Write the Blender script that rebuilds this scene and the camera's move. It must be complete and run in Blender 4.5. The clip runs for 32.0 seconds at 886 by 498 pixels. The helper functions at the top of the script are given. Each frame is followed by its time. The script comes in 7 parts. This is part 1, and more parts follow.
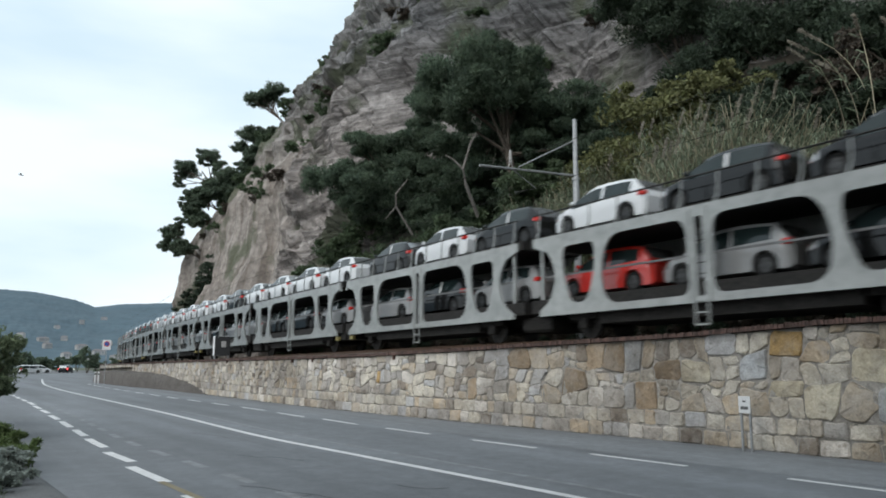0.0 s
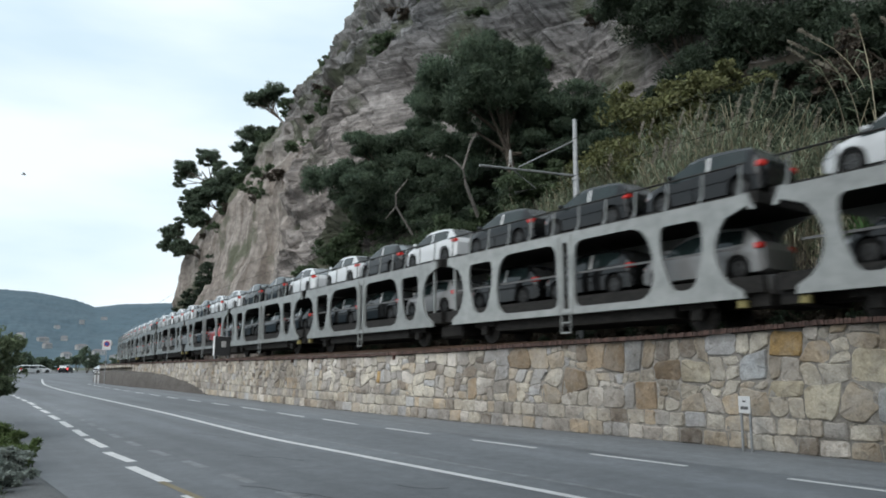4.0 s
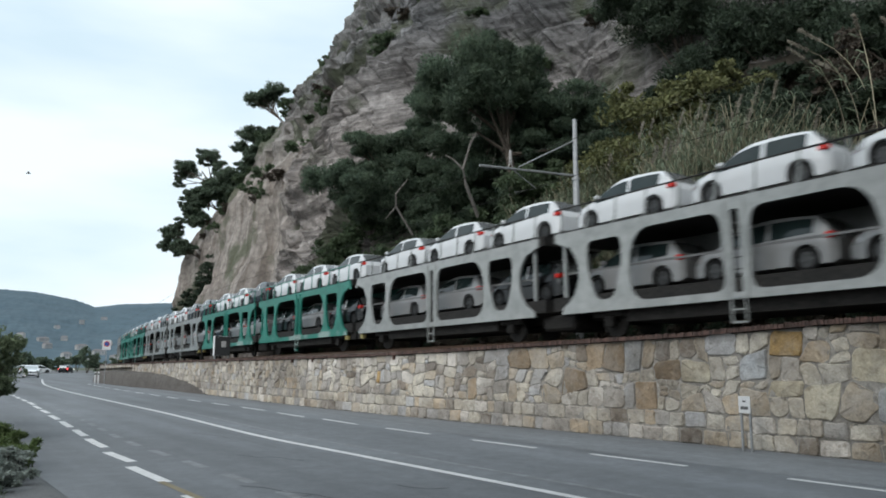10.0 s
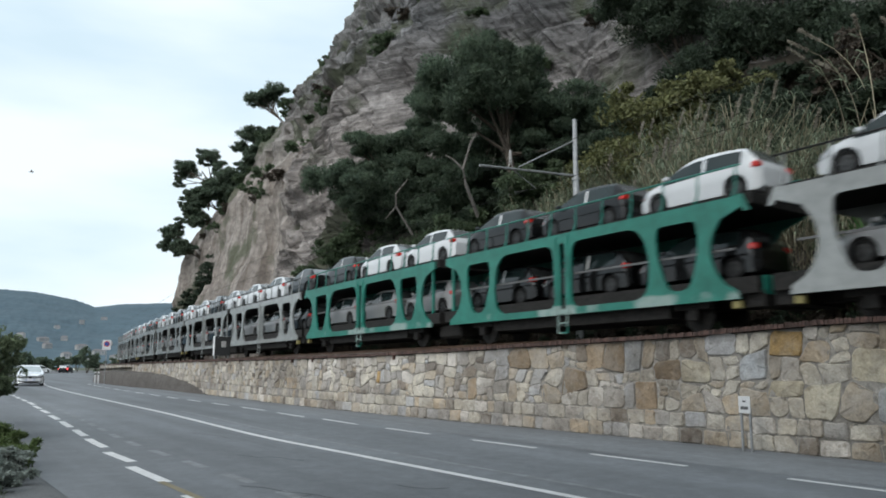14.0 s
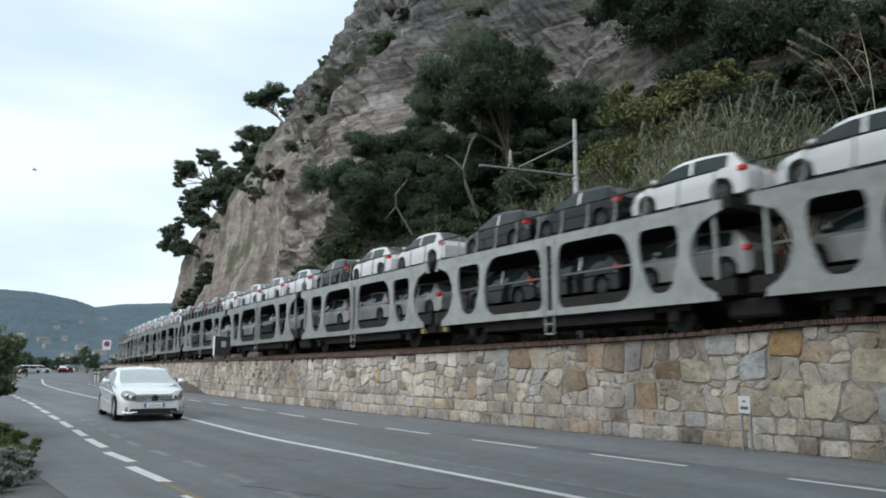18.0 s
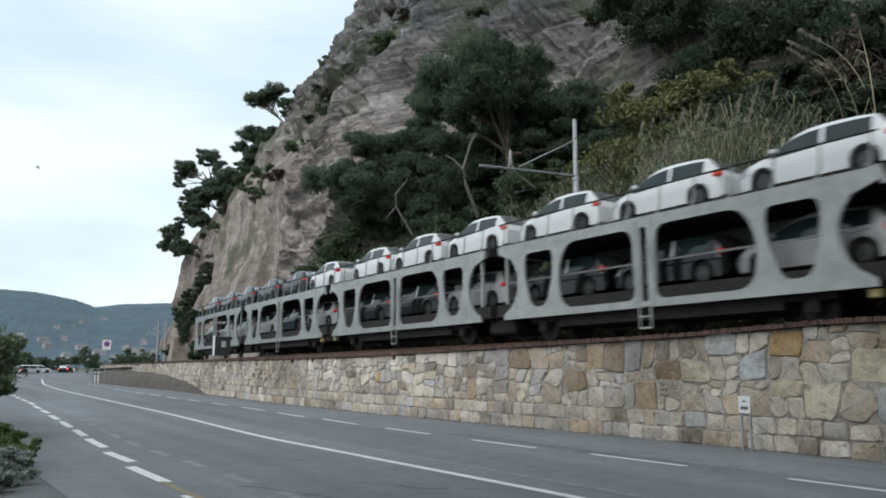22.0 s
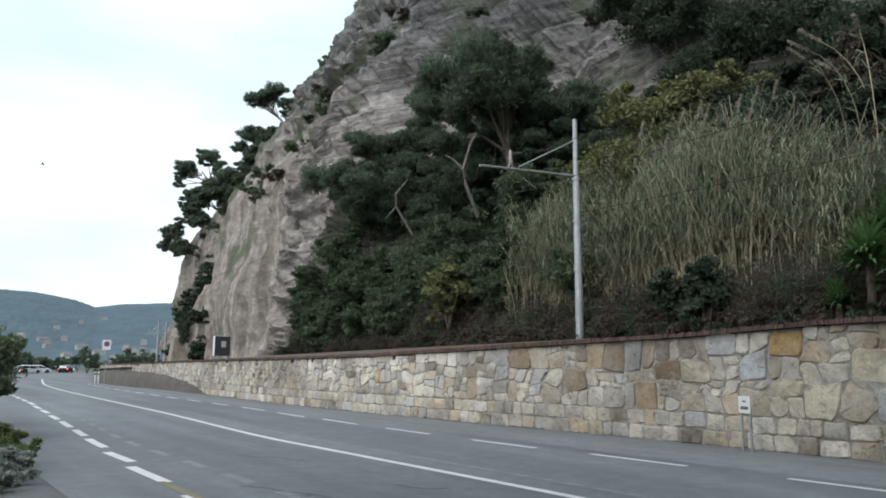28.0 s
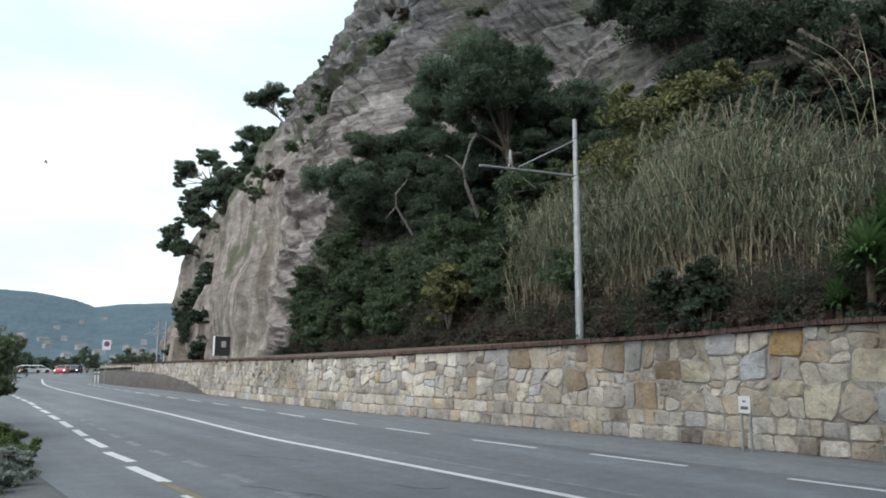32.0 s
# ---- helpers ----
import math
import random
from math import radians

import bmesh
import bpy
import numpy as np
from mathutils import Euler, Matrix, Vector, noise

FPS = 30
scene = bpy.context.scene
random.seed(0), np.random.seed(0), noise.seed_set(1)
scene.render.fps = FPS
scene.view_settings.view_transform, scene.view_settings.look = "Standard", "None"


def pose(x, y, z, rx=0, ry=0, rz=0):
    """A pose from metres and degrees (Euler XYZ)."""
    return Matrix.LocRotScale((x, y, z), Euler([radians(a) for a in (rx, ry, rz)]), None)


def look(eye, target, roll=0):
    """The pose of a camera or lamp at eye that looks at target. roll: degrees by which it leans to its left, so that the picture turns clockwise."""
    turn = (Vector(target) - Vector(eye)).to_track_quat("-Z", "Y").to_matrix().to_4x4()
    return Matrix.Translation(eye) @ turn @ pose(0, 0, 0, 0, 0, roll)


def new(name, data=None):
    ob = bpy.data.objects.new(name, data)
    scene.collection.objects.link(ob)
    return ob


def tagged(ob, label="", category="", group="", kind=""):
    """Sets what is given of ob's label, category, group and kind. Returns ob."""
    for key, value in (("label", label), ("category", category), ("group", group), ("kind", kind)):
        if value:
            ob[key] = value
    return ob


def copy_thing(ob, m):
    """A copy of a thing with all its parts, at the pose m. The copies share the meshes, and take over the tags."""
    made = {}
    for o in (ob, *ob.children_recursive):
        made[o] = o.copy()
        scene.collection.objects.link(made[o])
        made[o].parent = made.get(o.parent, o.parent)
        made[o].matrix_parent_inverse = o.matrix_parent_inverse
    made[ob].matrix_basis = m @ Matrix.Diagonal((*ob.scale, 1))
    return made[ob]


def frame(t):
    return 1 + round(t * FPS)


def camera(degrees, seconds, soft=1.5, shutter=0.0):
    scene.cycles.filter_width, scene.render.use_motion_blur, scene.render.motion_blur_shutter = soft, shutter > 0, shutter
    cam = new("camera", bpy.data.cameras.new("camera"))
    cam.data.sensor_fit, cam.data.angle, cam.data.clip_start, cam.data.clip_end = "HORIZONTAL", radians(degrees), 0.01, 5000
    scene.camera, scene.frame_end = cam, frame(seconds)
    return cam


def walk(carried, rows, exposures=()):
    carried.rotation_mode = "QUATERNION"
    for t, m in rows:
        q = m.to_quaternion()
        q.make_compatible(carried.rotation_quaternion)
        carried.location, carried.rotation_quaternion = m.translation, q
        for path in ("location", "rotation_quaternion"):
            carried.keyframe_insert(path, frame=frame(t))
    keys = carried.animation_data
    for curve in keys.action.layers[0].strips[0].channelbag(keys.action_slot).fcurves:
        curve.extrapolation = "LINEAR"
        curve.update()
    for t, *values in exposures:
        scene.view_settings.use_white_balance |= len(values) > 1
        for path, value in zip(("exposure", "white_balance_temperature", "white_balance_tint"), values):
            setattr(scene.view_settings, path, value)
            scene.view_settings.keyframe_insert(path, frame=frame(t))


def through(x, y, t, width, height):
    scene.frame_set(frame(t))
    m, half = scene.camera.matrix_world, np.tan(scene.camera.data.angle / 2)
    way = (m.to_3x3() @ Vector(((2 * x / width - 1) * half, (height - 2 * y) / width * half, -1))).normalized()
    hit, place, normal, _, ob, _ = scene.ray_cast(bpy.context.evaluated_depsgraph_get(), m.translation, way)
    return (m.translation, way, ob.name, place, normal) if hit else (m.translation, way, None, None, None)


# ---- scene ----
# ---------------------------------------------------------------- camera
PITCH = math.degrees(math.atan(208 / 1305.0))
EYE = (0.0, 0.0, 1.49)
cam = camera(2 * math.degrees(math.atan(784 / 1305.0)), 32.0, soft=1.8, shutter=0.3)
CAM_POSE = pose(*EYE, 90 + PITCH, 0, 0) @ pose(0, 0, 0, 0, 0, 0.23)
walk(cam, [(0.0, CAM_POSE), (32.0, CAM_POSE)], [(0.0, 0.32), (24.4, 0.3), (27.4, 0.52), (32.0, 0.54)])

# ---------------------------------------------------------------- world and sun
SUN_AZ, SUN_EL = radians(-142), radians(40)          # azimuth from +y towards +x
world = bpy.data.worlds.new("world")
scene.world = world
world.use_nodes = True
wn, wl = world.node_tree.nodes, world.node_tree.links
wn.clear()
sky = wn.new("ShaderNodeTexSky")
sky.sky_type, sky.sun_disc = "NISHITA", False
sky.sun_elevation, sky.sun_rotation = SUN_EL, SUN_AZ
sky.air_density, sky.dust_density, sky.ozone_density = 1.0, 2.0, 1.0
skyk = wn.new("ShaderNodeMixRGB")
skyk.blend_type = "MULTIPLY"
skyk.inputs[0].default_value = 1.0
skyk.inputs[2].default_value = (0.10, 0.10, 0.10, 1)
geo = wn.new("ShaderNodeTexCoord")
flat = wn.new("ShaderNodeMapping")
flat.inputs["Scale"].default_value = (1.0, 1.0, 3.6)
cl = wn.new("ShaderNodeTexNoise")
cl.inputs["Scale"].default_value, cl.inputs["Detail"].default_value, cl.inputs["Roughness"].default_value = 2.6, 6.0, 0.45
ramp = wn.new("ShaderNodeValToRGB")
ramp.color_ramp.elements[0].position, ramp.color_ramp.elements[0].color = 0.3, (0.62, 0.77, 0.86, 1)
ramp.color_ramp.elements[1].position, ramp.color_ramp.elements[1].color = 0.62, (0.86, 0.955, 1.02, 1)
mix = wn.new("ShaderNodeMixRGB")
mix.inputs[0].default_value = 0.88
bg = wn.new("ShaderNodeBackground")
bg.inputs["Strength"].default_value = 1.0
wo = wn.new("ShaderNodeOutputWorld")
wl.new(geo.outputs["Generated"], flat.inputs["Vector"])
wl.new(flat.outputs["Vector"], cl.inputs["Vector"])
wl.new(cl.outputs["Fac"], ramp.inputs["Fac"])
wl.new(sky.outputs["Color"], skyk.inputs[1])
wl.new(skyk.outputs["Color"], mix.inputs[1])
wl.new(ramp.outputs["Color"], mix.inputs[2])
wl.new(mix.outputs["Color"], bg.inputs["Color"])
wl.new(bg.outputs["Background"], wo.inputs["Surface"])

sun_data = bpy.data.lights.new("sun", "SUN")
sun_data.energy, sun_data.angle, sun_data.color = 1.5, radians(60), (1.0, 0.99, 0.97)
sun = new("sun", sun_data)
sun.matrix_world = look((0, 0, 0), (-math.sin(SUN_AZ) * math.cos(SUN_EL), -math.cos(SUN_AZ) * math.cos(SUN_EL), -math.sin(SUN_EL)))


# ---------------------------------------------------------------- helpers
def srgb(r, g, b):
    def f(c):
        c /= 255.0
        return c / 12.92 if c <= 0.04045 else ((c + 0.055) / 1.055) ** 2.4
    return (f(r), f(g), f(b), 1.0)


def mat(name, c1, c2, scale=3.0, rough=0.8, metal=0.0, bump=0.2, wide=0.3, rand=0.0, spec=0.5, island=0.0, stretch=(1, 1, 1), coat=0.0, dist=0.02, wide_c=(0.55, 0.53, 0.5)):
    """A surface with grain, a wide stain pattern and relief; rand and island vary the lightness from piece to piece."""
    m = bpy.data.materials.new(name)
    m.use_nodes = True
    nt = m.node_tree
    n, l = nt.nodes, nt.links
    b = n["Principled BSDF"]
    b.inputs["Roughness"].default_value, b.inputs["Metallic"].default_value = rough, metal
    b.inputs["Specular IOR Level"].default_value = spec
    b.inputs["Coat Weight"].default_value = coat
    b.inputs["Coat Roughness"].default_value = 0.05
    tc = n.new("ShaderNodeTexCoord")
    mp = n.new("ShaderNodeMapping")
    mp.inputs["Scale"].default_value = stretch
    l.new(tc.outputs["Object"], mp.inputs["Vector"])
    a = n.new("ShaderNodeTexNoise")
    a.inputs["Scale"].default_value, a.inputs["Detail"].default_value, a.inputs["Roughness"].default_value = scale, 8.0, 0.65
    l.new(mp.outputs["Vector"], a.inputs["Vector"])
    r = n.new("ShaderNodeValToRGB")
    r.color_ramp.elements[0].position, r.color_ramp.elements[1].position = 0.32, 0.68
    r.color_ramp.elements[0].color, r.color_ramp.elements[1].color = c1, c2
    l.new(a.outputs["Fac"], r.inputs["Fac"])
    out = r.outputs["Color"]
    if wide:
        w = n.new("ShaderNodeTexNoise")
        w.inputs["Scale"].default_value, w.inputs["Detail"].default_value = scale * 0.13, 4.0
        l.new(mp.outputs["Vector"], w.inputs["Vector"])
        wr = n.new("ShaderNodeValToRGB")
        wr.color_ramp.elements[0].position, wr.color_ramp.elements[1].position = 0.35, 0.65
        wr.color_ramp.elements[0].color, wr.color_ramp.elements[1].color = (*wide_c, 1), (1, 1, 1, 1)
        l.new(w.outputs["Fac"], wr.inputs["Fac"])
        mx = n.new("ShaderNodeMixRGB")
        mx.blend_type = "MULTIPLY"
        mx.inputs[0].default_value = wide
        l.new(out, mx.inputs[1])
        l.new(wr.outputs["Color"], mx.inputs[2])
        out = mx.outputs["Color"]
    if rand or island:
        if rand:
            oi = n.new("ShaderNodeObjectInfo")
            src, amount = oi.outputs["Random"], rand
        else:
            oi = n.new("ShaderNodeNewGeometry")
            src, amount = oi.outputs["Random Per Island"], island
        mr = n.new("ShaderNodeMapRange")
        mr.inputs["To Min"].default_value, mr.inputs["To Max"].default_value = 1 - amount, 1 + amount
        l.new(src, mr.inputs["Value"])
        hs = n.new("ShaderNodeHueSaturation")
        l.new(mr.outputs["Result"], hs.inputs["Value"])
        l.new(out, hs.inputs["Color"])
        out = hs.outputs["Color"]
    l.new(out, b.inputs["Base Color"])
    if bump:
        bp = n.new("ShaderNodeBump")
        bp.inputs["Strength"].default_value, bp.inputs["Distance"].default_value = bump, dist
        l.new(a.outputs["Fac"], bp.inputs["Height"])
        l.new(bp.outputs["Normal"], b.inputs["Normal"])
    return m


def grey(v, t=1.0):
    return (v * t, v, v / t, 1)


def part(name, bm, material, parent=None, label="", sharp=35):
    """Links a bmesh as one mesh object under a thing or a part; edges flatter than sharp degrees are smooth."""
    me = bpy.data.meshes.new(name)
    if sharp:
        for f in bm.faces:
            f.smooth = True
        lim = math.radians(sharp)
        bm.normal_update()
        for e in bm.edges:
            if len(e.link_faces) == 2:
                e.smooth = e.calc_face_angle(0) < lim
    bm.to_mesh(me)
    bm.free()
    return part_of(name, me, material, parent, label)


def part_of(name, me, material, parent=None, label=""):
    if material and not me.materials:
        for m in material if isinstance(material, (list, tuple)) else (material,):
            me.materials.append(m)
    ob = new(name, me)
    if parent:
        ob.parent = parent
    if label:
        ob["label"] = label
    return ob


def thing(name, label, category, m=None, group="", kind=""):
    ob = new(name)
    ob.empty_display_size = 0.1
    if m:
        ob.matrix_basis = m
    return tagged(ob, label, category, group, kind)


def box(bm, x0, x1, y0, y1, z0, z1, bevel=0.0):
    v = [bm.verts.new((x, y, z)) for x in (x0, x1) for y in (y0, y1) for z in (z0, z1)]
    fs = [bm.faces.new([v[i] for i in q]) for q in ((0, 1, 3, 2), (4, 6, 7, 5), (0, 4, 5, 1), (2, 3, 7, 6), (0, 2, 6, 4), (1, 5, 7, 3))]
    if bevel:
        es = {e for f in fs for e in f.edges}
        bmesh.ops.bevel(bm, geom=list(es), offset=bevel, segments=1, affect="EDGES")
    return v


def tube(bm, pts, radii, sides=8, cap=True):
    rings = []
    pts = [Vector(p) for p in pts]
    for i, p in enumerate(pts):
        d = (pts[min(i + 1, len(pts) - 1)] - pts[max(i - 1, 0)]).normalized()
        a = d.orthogonal().normalized() if abs(d.z) > 0.9 else d.cross(Vector((0, 0, 1))).normalized()
        b = d.cross(a)
        r = radii[i] if isinstance(radii, (list, tuple)) else radii
        rings.append([bm.verts.new(p + (a * math.cos(2 * math.pi * k / sides) + b * math.sin(2 * math.pi * k / sides)) * r) for k in range(sides)])
    for p, q in zip(rings, rings[1:]):
        for k in range(sides):
            bm.faces.new((p[k], p[(k + 1) % sides], q[(k + 1) % sides], q[k]))
    if cap:
        bm.faces.new(rings[0][::-1])
        bm.faces.new(rings[-1])


def lathe_y(bm, prof, sides=20, y0=0.0, caps=True):
    """A profile of (radius, y) turned about the y axis."""
    rings = [[bm.verts.new((r * math.cos(2 * math.pi * k / sides), y + y0, r * math.sin(2 * math.pi * k / sides))) for k in range(sides)] for r, y in prof]
    for p, q in zip(rings, rings[1:]):
        for k in range(sides):
            bm.faces.new((p[k], q[k], q[(k + 1) % sides], p[(k + 1) % sides]))
    if caps:
        bm.faces.new(rings[0])
        bm.faces.new(rings[-1][::-1])


def grid_mesh(name, P):
    """A mesh from an array of points (rows, columns, 3)."""
    P = np.asarray(P, dtype=np.float32)
    r, c = P.shape[:2]
    i = np.arange(r * c).reshape(r, c)
    q = np.stack([i[:-1, :-1], i[:-1, 1:], i[1:, 1:], i[1:, :-1]], -1).reshape(-1, 4)
    return quads_mesh(name, P.reshape(-1, 3), q, True)


def quads_mesh(name, V, Q, smooth=False):
    V, Q = np.asarray(V, dtype=np.float32), np.asarray(Q, dtype=np.int32)
    me = bpy.data.meshes.new(name)
    me.vertices.add(len(V))
    me.vertices.foreach_set("co", V.ravel())
    k = Q.shape[1]
    me.loops.add(Q.size)
    me.loops.foreach_set("vertex_index", Q.ravel())
    me.polygons.add(len(Q))
    me.polygons.foreach_set("loop_start", np.arange(0, Q.size, k, dtype=np.int32))
    if smooth:
        me.polygons.foreach_set("use_smooth", np.ones(len(Q), dtype=bool))
    me.update(calc_edges=True)
    me.validate()
    return me


def interp(x, pts):
    return float(np.interp(x, [p[0] for p in pts], [p[1] for p in pts]))


# ---------------------------------------------------------------- plan: curves of track, road and wall
def theta(s):
    return np.radians(35.3 - 0.075 * np.clip(s, 0, 105) - 0.29 * np.clip(s - 105, 0, 330))


TS = np.arange(-160, 760, 0.25)
TH = theta(TS)
_x, _y = np.cumsum(-np.sin(TH) * 0.25), np.cumsum(np.cos(TH) * 0.25)
_i = int(np.argmin(np.abs(TS)))
TX, TY = _x - _x[_i] + 10.12, _y - _y[_i] + 16.98


def rail_z(s):
    return 2.46 - 0.0093 * np.clip(s, -160, 105)


def track(s, off=0.0, z=0.0):
    """A point beside the track: s metres along it, off metres behind its centre line, z metres over the rail's head."""
    x, y, t = np.interp(s, TS, TX), np.interp(s, TS, TY), np.interp(s, TS, TH)
    return np.stack([x + off * np.cos(t), y + off * np.sin(t), rail_z(s) + z + 0 * x], -1)


def track_pose(s, off=0.0, z=0.0):
    p = track(s, off, z)
    g = 0.53 if -160 < s < 105 else 0.0
    return pose(p[0], p[1], p[2], 0, g, math.degrees(np.interp(s, TS, TH)) + 90)


class Curve:
    """A smooth plan curve through a few points, by length, with the offset to its right."""

    def __init__(self, pts, step=0.25):
        p = np.array(pts, float)
        q = np.vstack([2 * p[0] - p[1], p, 2 * p[-1] - p[-2]])
        out = []
        for i in range(1, len(q) - 2):
            n = max(2, int(np.linalg.norm(q[i + 1] - q[i]) / step))
            for t in np.linspace(0, 1, n, endpoint=False):
                a, b, c, d = q[i - 1:i + 3]
                out.append(0.5 * (2 * b + (c - a) * t + (2 * a - 5 * b + 4 * c - d) * t * t + (3 * b - a - 3 * c + d) * t ** 3))
        out.append(p[-1])
        self.p = np.array(out)
        self.s = np.concatenate([[0], np.cumsum(np.linalg.norm(np.diff(self.p, axis=0), axis=1))])
        d = np.gradient(self.p, axis=0)
        d /= np.linalg.norm(d, axis=1)[:, None]
        for _ in range(60):
            d[1:-1] = (d[:-2] + 2 * d[1:-1] + d[2:]) / 4
        self.d = d / np.linalg.norm(d, axis=1)[:, None]

    def at(self, s, off=0.0, z=0.0):
        x, y = np.interp(s, self.s, self.p[:, 0]), np.interp(s, self.s, self.p[:, 1])
        dx, dy = np.interp(s, self.s, self.d[:, 0]), np.interp(s, self.s, self.d[:, 1])
        return np.stack([x + off * dy, y - off * dx, z + 0 * x], -1)

    def angle(self, s):
        return math.degrees(math.atan2(np.interp(s, self.s, self.d[:, 1]), np.interp(s, self.s, self.d[:, 0])))


# the road's middle line, from behind the camera to past the bend
ROAD = Curve([(26.0, -24.0), (14.2, -8.3), (6.6, 2.0), (1.56, 8.86), (-1.83, 13.42), (-4.13, 16.59), (-8.54, 23.51), (-13.76, 31.33), (-21.59, 43.11),
              (-29.4, 55.6), (-36.2, 67.8), (-42.5, 79.5), (-48.4, 90.0), (-53.2, 99.8), (-57.0, 109.0), (-63.0, 127.0), (-66.0, 142.5), (-66.0, 158.0), (-62.0, 175.0), (-52.0, 195.0), (-38.0, 215.0)])
# the foot of the stone wall
WALL = Curve([(28.0, -16.0), (18.2, -2.6), (11.4, 6.4), (6.61, 12.72), (4.95, 15.05), (3.18, 17.33), (0.71, 20.35), (-2.21, 24.05), (-5.7, 28.85), (-10.67, 36.5), (-17.2, 46.9),
              (-23.4, 57.6), (-29.6, 70.2), (-36.5, 82.7), (-42.4, 93.1), (-47.1, 102.6), (-50.8, 111.5), (-56.5, 129.0), (-59.0, 143.0)])
# ---------------------------------------------------------------- materials
ASPHALT = mat("asphalt", grey(0.129, 0.935), grey(0.187, 0.935), 60, 0.75, bump=0.35, wide=0.5, dist=0.006, wide_c=(0.72, 0.72, 0.73))
PALE_ASPHALT = mat("worn_asphalt", grey(0.15, 0.95), grey(0.205, 0.95), 50, 0.8, bump=0.35, wide=0.5, dist=0.006, wide_c=(0.7, 0.7, 0.7))


def worn_lanes(m):
    """Long tyre-worn streaks and wide blotches along the road."""
    n, l = m.node_tree.nodes, m.node_tree.links
    b = n["Principled BSDF"]
    out = b.inputs["Base Color"].links[0].from_socket
    tc = n.new("ShaderNodeTexCoord")
    c = n.new("ShaderNodeCombineXYZ")
    for i, v in enumerate(((-0.028, 0.042, 0.0), (0.75, 0.5, 0.0))):
        d = n.new("ShaderNodeVectorMath")
        d.operation = "DOT_PRODUCT"
        l.new(tc.outputs["Object"], d.inputs[0])
        d.inputs[1].default_value = v
        l.new(d.outputs["Value"], c.inputs[i])
    for vec, scale, lo, hi in ((c.outputs[0], 1.0, 0.74, 1.14), (tc.outputs["Object"], 0.35, 0.92, 1.05), (tc.outputs["Object"], 2.6, 0.9, 1.06)):
        q = n.new("ShaderNodeTexNoise")
        q.inputs["Scale"].default_value, q.inputs["Detail"].default_value = scale, 6.0
        l.new(vec, q.inputs["Vector"])
        r = n.new("ShaderNodeValToRGB")
        r.color_ramp.elements[0].position, r.color_ramp.elements[1].position = 0.35, 0.65
        r.color_ramp.elements[0].color, r.color_ramp.elements[1].color = (lo, lo, lo, 1), (hi, hi, hi, 1)
        l.new(q.outputs["Fac"], r.inputs["Fac"])
        x = n.new("ShaderNodeMixRGB")
        x.blend_type = "MULTIPLY"
        x.inputs[0].default_value = 1.0
        l.new(out, x.inputs[1])
        l.new(r.outputs["Color"], x.inputs[2])
        out = x.outputs["Color"]
    l.new(out, b.inputs["Base Color"])


worn_lanes(ASPHALT)
worn_lanes(PALE_ASPHALT)
PAINT = mat("road_paint", grey(0.52), grey(0.68), 40, 0.7, bump=0.15, wide=0.3, dist=0.004)
OLD_PAINT = mat("worn_road_paint", grey(0.17, 0.95), grey(0.26, 0.955), 30, 0.8, bump=0.2, wide=0.6, dist=0.004)
YELLOW_PAINT = mat("worn_yellow_paint", (0.17, 0.142, 0.085, 1), (0.24, 0.205, 0.13, 1), 20, 0.8, wide=0.5)
GRASSY = mat("rough_grass_ground", (0.035, 0.045, 0.02, 1), (0.09, 0.1, 0.045, 1), 5, 0.95, bump=0.6, wide=0.5, dist=0.05)
BALLAST = mat("ballast", grey(0.05, 1.1), grey(0.16, 1.12), 22, 0.95, bump=1.0, wide=0.4, dist=0.05)
MORTAR = mat("mortar", (0.15, 0.138, 0.122, 1), (0.36, 0.335, 0.3, 1), 9, 0.95, bump=0.8, wide=0.6, dist=0.03)
BANK = mat("stony_bank", (0.055, 0.048, 0.043, 1), (0.125, 0.11, 0.098, 1), 7, 0.95, bump=0.8, wide=0.5, dist=0.05)
BRICK = mat("red_brick", (0.045, 0.033, 0.028, 1), (0.135, 0.075, 0.06, 1), 12, 0.9, bump=0.4, wide=0.5, island=0.35, dist=0.01)
STEEL_GREY = mat("pale_grey_wagon_paint", (0.215, 0.225, 0.219, 1), (0.315, 0.326, 0.316, 1), 2.0, 0.24, bump=0.03, wide=0.5, rand=0.1, spec=0.8, wide_c=(0.72, 0.7, 0.68))
STEEL_GREEN = mat("green_wagon_paint", (0.007, 0.125, 0.092, 1), (0.018, 0.205, 0.155, 1), 2.0, 0.35, bump=0.05, wide=0.5, wide_c=(0.75, 0.7, 0.65))
FLAP = mat("worn_grey_steel", grey(0.09), grey(0.15), 5, 0.6, bump=0.1, wide=0.4)
DARK_STEEL = mat("grimy_dark_steel", grey(0.012), grey(0.034, 1.08), 9, 0.8, 0.0, spec=0.2, bump=0.3, wide=0.4)


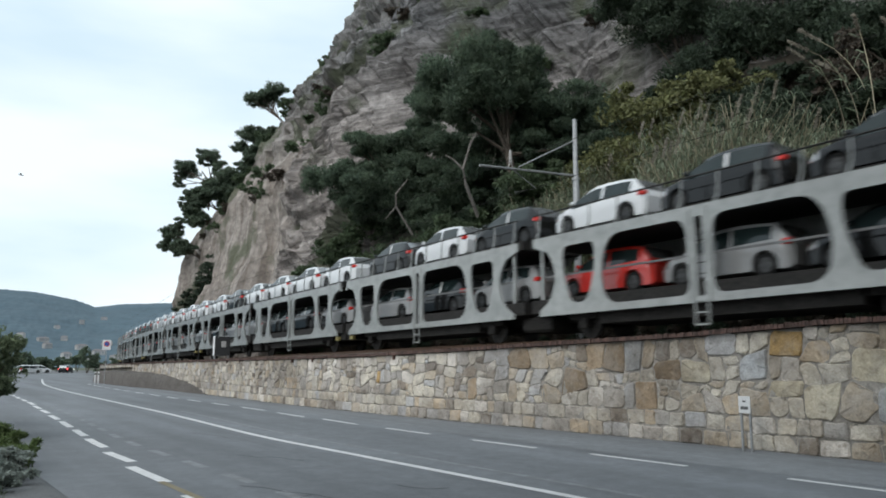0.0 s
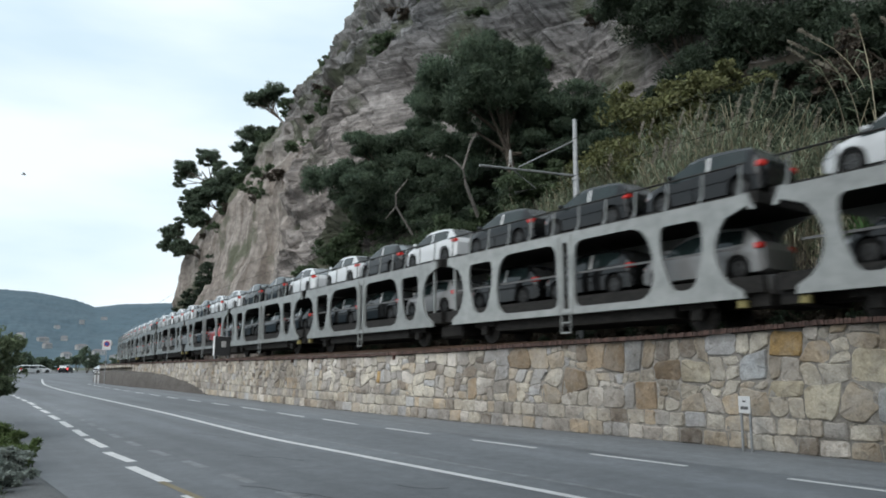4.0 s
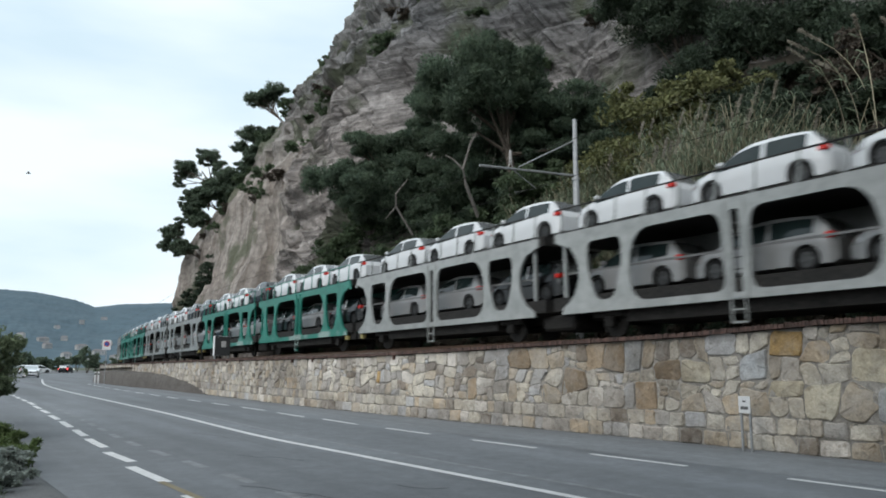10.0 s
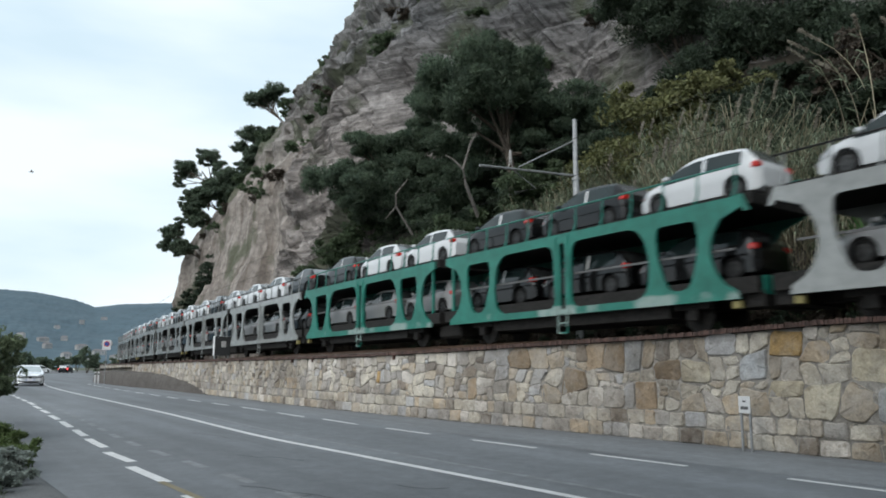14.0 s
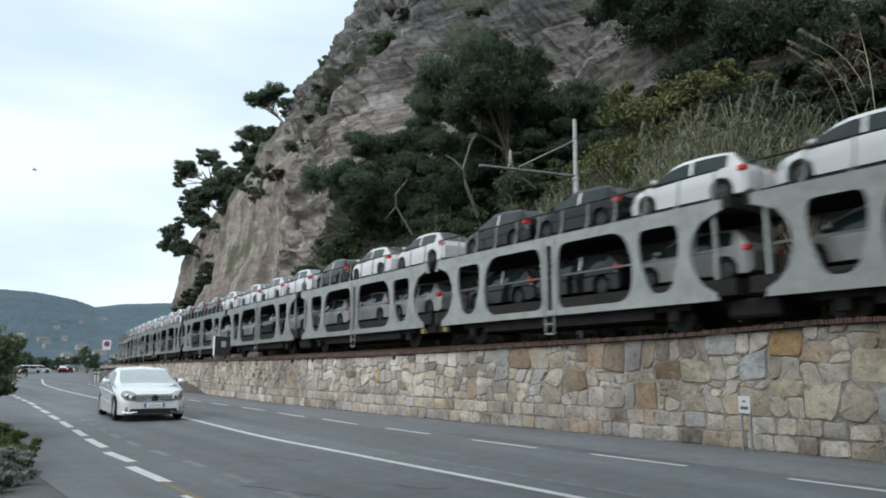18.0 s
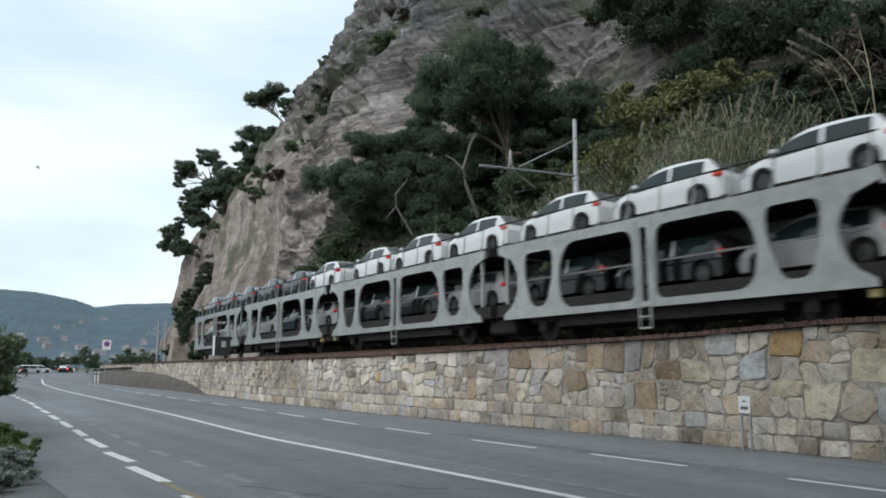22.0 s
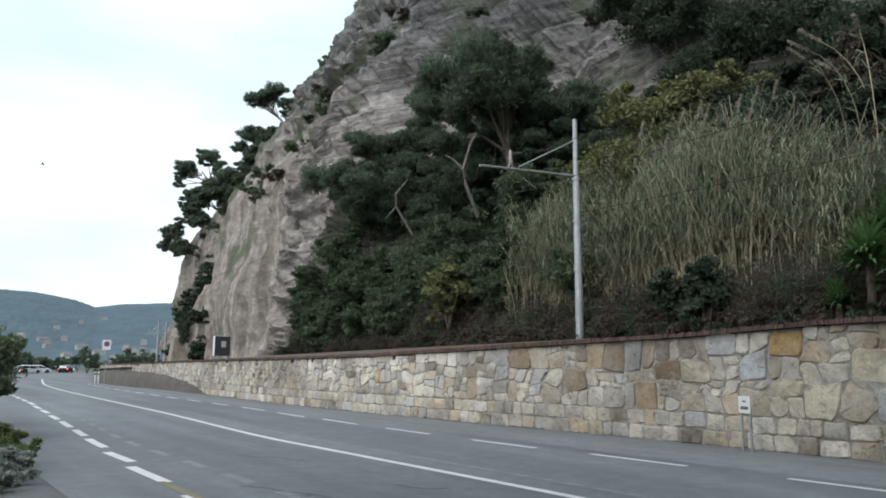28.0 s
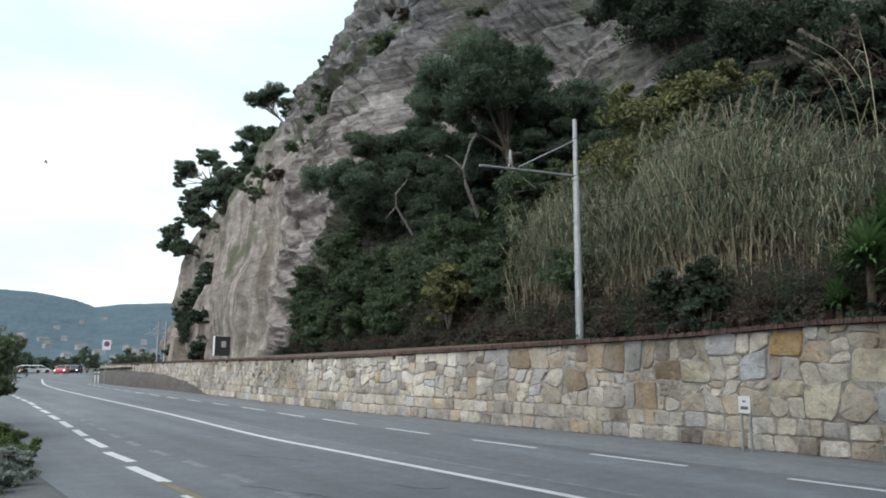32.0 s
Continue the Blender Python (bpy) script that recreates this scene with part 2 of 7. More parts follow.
def scoured(m):
    """Pale scoured patches low on the green sides, where old markings were cleaned off."""
    n, l = m.node_tree.nodes, m.node_tree.links
    b = n["Principled BSDF"]
    tc = n.new("ShaderNodeTexCoord")
    sep = n.new("ShaderNodeSeparateXYZ")
    l.new(tc.outputs["Object"], sep.inputs[0])
    q = n.new("ShaderNodeTexNoise")
    q.inputs["Scale"].default_value, q.inputs["Detail"].default_value = 0.9, 5.0
    l.new(tc.outputs["Object"], q.inputs["Vector"])
    band = n.new("ShaderNodeMapRange")
    band.inputs["From Min"].default_value, band.inputs["From Max"].default_value = 1.35, 1.0
    band.inputs["To Min"].default_value, band.inputs["To Max"].default_value = -0.3, 0.0
    l.new(sep.outputs["Z"], band.inputs["Value"])
    add = n.new("ShaderNodeMath")
    l.new(q.outputs["Fac"], add.inputs[0])
    l.new(band.outputs["Result"], add.inputs[1])
    r = n.new("ShaderNodeValToRGB")
    r.color_ramp.elements[0].position, r.color_ramp.elements[1].position = 0.52, 0.62
    r.color_ramp.elements[1].color = (0.7, 0.7, 0.7, 1)
    l.new(add.outputs[0], r.inputs["Fac"])
    mx = n.new("ShaderNodeMixRGB")
    l.new(r.outputs["Color"], mx.inputs[0])
    l.new(b.inputs["Base Color"].links[0].from_socket, mx.inputs[1])
    mx.inputs[2].default_value = (0.33, 0.38, 0.36, 1)
    l.new(mx.outputs["Color"], b.inputs["Base Color"])


scoured(STEEL_GREEN)
RAIL_STEEL = mat("rail_steel", (0.08, 0.05, 0.035, 1), (0.16, 0.1, 0.07, 1), 9, 0.5, 0.6, bump=0.2)
BUFFER_YELLOW = mat("faded_yellow_paint", (0.2, 0.17, 0.06, 1), (0.34, 0.29, 0.11, 1), 8, 0.6, bump=0.1)
WHITE_BODY = mat("white_car_paint", grey(0.6, 0.985), grey(0.64, 0.985), 1.5, 0.26, 0.0, bump=0.0, wide=0.1, coat=0.6, rand=0.03)
DARK_BODY = mat("black_car_paint", grey(0.008, 0.95), grey(0.013, 0.95), 1.5, 0.1, bump=0.0, wide=0.1, spec=0.38, coat=0.0)
# white paint greyed, so the lower deck's shade is in the colour
SHADED_WHITE_BODY = mat("shaded_white_car_paint", grey(0.21), grey(0.25), 1.5, 0.3, bump=0.0, wide=0.1, coat=0.4, rand=0.12)
RED_BODY = mat("red_car_paint", (0.42, 0.018, 0.012, 1), (0.5, 0.025, 0.016, 1), 1.5, 0.28, bump=0.0, wide=0.1, coat=0.7)
SILVER_BODY = mat("silver_car_paint", grey(0.8, 0.985), grey(0.85, 0.985), 3, 0.25, 0.35, bump=0.0, wide=0.1, coat=1.0)
TRIM = mat("black_plastic", grey(0.01), grey(0.02), 20, 0.6, bump=0.1, wide=0.0)
RUBBER = mat("tyre_rubber", grey(0.008), grey(0.016), 30, 0.9, bump=0.2, wide=0.2, spec=0.2)
RIM = mat("alloy", grey(0.05), grey(0.1), 10, 0.4, 0.7, bump=0.0, wide=0.2)
ALLOY_BRIGHT = mat("bright_alloy", grey(0.5), grey(0.62), 10, 0.3, 0.7, bump=0.0, wide=0.2)
CHROME = mat("chrome", grey(0.6), grey(0.7), 10, 0.12, 1.0, bump=0.0, wide=0.0)
LAMP_RED = mat("red_lamp_lens", (0.5, 0.02, 0.015, 1), (0.62, 0.03, 0.022, 1), 10, 0.15, bump=0.0, wide=0.0, coat=0.4)
LAMP_CLEAR = mat("headlamp_glass", grey(0.26), grey(0.42), 9, 0.06, 0.5, bump=0.0, wide=0.0, coat=1.0)
GALV = mat("galvanised_steel", grey(0.3, 0.98), grey(0.42, 0.98), 6, 0.5, 0.5, bump=0.05, wide=0.4)
CONCRETE = mat("concrete", grey(0.28, 1.03), grey(0.42, 1.03), 12, 0.9, bump=0.3, wide=0.5)
WHITE_PAINT = mat("white_paint", grey(0.62), grey(0.75), 8, 0.5, bump=0.05, wide=0.3)
BARK = mat("pine_bark", (0.05, 0.04, 0.03, 1), (0.15, 0.12, 0.095, 1), 12, 0.95, bump=0.9, wide=0.4, dist=0.04, stretch=(1, 1, 0.35))
DEAD_WOOD = mat("pale_dead_wood", (0.12, 0.108, 0.095, 1), (0.24, 0.22, 0.2, 1), 10, 0.9, bump=0.5, wide=0.4, stretch=(1, 1, 0.3))


def leaf_mat(name, c1, c2, island=0.45, through=0.3):
    m = mat(name, c1, c2, 1.2, 0.65, bump=0.0, wide=0.4, island=island, spec=0.25)
    n, l = m.node_tree.nodes, m.node_tree.links
    b = n["Principled BSDF"]
    tr = n.new("ShaderNodeBsdfTranslucent")
    l.new(b.inputs["Base Color"].links[0].from_socket, tr.inputs["Color"])
    ms = n.new("ShaderNodeMixShader")
    ms.inputs[0].default_value = through
    l.new(b.outputs[0], ms.inputs[1])
    l.new(tr.outputs[0], ms.inputs[2])
    l.new(ms.outputs[0], n["Material Output"].inputs["Surface"])
    return m


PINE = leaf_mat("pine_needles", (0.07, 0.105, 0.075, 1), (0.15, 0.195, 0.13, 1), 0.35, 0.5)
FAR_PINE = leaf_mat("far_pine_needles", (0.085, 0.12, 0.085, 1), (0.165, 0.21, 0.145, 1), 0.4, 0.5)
SHRUB = leaf_mat("dark_shrub_leaves", (0.06, 0.09, 0.052, 1), (0.135, 0.178, 0.1, 1), 0.4, 0.5)
YELLOW_SHRUB = leaf_mat("yellowing_leaves", (0.1, 0.112, 0.046, 1), (0.2, 0.202, 0.09, 1))
OLIVE_LEAF = leaf_mat("grey_green_leaves", (0.1, 0.135, 0.075, 1), (0.2, 0.24, 0.14, 1))
REED_LEAF = leaf_mat("reed_leaves", (0.12, 0.155, 0.1, 1), (0.29, 0.33, 0.232, 1), 0.5)
REED_DRY = leaf_mat("dry_reed_stalks", (0.19, 0.168, 0.115, 1), (0.42, 0.38, 0.275, 1), 0.5, 0.2)
PLUME = leaf_mat("reed_plumes", (0.24, 0.215, 0.175, 1), (0.42, 0.385, 0.32, 1), 0.3)
# dark foliage, deepened further so the upper slope's shade is in its colour
DARK_LEAF = leaf_mat("dark_shaded_leaves", (0.03, 0.046, 0.032, 1), (0.064, 0.088, 0.055, 1), 0.4, 0.3)
AGAVE = leaf_mat("yucca_leaves", (0.056, 0.119, 0.042, 1), (0.119, 0.210, 0.077, 1), 0.3)
SILVER_LEAF = leaf_mat("silvery_leaves", (0.19, 0.225, 0.2, 1), (0.34, 0.375, 0.345, 1), 0.35)
GRASS = leaf_mat("grass_blades", (0.06, 0.095, 0.03, 1), (0.14, 0.185, 0.07, 1), 0.4)

GLASS = mat("tinted_glass", (0.012, 0.02, 0.02, 1), (0.018, 0.028, 0.028, 1), 3, 0.05, bump=0.0, wide=0.0, spec=0.45)
# pale metallic base stands in for bright sky reflected in these two panes
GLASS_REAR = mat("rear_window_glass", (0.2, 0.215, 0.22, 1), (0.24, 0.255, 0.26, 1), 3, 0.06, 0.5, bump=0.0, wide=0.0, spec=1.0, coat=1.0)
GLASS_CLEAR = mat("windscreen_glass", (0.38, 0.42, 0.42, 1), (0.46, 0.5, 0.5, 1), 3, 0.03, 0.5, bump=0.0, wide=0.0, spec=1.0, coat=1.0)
PLATE = mat("number_plate", grey(0.74), grey(0.8), 5, 0.4, bump=0.0, wide=0.0)
PLATE_BLUE = mat("plate_blue_band", (0.02, 0.06, 0.3, 1), (0.025, 0.08, 0.36, 1), 5, 0.4, bump=0.0, wide=0.0)


def stone_mat(name, island, tint=None):
    """Rough limestone, its colour by the piece, with stains, lime wash and dark pits that run across the joints."""
    m = mat(name, grey(0.86, 1.02), grey(1.26, 1.02), 7, 0.92, bump=0.8, wide=0.6, dist=0.035, wide_c=(0.66, 0.6, 0.53))
    n, l = m.node_tree.nodes, m.node_tree.links
    b = n["Principled BSDF"]
    old = b.inputs["Base Color"].links[0].from_socket
    src = n.new("ShaderNodeNewGeometry").outputs["Random Per Island"] if island else n.new("ShaderNodeObjectInfo").outputs["Random"]
    r = n.new("ShaderNodeValToRGB")
    cr = r.color_ramp
    cr.interpolation = "CONSTANT"
    cols = [(0.0, (0.44, 0.425, 0.385)), (0.2, (0.36, 0.345, 0.325)), (0.34, (0.5, 0.48, 0.425)), (0.5, (0.31, 0.304, 0.295)), (0.58, (0.38, 0.34, 0.28)),
            (0.7, (0.53, 0.515, 0.49)), (0.8, (0.38, 0.395, 0.415)), (0.88, (0.22, 0.195, 0.168)), (0.93, (0.42, 0.36, 0.28)), (0.965, (0.17, 0.152, 0.135))]
    if tint:
        cols = [(0.0, tuple(0.85 * c for c in tint)), (0.5, tint)]
    for i, (p, c) in enumerate(cols):
        e = cr.elements[i] if i < 2 else cr.elements.new(p)
        e.position, e.color = p, (*c, 1)
    l.new(src, r.inputs["Fac"])

    def mul(a, c, k=1.0):
        mx = n.new("ShaderNodeMixRGB")
        mx.blend_type = "MULTIPLY"
        mx.inputs[0].default_value = k
        l.new(a, mx.inputs[1])
        l.new(c, mx.inputs[2])
        return mx.outputs["Color"]
    tc = n.new("ShaderNodeTexCoord")

    def cloud(scale, detail, p0, p1, c0, c1):
        q = n.new("ShaderNodeTexNoise")
        q.inputs["Scale"].default_value, q.inputs["Detail"].default_value, q.inputs["Roughness"].default_value = scale, detail, 0.65
        l.new(tc.outputs["Object"], q.inputs["Vector"])
        k = n.new("ShaderNodeValToRGB")
        k.color_ramp.elements[0].position, k.color_ramp.elements[1].position = p0, p1
        k.color_ramp.elements[0].color, k.color_ramp.elements[1].color = (*c0, 1), (*c1, 1)
        l.new(q.outputs["Fac"], k.inputs["Fac"])
        return k.outputs["Color"]
    out = mul(r.outputs["Color"], old)
    lm = n.new("ShaderNodeMixRGB")
    l.new(cloud(2.3, 10.0, 0.45, 0.58, (0, 0, 0), (0.5, 0.5, 0.5)), lm.inputs[0])
    l.new(out, lm.inputs[1])
    lm.inputs[2].default_value = (0.36, 0.342, 0.315, 1)
    out = mul(lm.outputs["Color"], cloud(0.55, 9.0, 0.36, 0.56, (0.5, 0.47, 0.44), (1.08, 1.06, 1.04)), 0.85)
    out = mul(out, cloud(6.5, 6.0, 0.3, 0.44, (0.45, 0.42, 0.38), (1, 1, 1)), 0.8)
    out = mul(out, cloud(30.0, 5.0, 0.34, 0.62, (0.8, 0.78, 0.75), (1.08, 1.07, 1.06)), 0.8)
    l.new(out, b.inputs["Base Color"])
    return m


STONE, STONE_FAR = stone_mat("wall_stone", False), stone_mat("wall_stone_far", True)
OCHRE_STONE = stone_mat("ochre_stone", False, (0.44, 0.31, 0.14))
BROWN_STONE = stone_mat("brown_stone", False, (0.24, 0.19, 0.135))
TAN_STONE = stone_mat("tan_stone", False, (0.36, 0.29, 0.21))
BLUE_STONE = stone_mat("blue_grey_stone", False, (0.4, 0.43, 0.46))
CREAM_STONE = stone_mat("cream_stone", False, (0.56, 0.53, 0.43))
for m in (OCHRE_STONE, BROWN_STONE, TAN_STONE, BLUE_STONE, CREAM_STONE):
    # less lime wash on the stones that stand out by their colour
    for q in m.node_tree.nodes:
        if q.bl_idname == "ShaderNodeValToRGB" and abs(q.color_ramp.elements[1].color[0] - 0.5) < 0.001:
            q.color_ramp.elements[1].color = (0.3, 0.3, 0.3, 1)


# ---------------------------------------------------------------- ground, road and markings
def strip(name, curve, s0, s1, o0, o1, z, material, step=0.5, cross=1, kind="structure", label="", lift=0.0):
    ss = np.arange(s0, s1 + step * 0.5, step)
    P = np.stack([curve.at(ss, o0 + (o1 - o0) * k / cross, z + lift * k / cross) for k in range(cross + 1)], 1)
    ob = part_of(name, grid_mesh(name, P[:, ::-1]), material)
    return tagged(ob, label, "", "", kind)


def ground_sheet():
    n = 90
    r = np.concatenate([np.linspace(0, 200, 41), np.geomspace(210, 4200, 30)])
    a = np.linspace(0, 2 * math.pi, n)
    P = np.stack([np.outer(r, np.cos(a)), np.outer(r, np.sin(a)), np.full((len(r), n), -0.06)], -1)
    tagged(part_of("ground", grid_mesh("ground", P), GRASSY), "low grassy ground beside the coast road", "ground", kind="structure")


ground_sheet()
strip("road", ROAD, 0, ROAD.s[-1], -4.75, 6.6, 0.0, ASPHALT, 1.0, 12, label="grey asphalt coast road curving behind the cliff")
strip("road_shoulder", ROAD, 0, ROAD.s[-1], 3.75, 6.62, 0.004, PALE_ASPHALT, 1.0, 1, label="pale worn asphalt shoulder at the foot of the wall")
strip("centre_line", ROAD, 0, 122, -0.075, 0.075, 0.004, PAINT, 0.5, 1, label="solid white centre line")
strip("worn_line", ROAD, 20, 60, 0.62, 0.74, 0.004, OLD_PAINT, 0.5, 1, label="worn old line on the road")


def dash_at(curve, s, off, length, width, material, name, label, group):
    ss = np.linspace(s, s + length, 4)
    P = np.stack([curve.at(ss, off + width / 2, 0.004), curve.at(ss, off - width / 2, 0.004)], 1)
    tagged(part_of(name, grid_mesh(name, P), material), label, "", group, "structure")


RIGHT = [(30.9, 33.0, 3.55), (34.4, 36.5, 3.5), (37.9, 40.32, 3.45), (41.89, 43.83, 3.4), (45.06, 46.94, 3.28), (48.54, 50.55, 3.33), (52.04, 54.31, 3.25), (55.4, 57.65, 3.12), (59.0, 61.3, 3.18), (62.7, 64.7, 3.15), (66.35, 68.2, 3.12)]
RIGHT += [(69.9 + 3.5 * k, 71.9 + 3.5 * k, 3.1) for k in range(9)]
LEFT = [(36.4, 38.3, -3.62), (39.0, 40.9, -3.62), (41.8, 43.7, -3.6), (44.82, 46.63, -3.5), (47.21, 48.76, -3.33), (49.52, 51.36, -3.2), (52.04, 53.78, -3.17), (54.58, 56.8, -3.18), (57.65, 59.7, -3.18), (60.86, 62.97, -3.11), (63.7, 65.8, -3.07), (66.64, 69.0, -2.98)]
LEFT += [(69.9 + 3.0 * k, 71.9 + 3.0 * k, -2.98) for k in range(12)]
for a, b, o in RIGHT:
    dash_at(ROAD, a, o, b - a, 0.12, PAINT, "edge_dash", "white dash of the road's edge line", "edge dashes under the wall")
for a, b, o in LEFT:
    dash_at(ROAD, a, o, b - a, 0.16, PAINT, "edge_dash", "white dash of the road's edge line", "edge dashes on the open side")
for k in range(-5, 11):
    dash_at(ROAD, 47.7 + 1.78 * k, -2.62, 0.95, 0.15, OLD_PAINT, "old_dash", "faded older dash beside the edge line", "faded dashes")
CRACK = mat("tar_crack", grey(0.03), grey(0.06), 20, 0.9, bump=0.0)
rc = random.Random(12)
for pts in (((-2.55, 9.6), (-2.2, 9.5), (-1.9, 9.15), (-1.5, 9.0), (-1.1, 8.6)), ((-3.4, 12.8), (-3.0, 12.5), (-2.7, 12.55), (-2.2, 12.1)), ((-0.6, 9.7), (-0.2, 9.4), (0.1, 9.5)), ((-5.6, 17.0), (-5.1, 16.5), (-4.7, 16.2), (-4.4, 15.7)), ((-1.9, 8.2), (-1.6, 8.6), (-1.55, 9.0))):
    V = []
    for i, (x, y) in enumerate(pts):
        for t in ((0.0, 0.5) if i < len(pts) - 1 else (0.0,)):
            qx, qy = pts[min(i + 1, len(pts) - 1)]
            V.append((x + (qx - x) * t + rc.uniform(-0.04, 0.04), y + (qy - y) * t + rc.uniform(-0.04, 0.04)))
    P = np.array([[(x, y - 0.012 - rc.uniform(0, 0.012), 0.005), (x, y + 0.012, 0.005)] for x, y in V])
    tagged(part_of("crack", grid_mesh("crack", P), CRACK), "dark crack in the asphalt", "", "cracks in the road", "structure")
strip("yellow_line", ROAD, 40.4, 44.8, -3.6, -3.5, 0.006, YELLOW_PAINT, 0.5, 1, label="trace of an old yellow line")

# for the added wall that only blocks light
STUCCO = mat("shade_wall_stucco", (0.13, 0.12, 0.105, 1), (0.24, 0.225, 0.2, 1), 2.5, 0.95, bump=0.3, wide=0.6)


def wall_behind():
    """An unseen plain wall behind the camera, added to block light from the right-hand end."""
    ss = np.arange(0.0, 39.5, 1.0)
    P = np.stack([ROAD.at(ss, o, z) for o, z in ((-9.5, -0.1), (-9.5, 21.0), (-10.0, 21.0), (-10.0, -0.1))], 1)
    tagged(part_of("wall_behind", grid_mesh("wall_behind", P), STUCCO), "plain old stuccoed wall beside the road", "wall", kind="structure")


wall_behind()

# ---------------------------------------------------------------- wall
W_NEAR = 34.0
WZ = [(0, 2.62), (24.0, 2.42), (35.8, 2.32), (38.7, 2.19), (41.5, 2.12), (45.2, 2.02), (50.2, 1.9), (56.1, 1.84), (65.7, 1.82), (77.5, 1.75), (90, 1.7), (140, 1.6)]


def wall_top(u):
    return np.interp(u, [a for a, _ in WZ], [b for _, b in WZ])


def wall_core():
    ss = np.arange(0, WALL.s[-1], 0.5)
    tz = wall_top(ss) - 0.1
    rows = [WALL.at(ss, 0.0, -0.1), WALL.at(ss, 0.06, tz), WALL.at(ss, 0.55, tz), WALL.at(ss, 0.55, -0.1)]
    P = np.stack(rows, 1)
    return tagged(part_of("wall_stone", grid_mesh("wall_stone", P), MORTAR), "pale rubble stone retaining wall under the railway", "wall", kind="structure")


wall = wall_core()


def fbm(x, y, z, octaves=4):
    return noise.fractal(Vector((x, y, z)), 1.0, 2.1, octaves, noise_basis="PERLIN_ORIGINAL")


def stone_geo(poly, rng, joint=0.007, proud=0.02):
    """Vertices (u, v, out) and faces of one rough stone in the wall's face."""
    cu, cv = sum(p[0] for p in poly) / len(poly), sum(p[1] for p in poly) / len(poly)
    ring = []
    for k, a in enumerate(poly):
        b = poly[(k + 1) % len(poly)]
        if math.hypot(b[0] - a[0], b[1] - a[1]) < 0.012:
            continue
        L = math.hypot(b[0] - a[0], b[1] - a[1])
        for t in ((0.1, 0.5, 0.9) if L > 0.14 else (0.5,)):
            j = min(0.016, 0.1 * L)
            ring.append((a[0] + (b[0] - a[0]) * t + rng.uniform(-j, j), a[1] + (b[1] - a[1]) * t + rng.uniform(-j, j)))
    if len(ring) < 5:
        return None
    size = max(0.08, min(math.hypot(p[0] - cu, p[1] - cv) for p in ring))
    k0, k1 = 1 - joint / size, 1 - (joint + 0.017) / size
    n = len(ring)
    V, Fs = [], []
    tilt = (rng.uniform(-0.09, 0.09), rng.uniform(-0.09, 0.09))
    h = proud * rng.uniform(0.6, 1.25)
    for p in ring:
        j = rng.uniform(-0.006, 0.006)
        V.append((cu + (p[0] - cu) * k0 + j, cv + (p[1] - cv) * k0 - j, -0.02))
    for p in ring:
        V.append((cu + (p[0] - cu) * k0, cv + (p[1] - cv) * k0, h * 0.3))
    for p in ring:
        V.append((cu + (p[0] - cu) * k1, cv + (p[1] - cv) * k1, h + tilt[0] * (p[0] - cu) + tilt[1] * (p[1] - cv) + rng.uniform(-0.008, 0.008)))
    V.append((cu + rng.uniform(-0.03, 0.03), cv, h + rng.uniform(0.0, 0.02)))
    for r in (0, n):
        for k in range(n):
            Fs.append((r + k, r + (k + 1) % n, r + n + (k + 1) % n, r + n + k))
    for k in range(n):
        Fs.append((2 * n + k, 2 * n + (k + 1) % n, 3 * n))
    return V, Fs


def to_wall(V):
    a = np.array(V)
    b = np.clip(a[:, 1] / 2.0, 0, 1) * 0.05
    return WALL.at(a[:, 0], b - a[:, 2], 0.0) + np.stack([0 * a[:, 0], 0 * a[:, 0], a[:, 1]], -1)


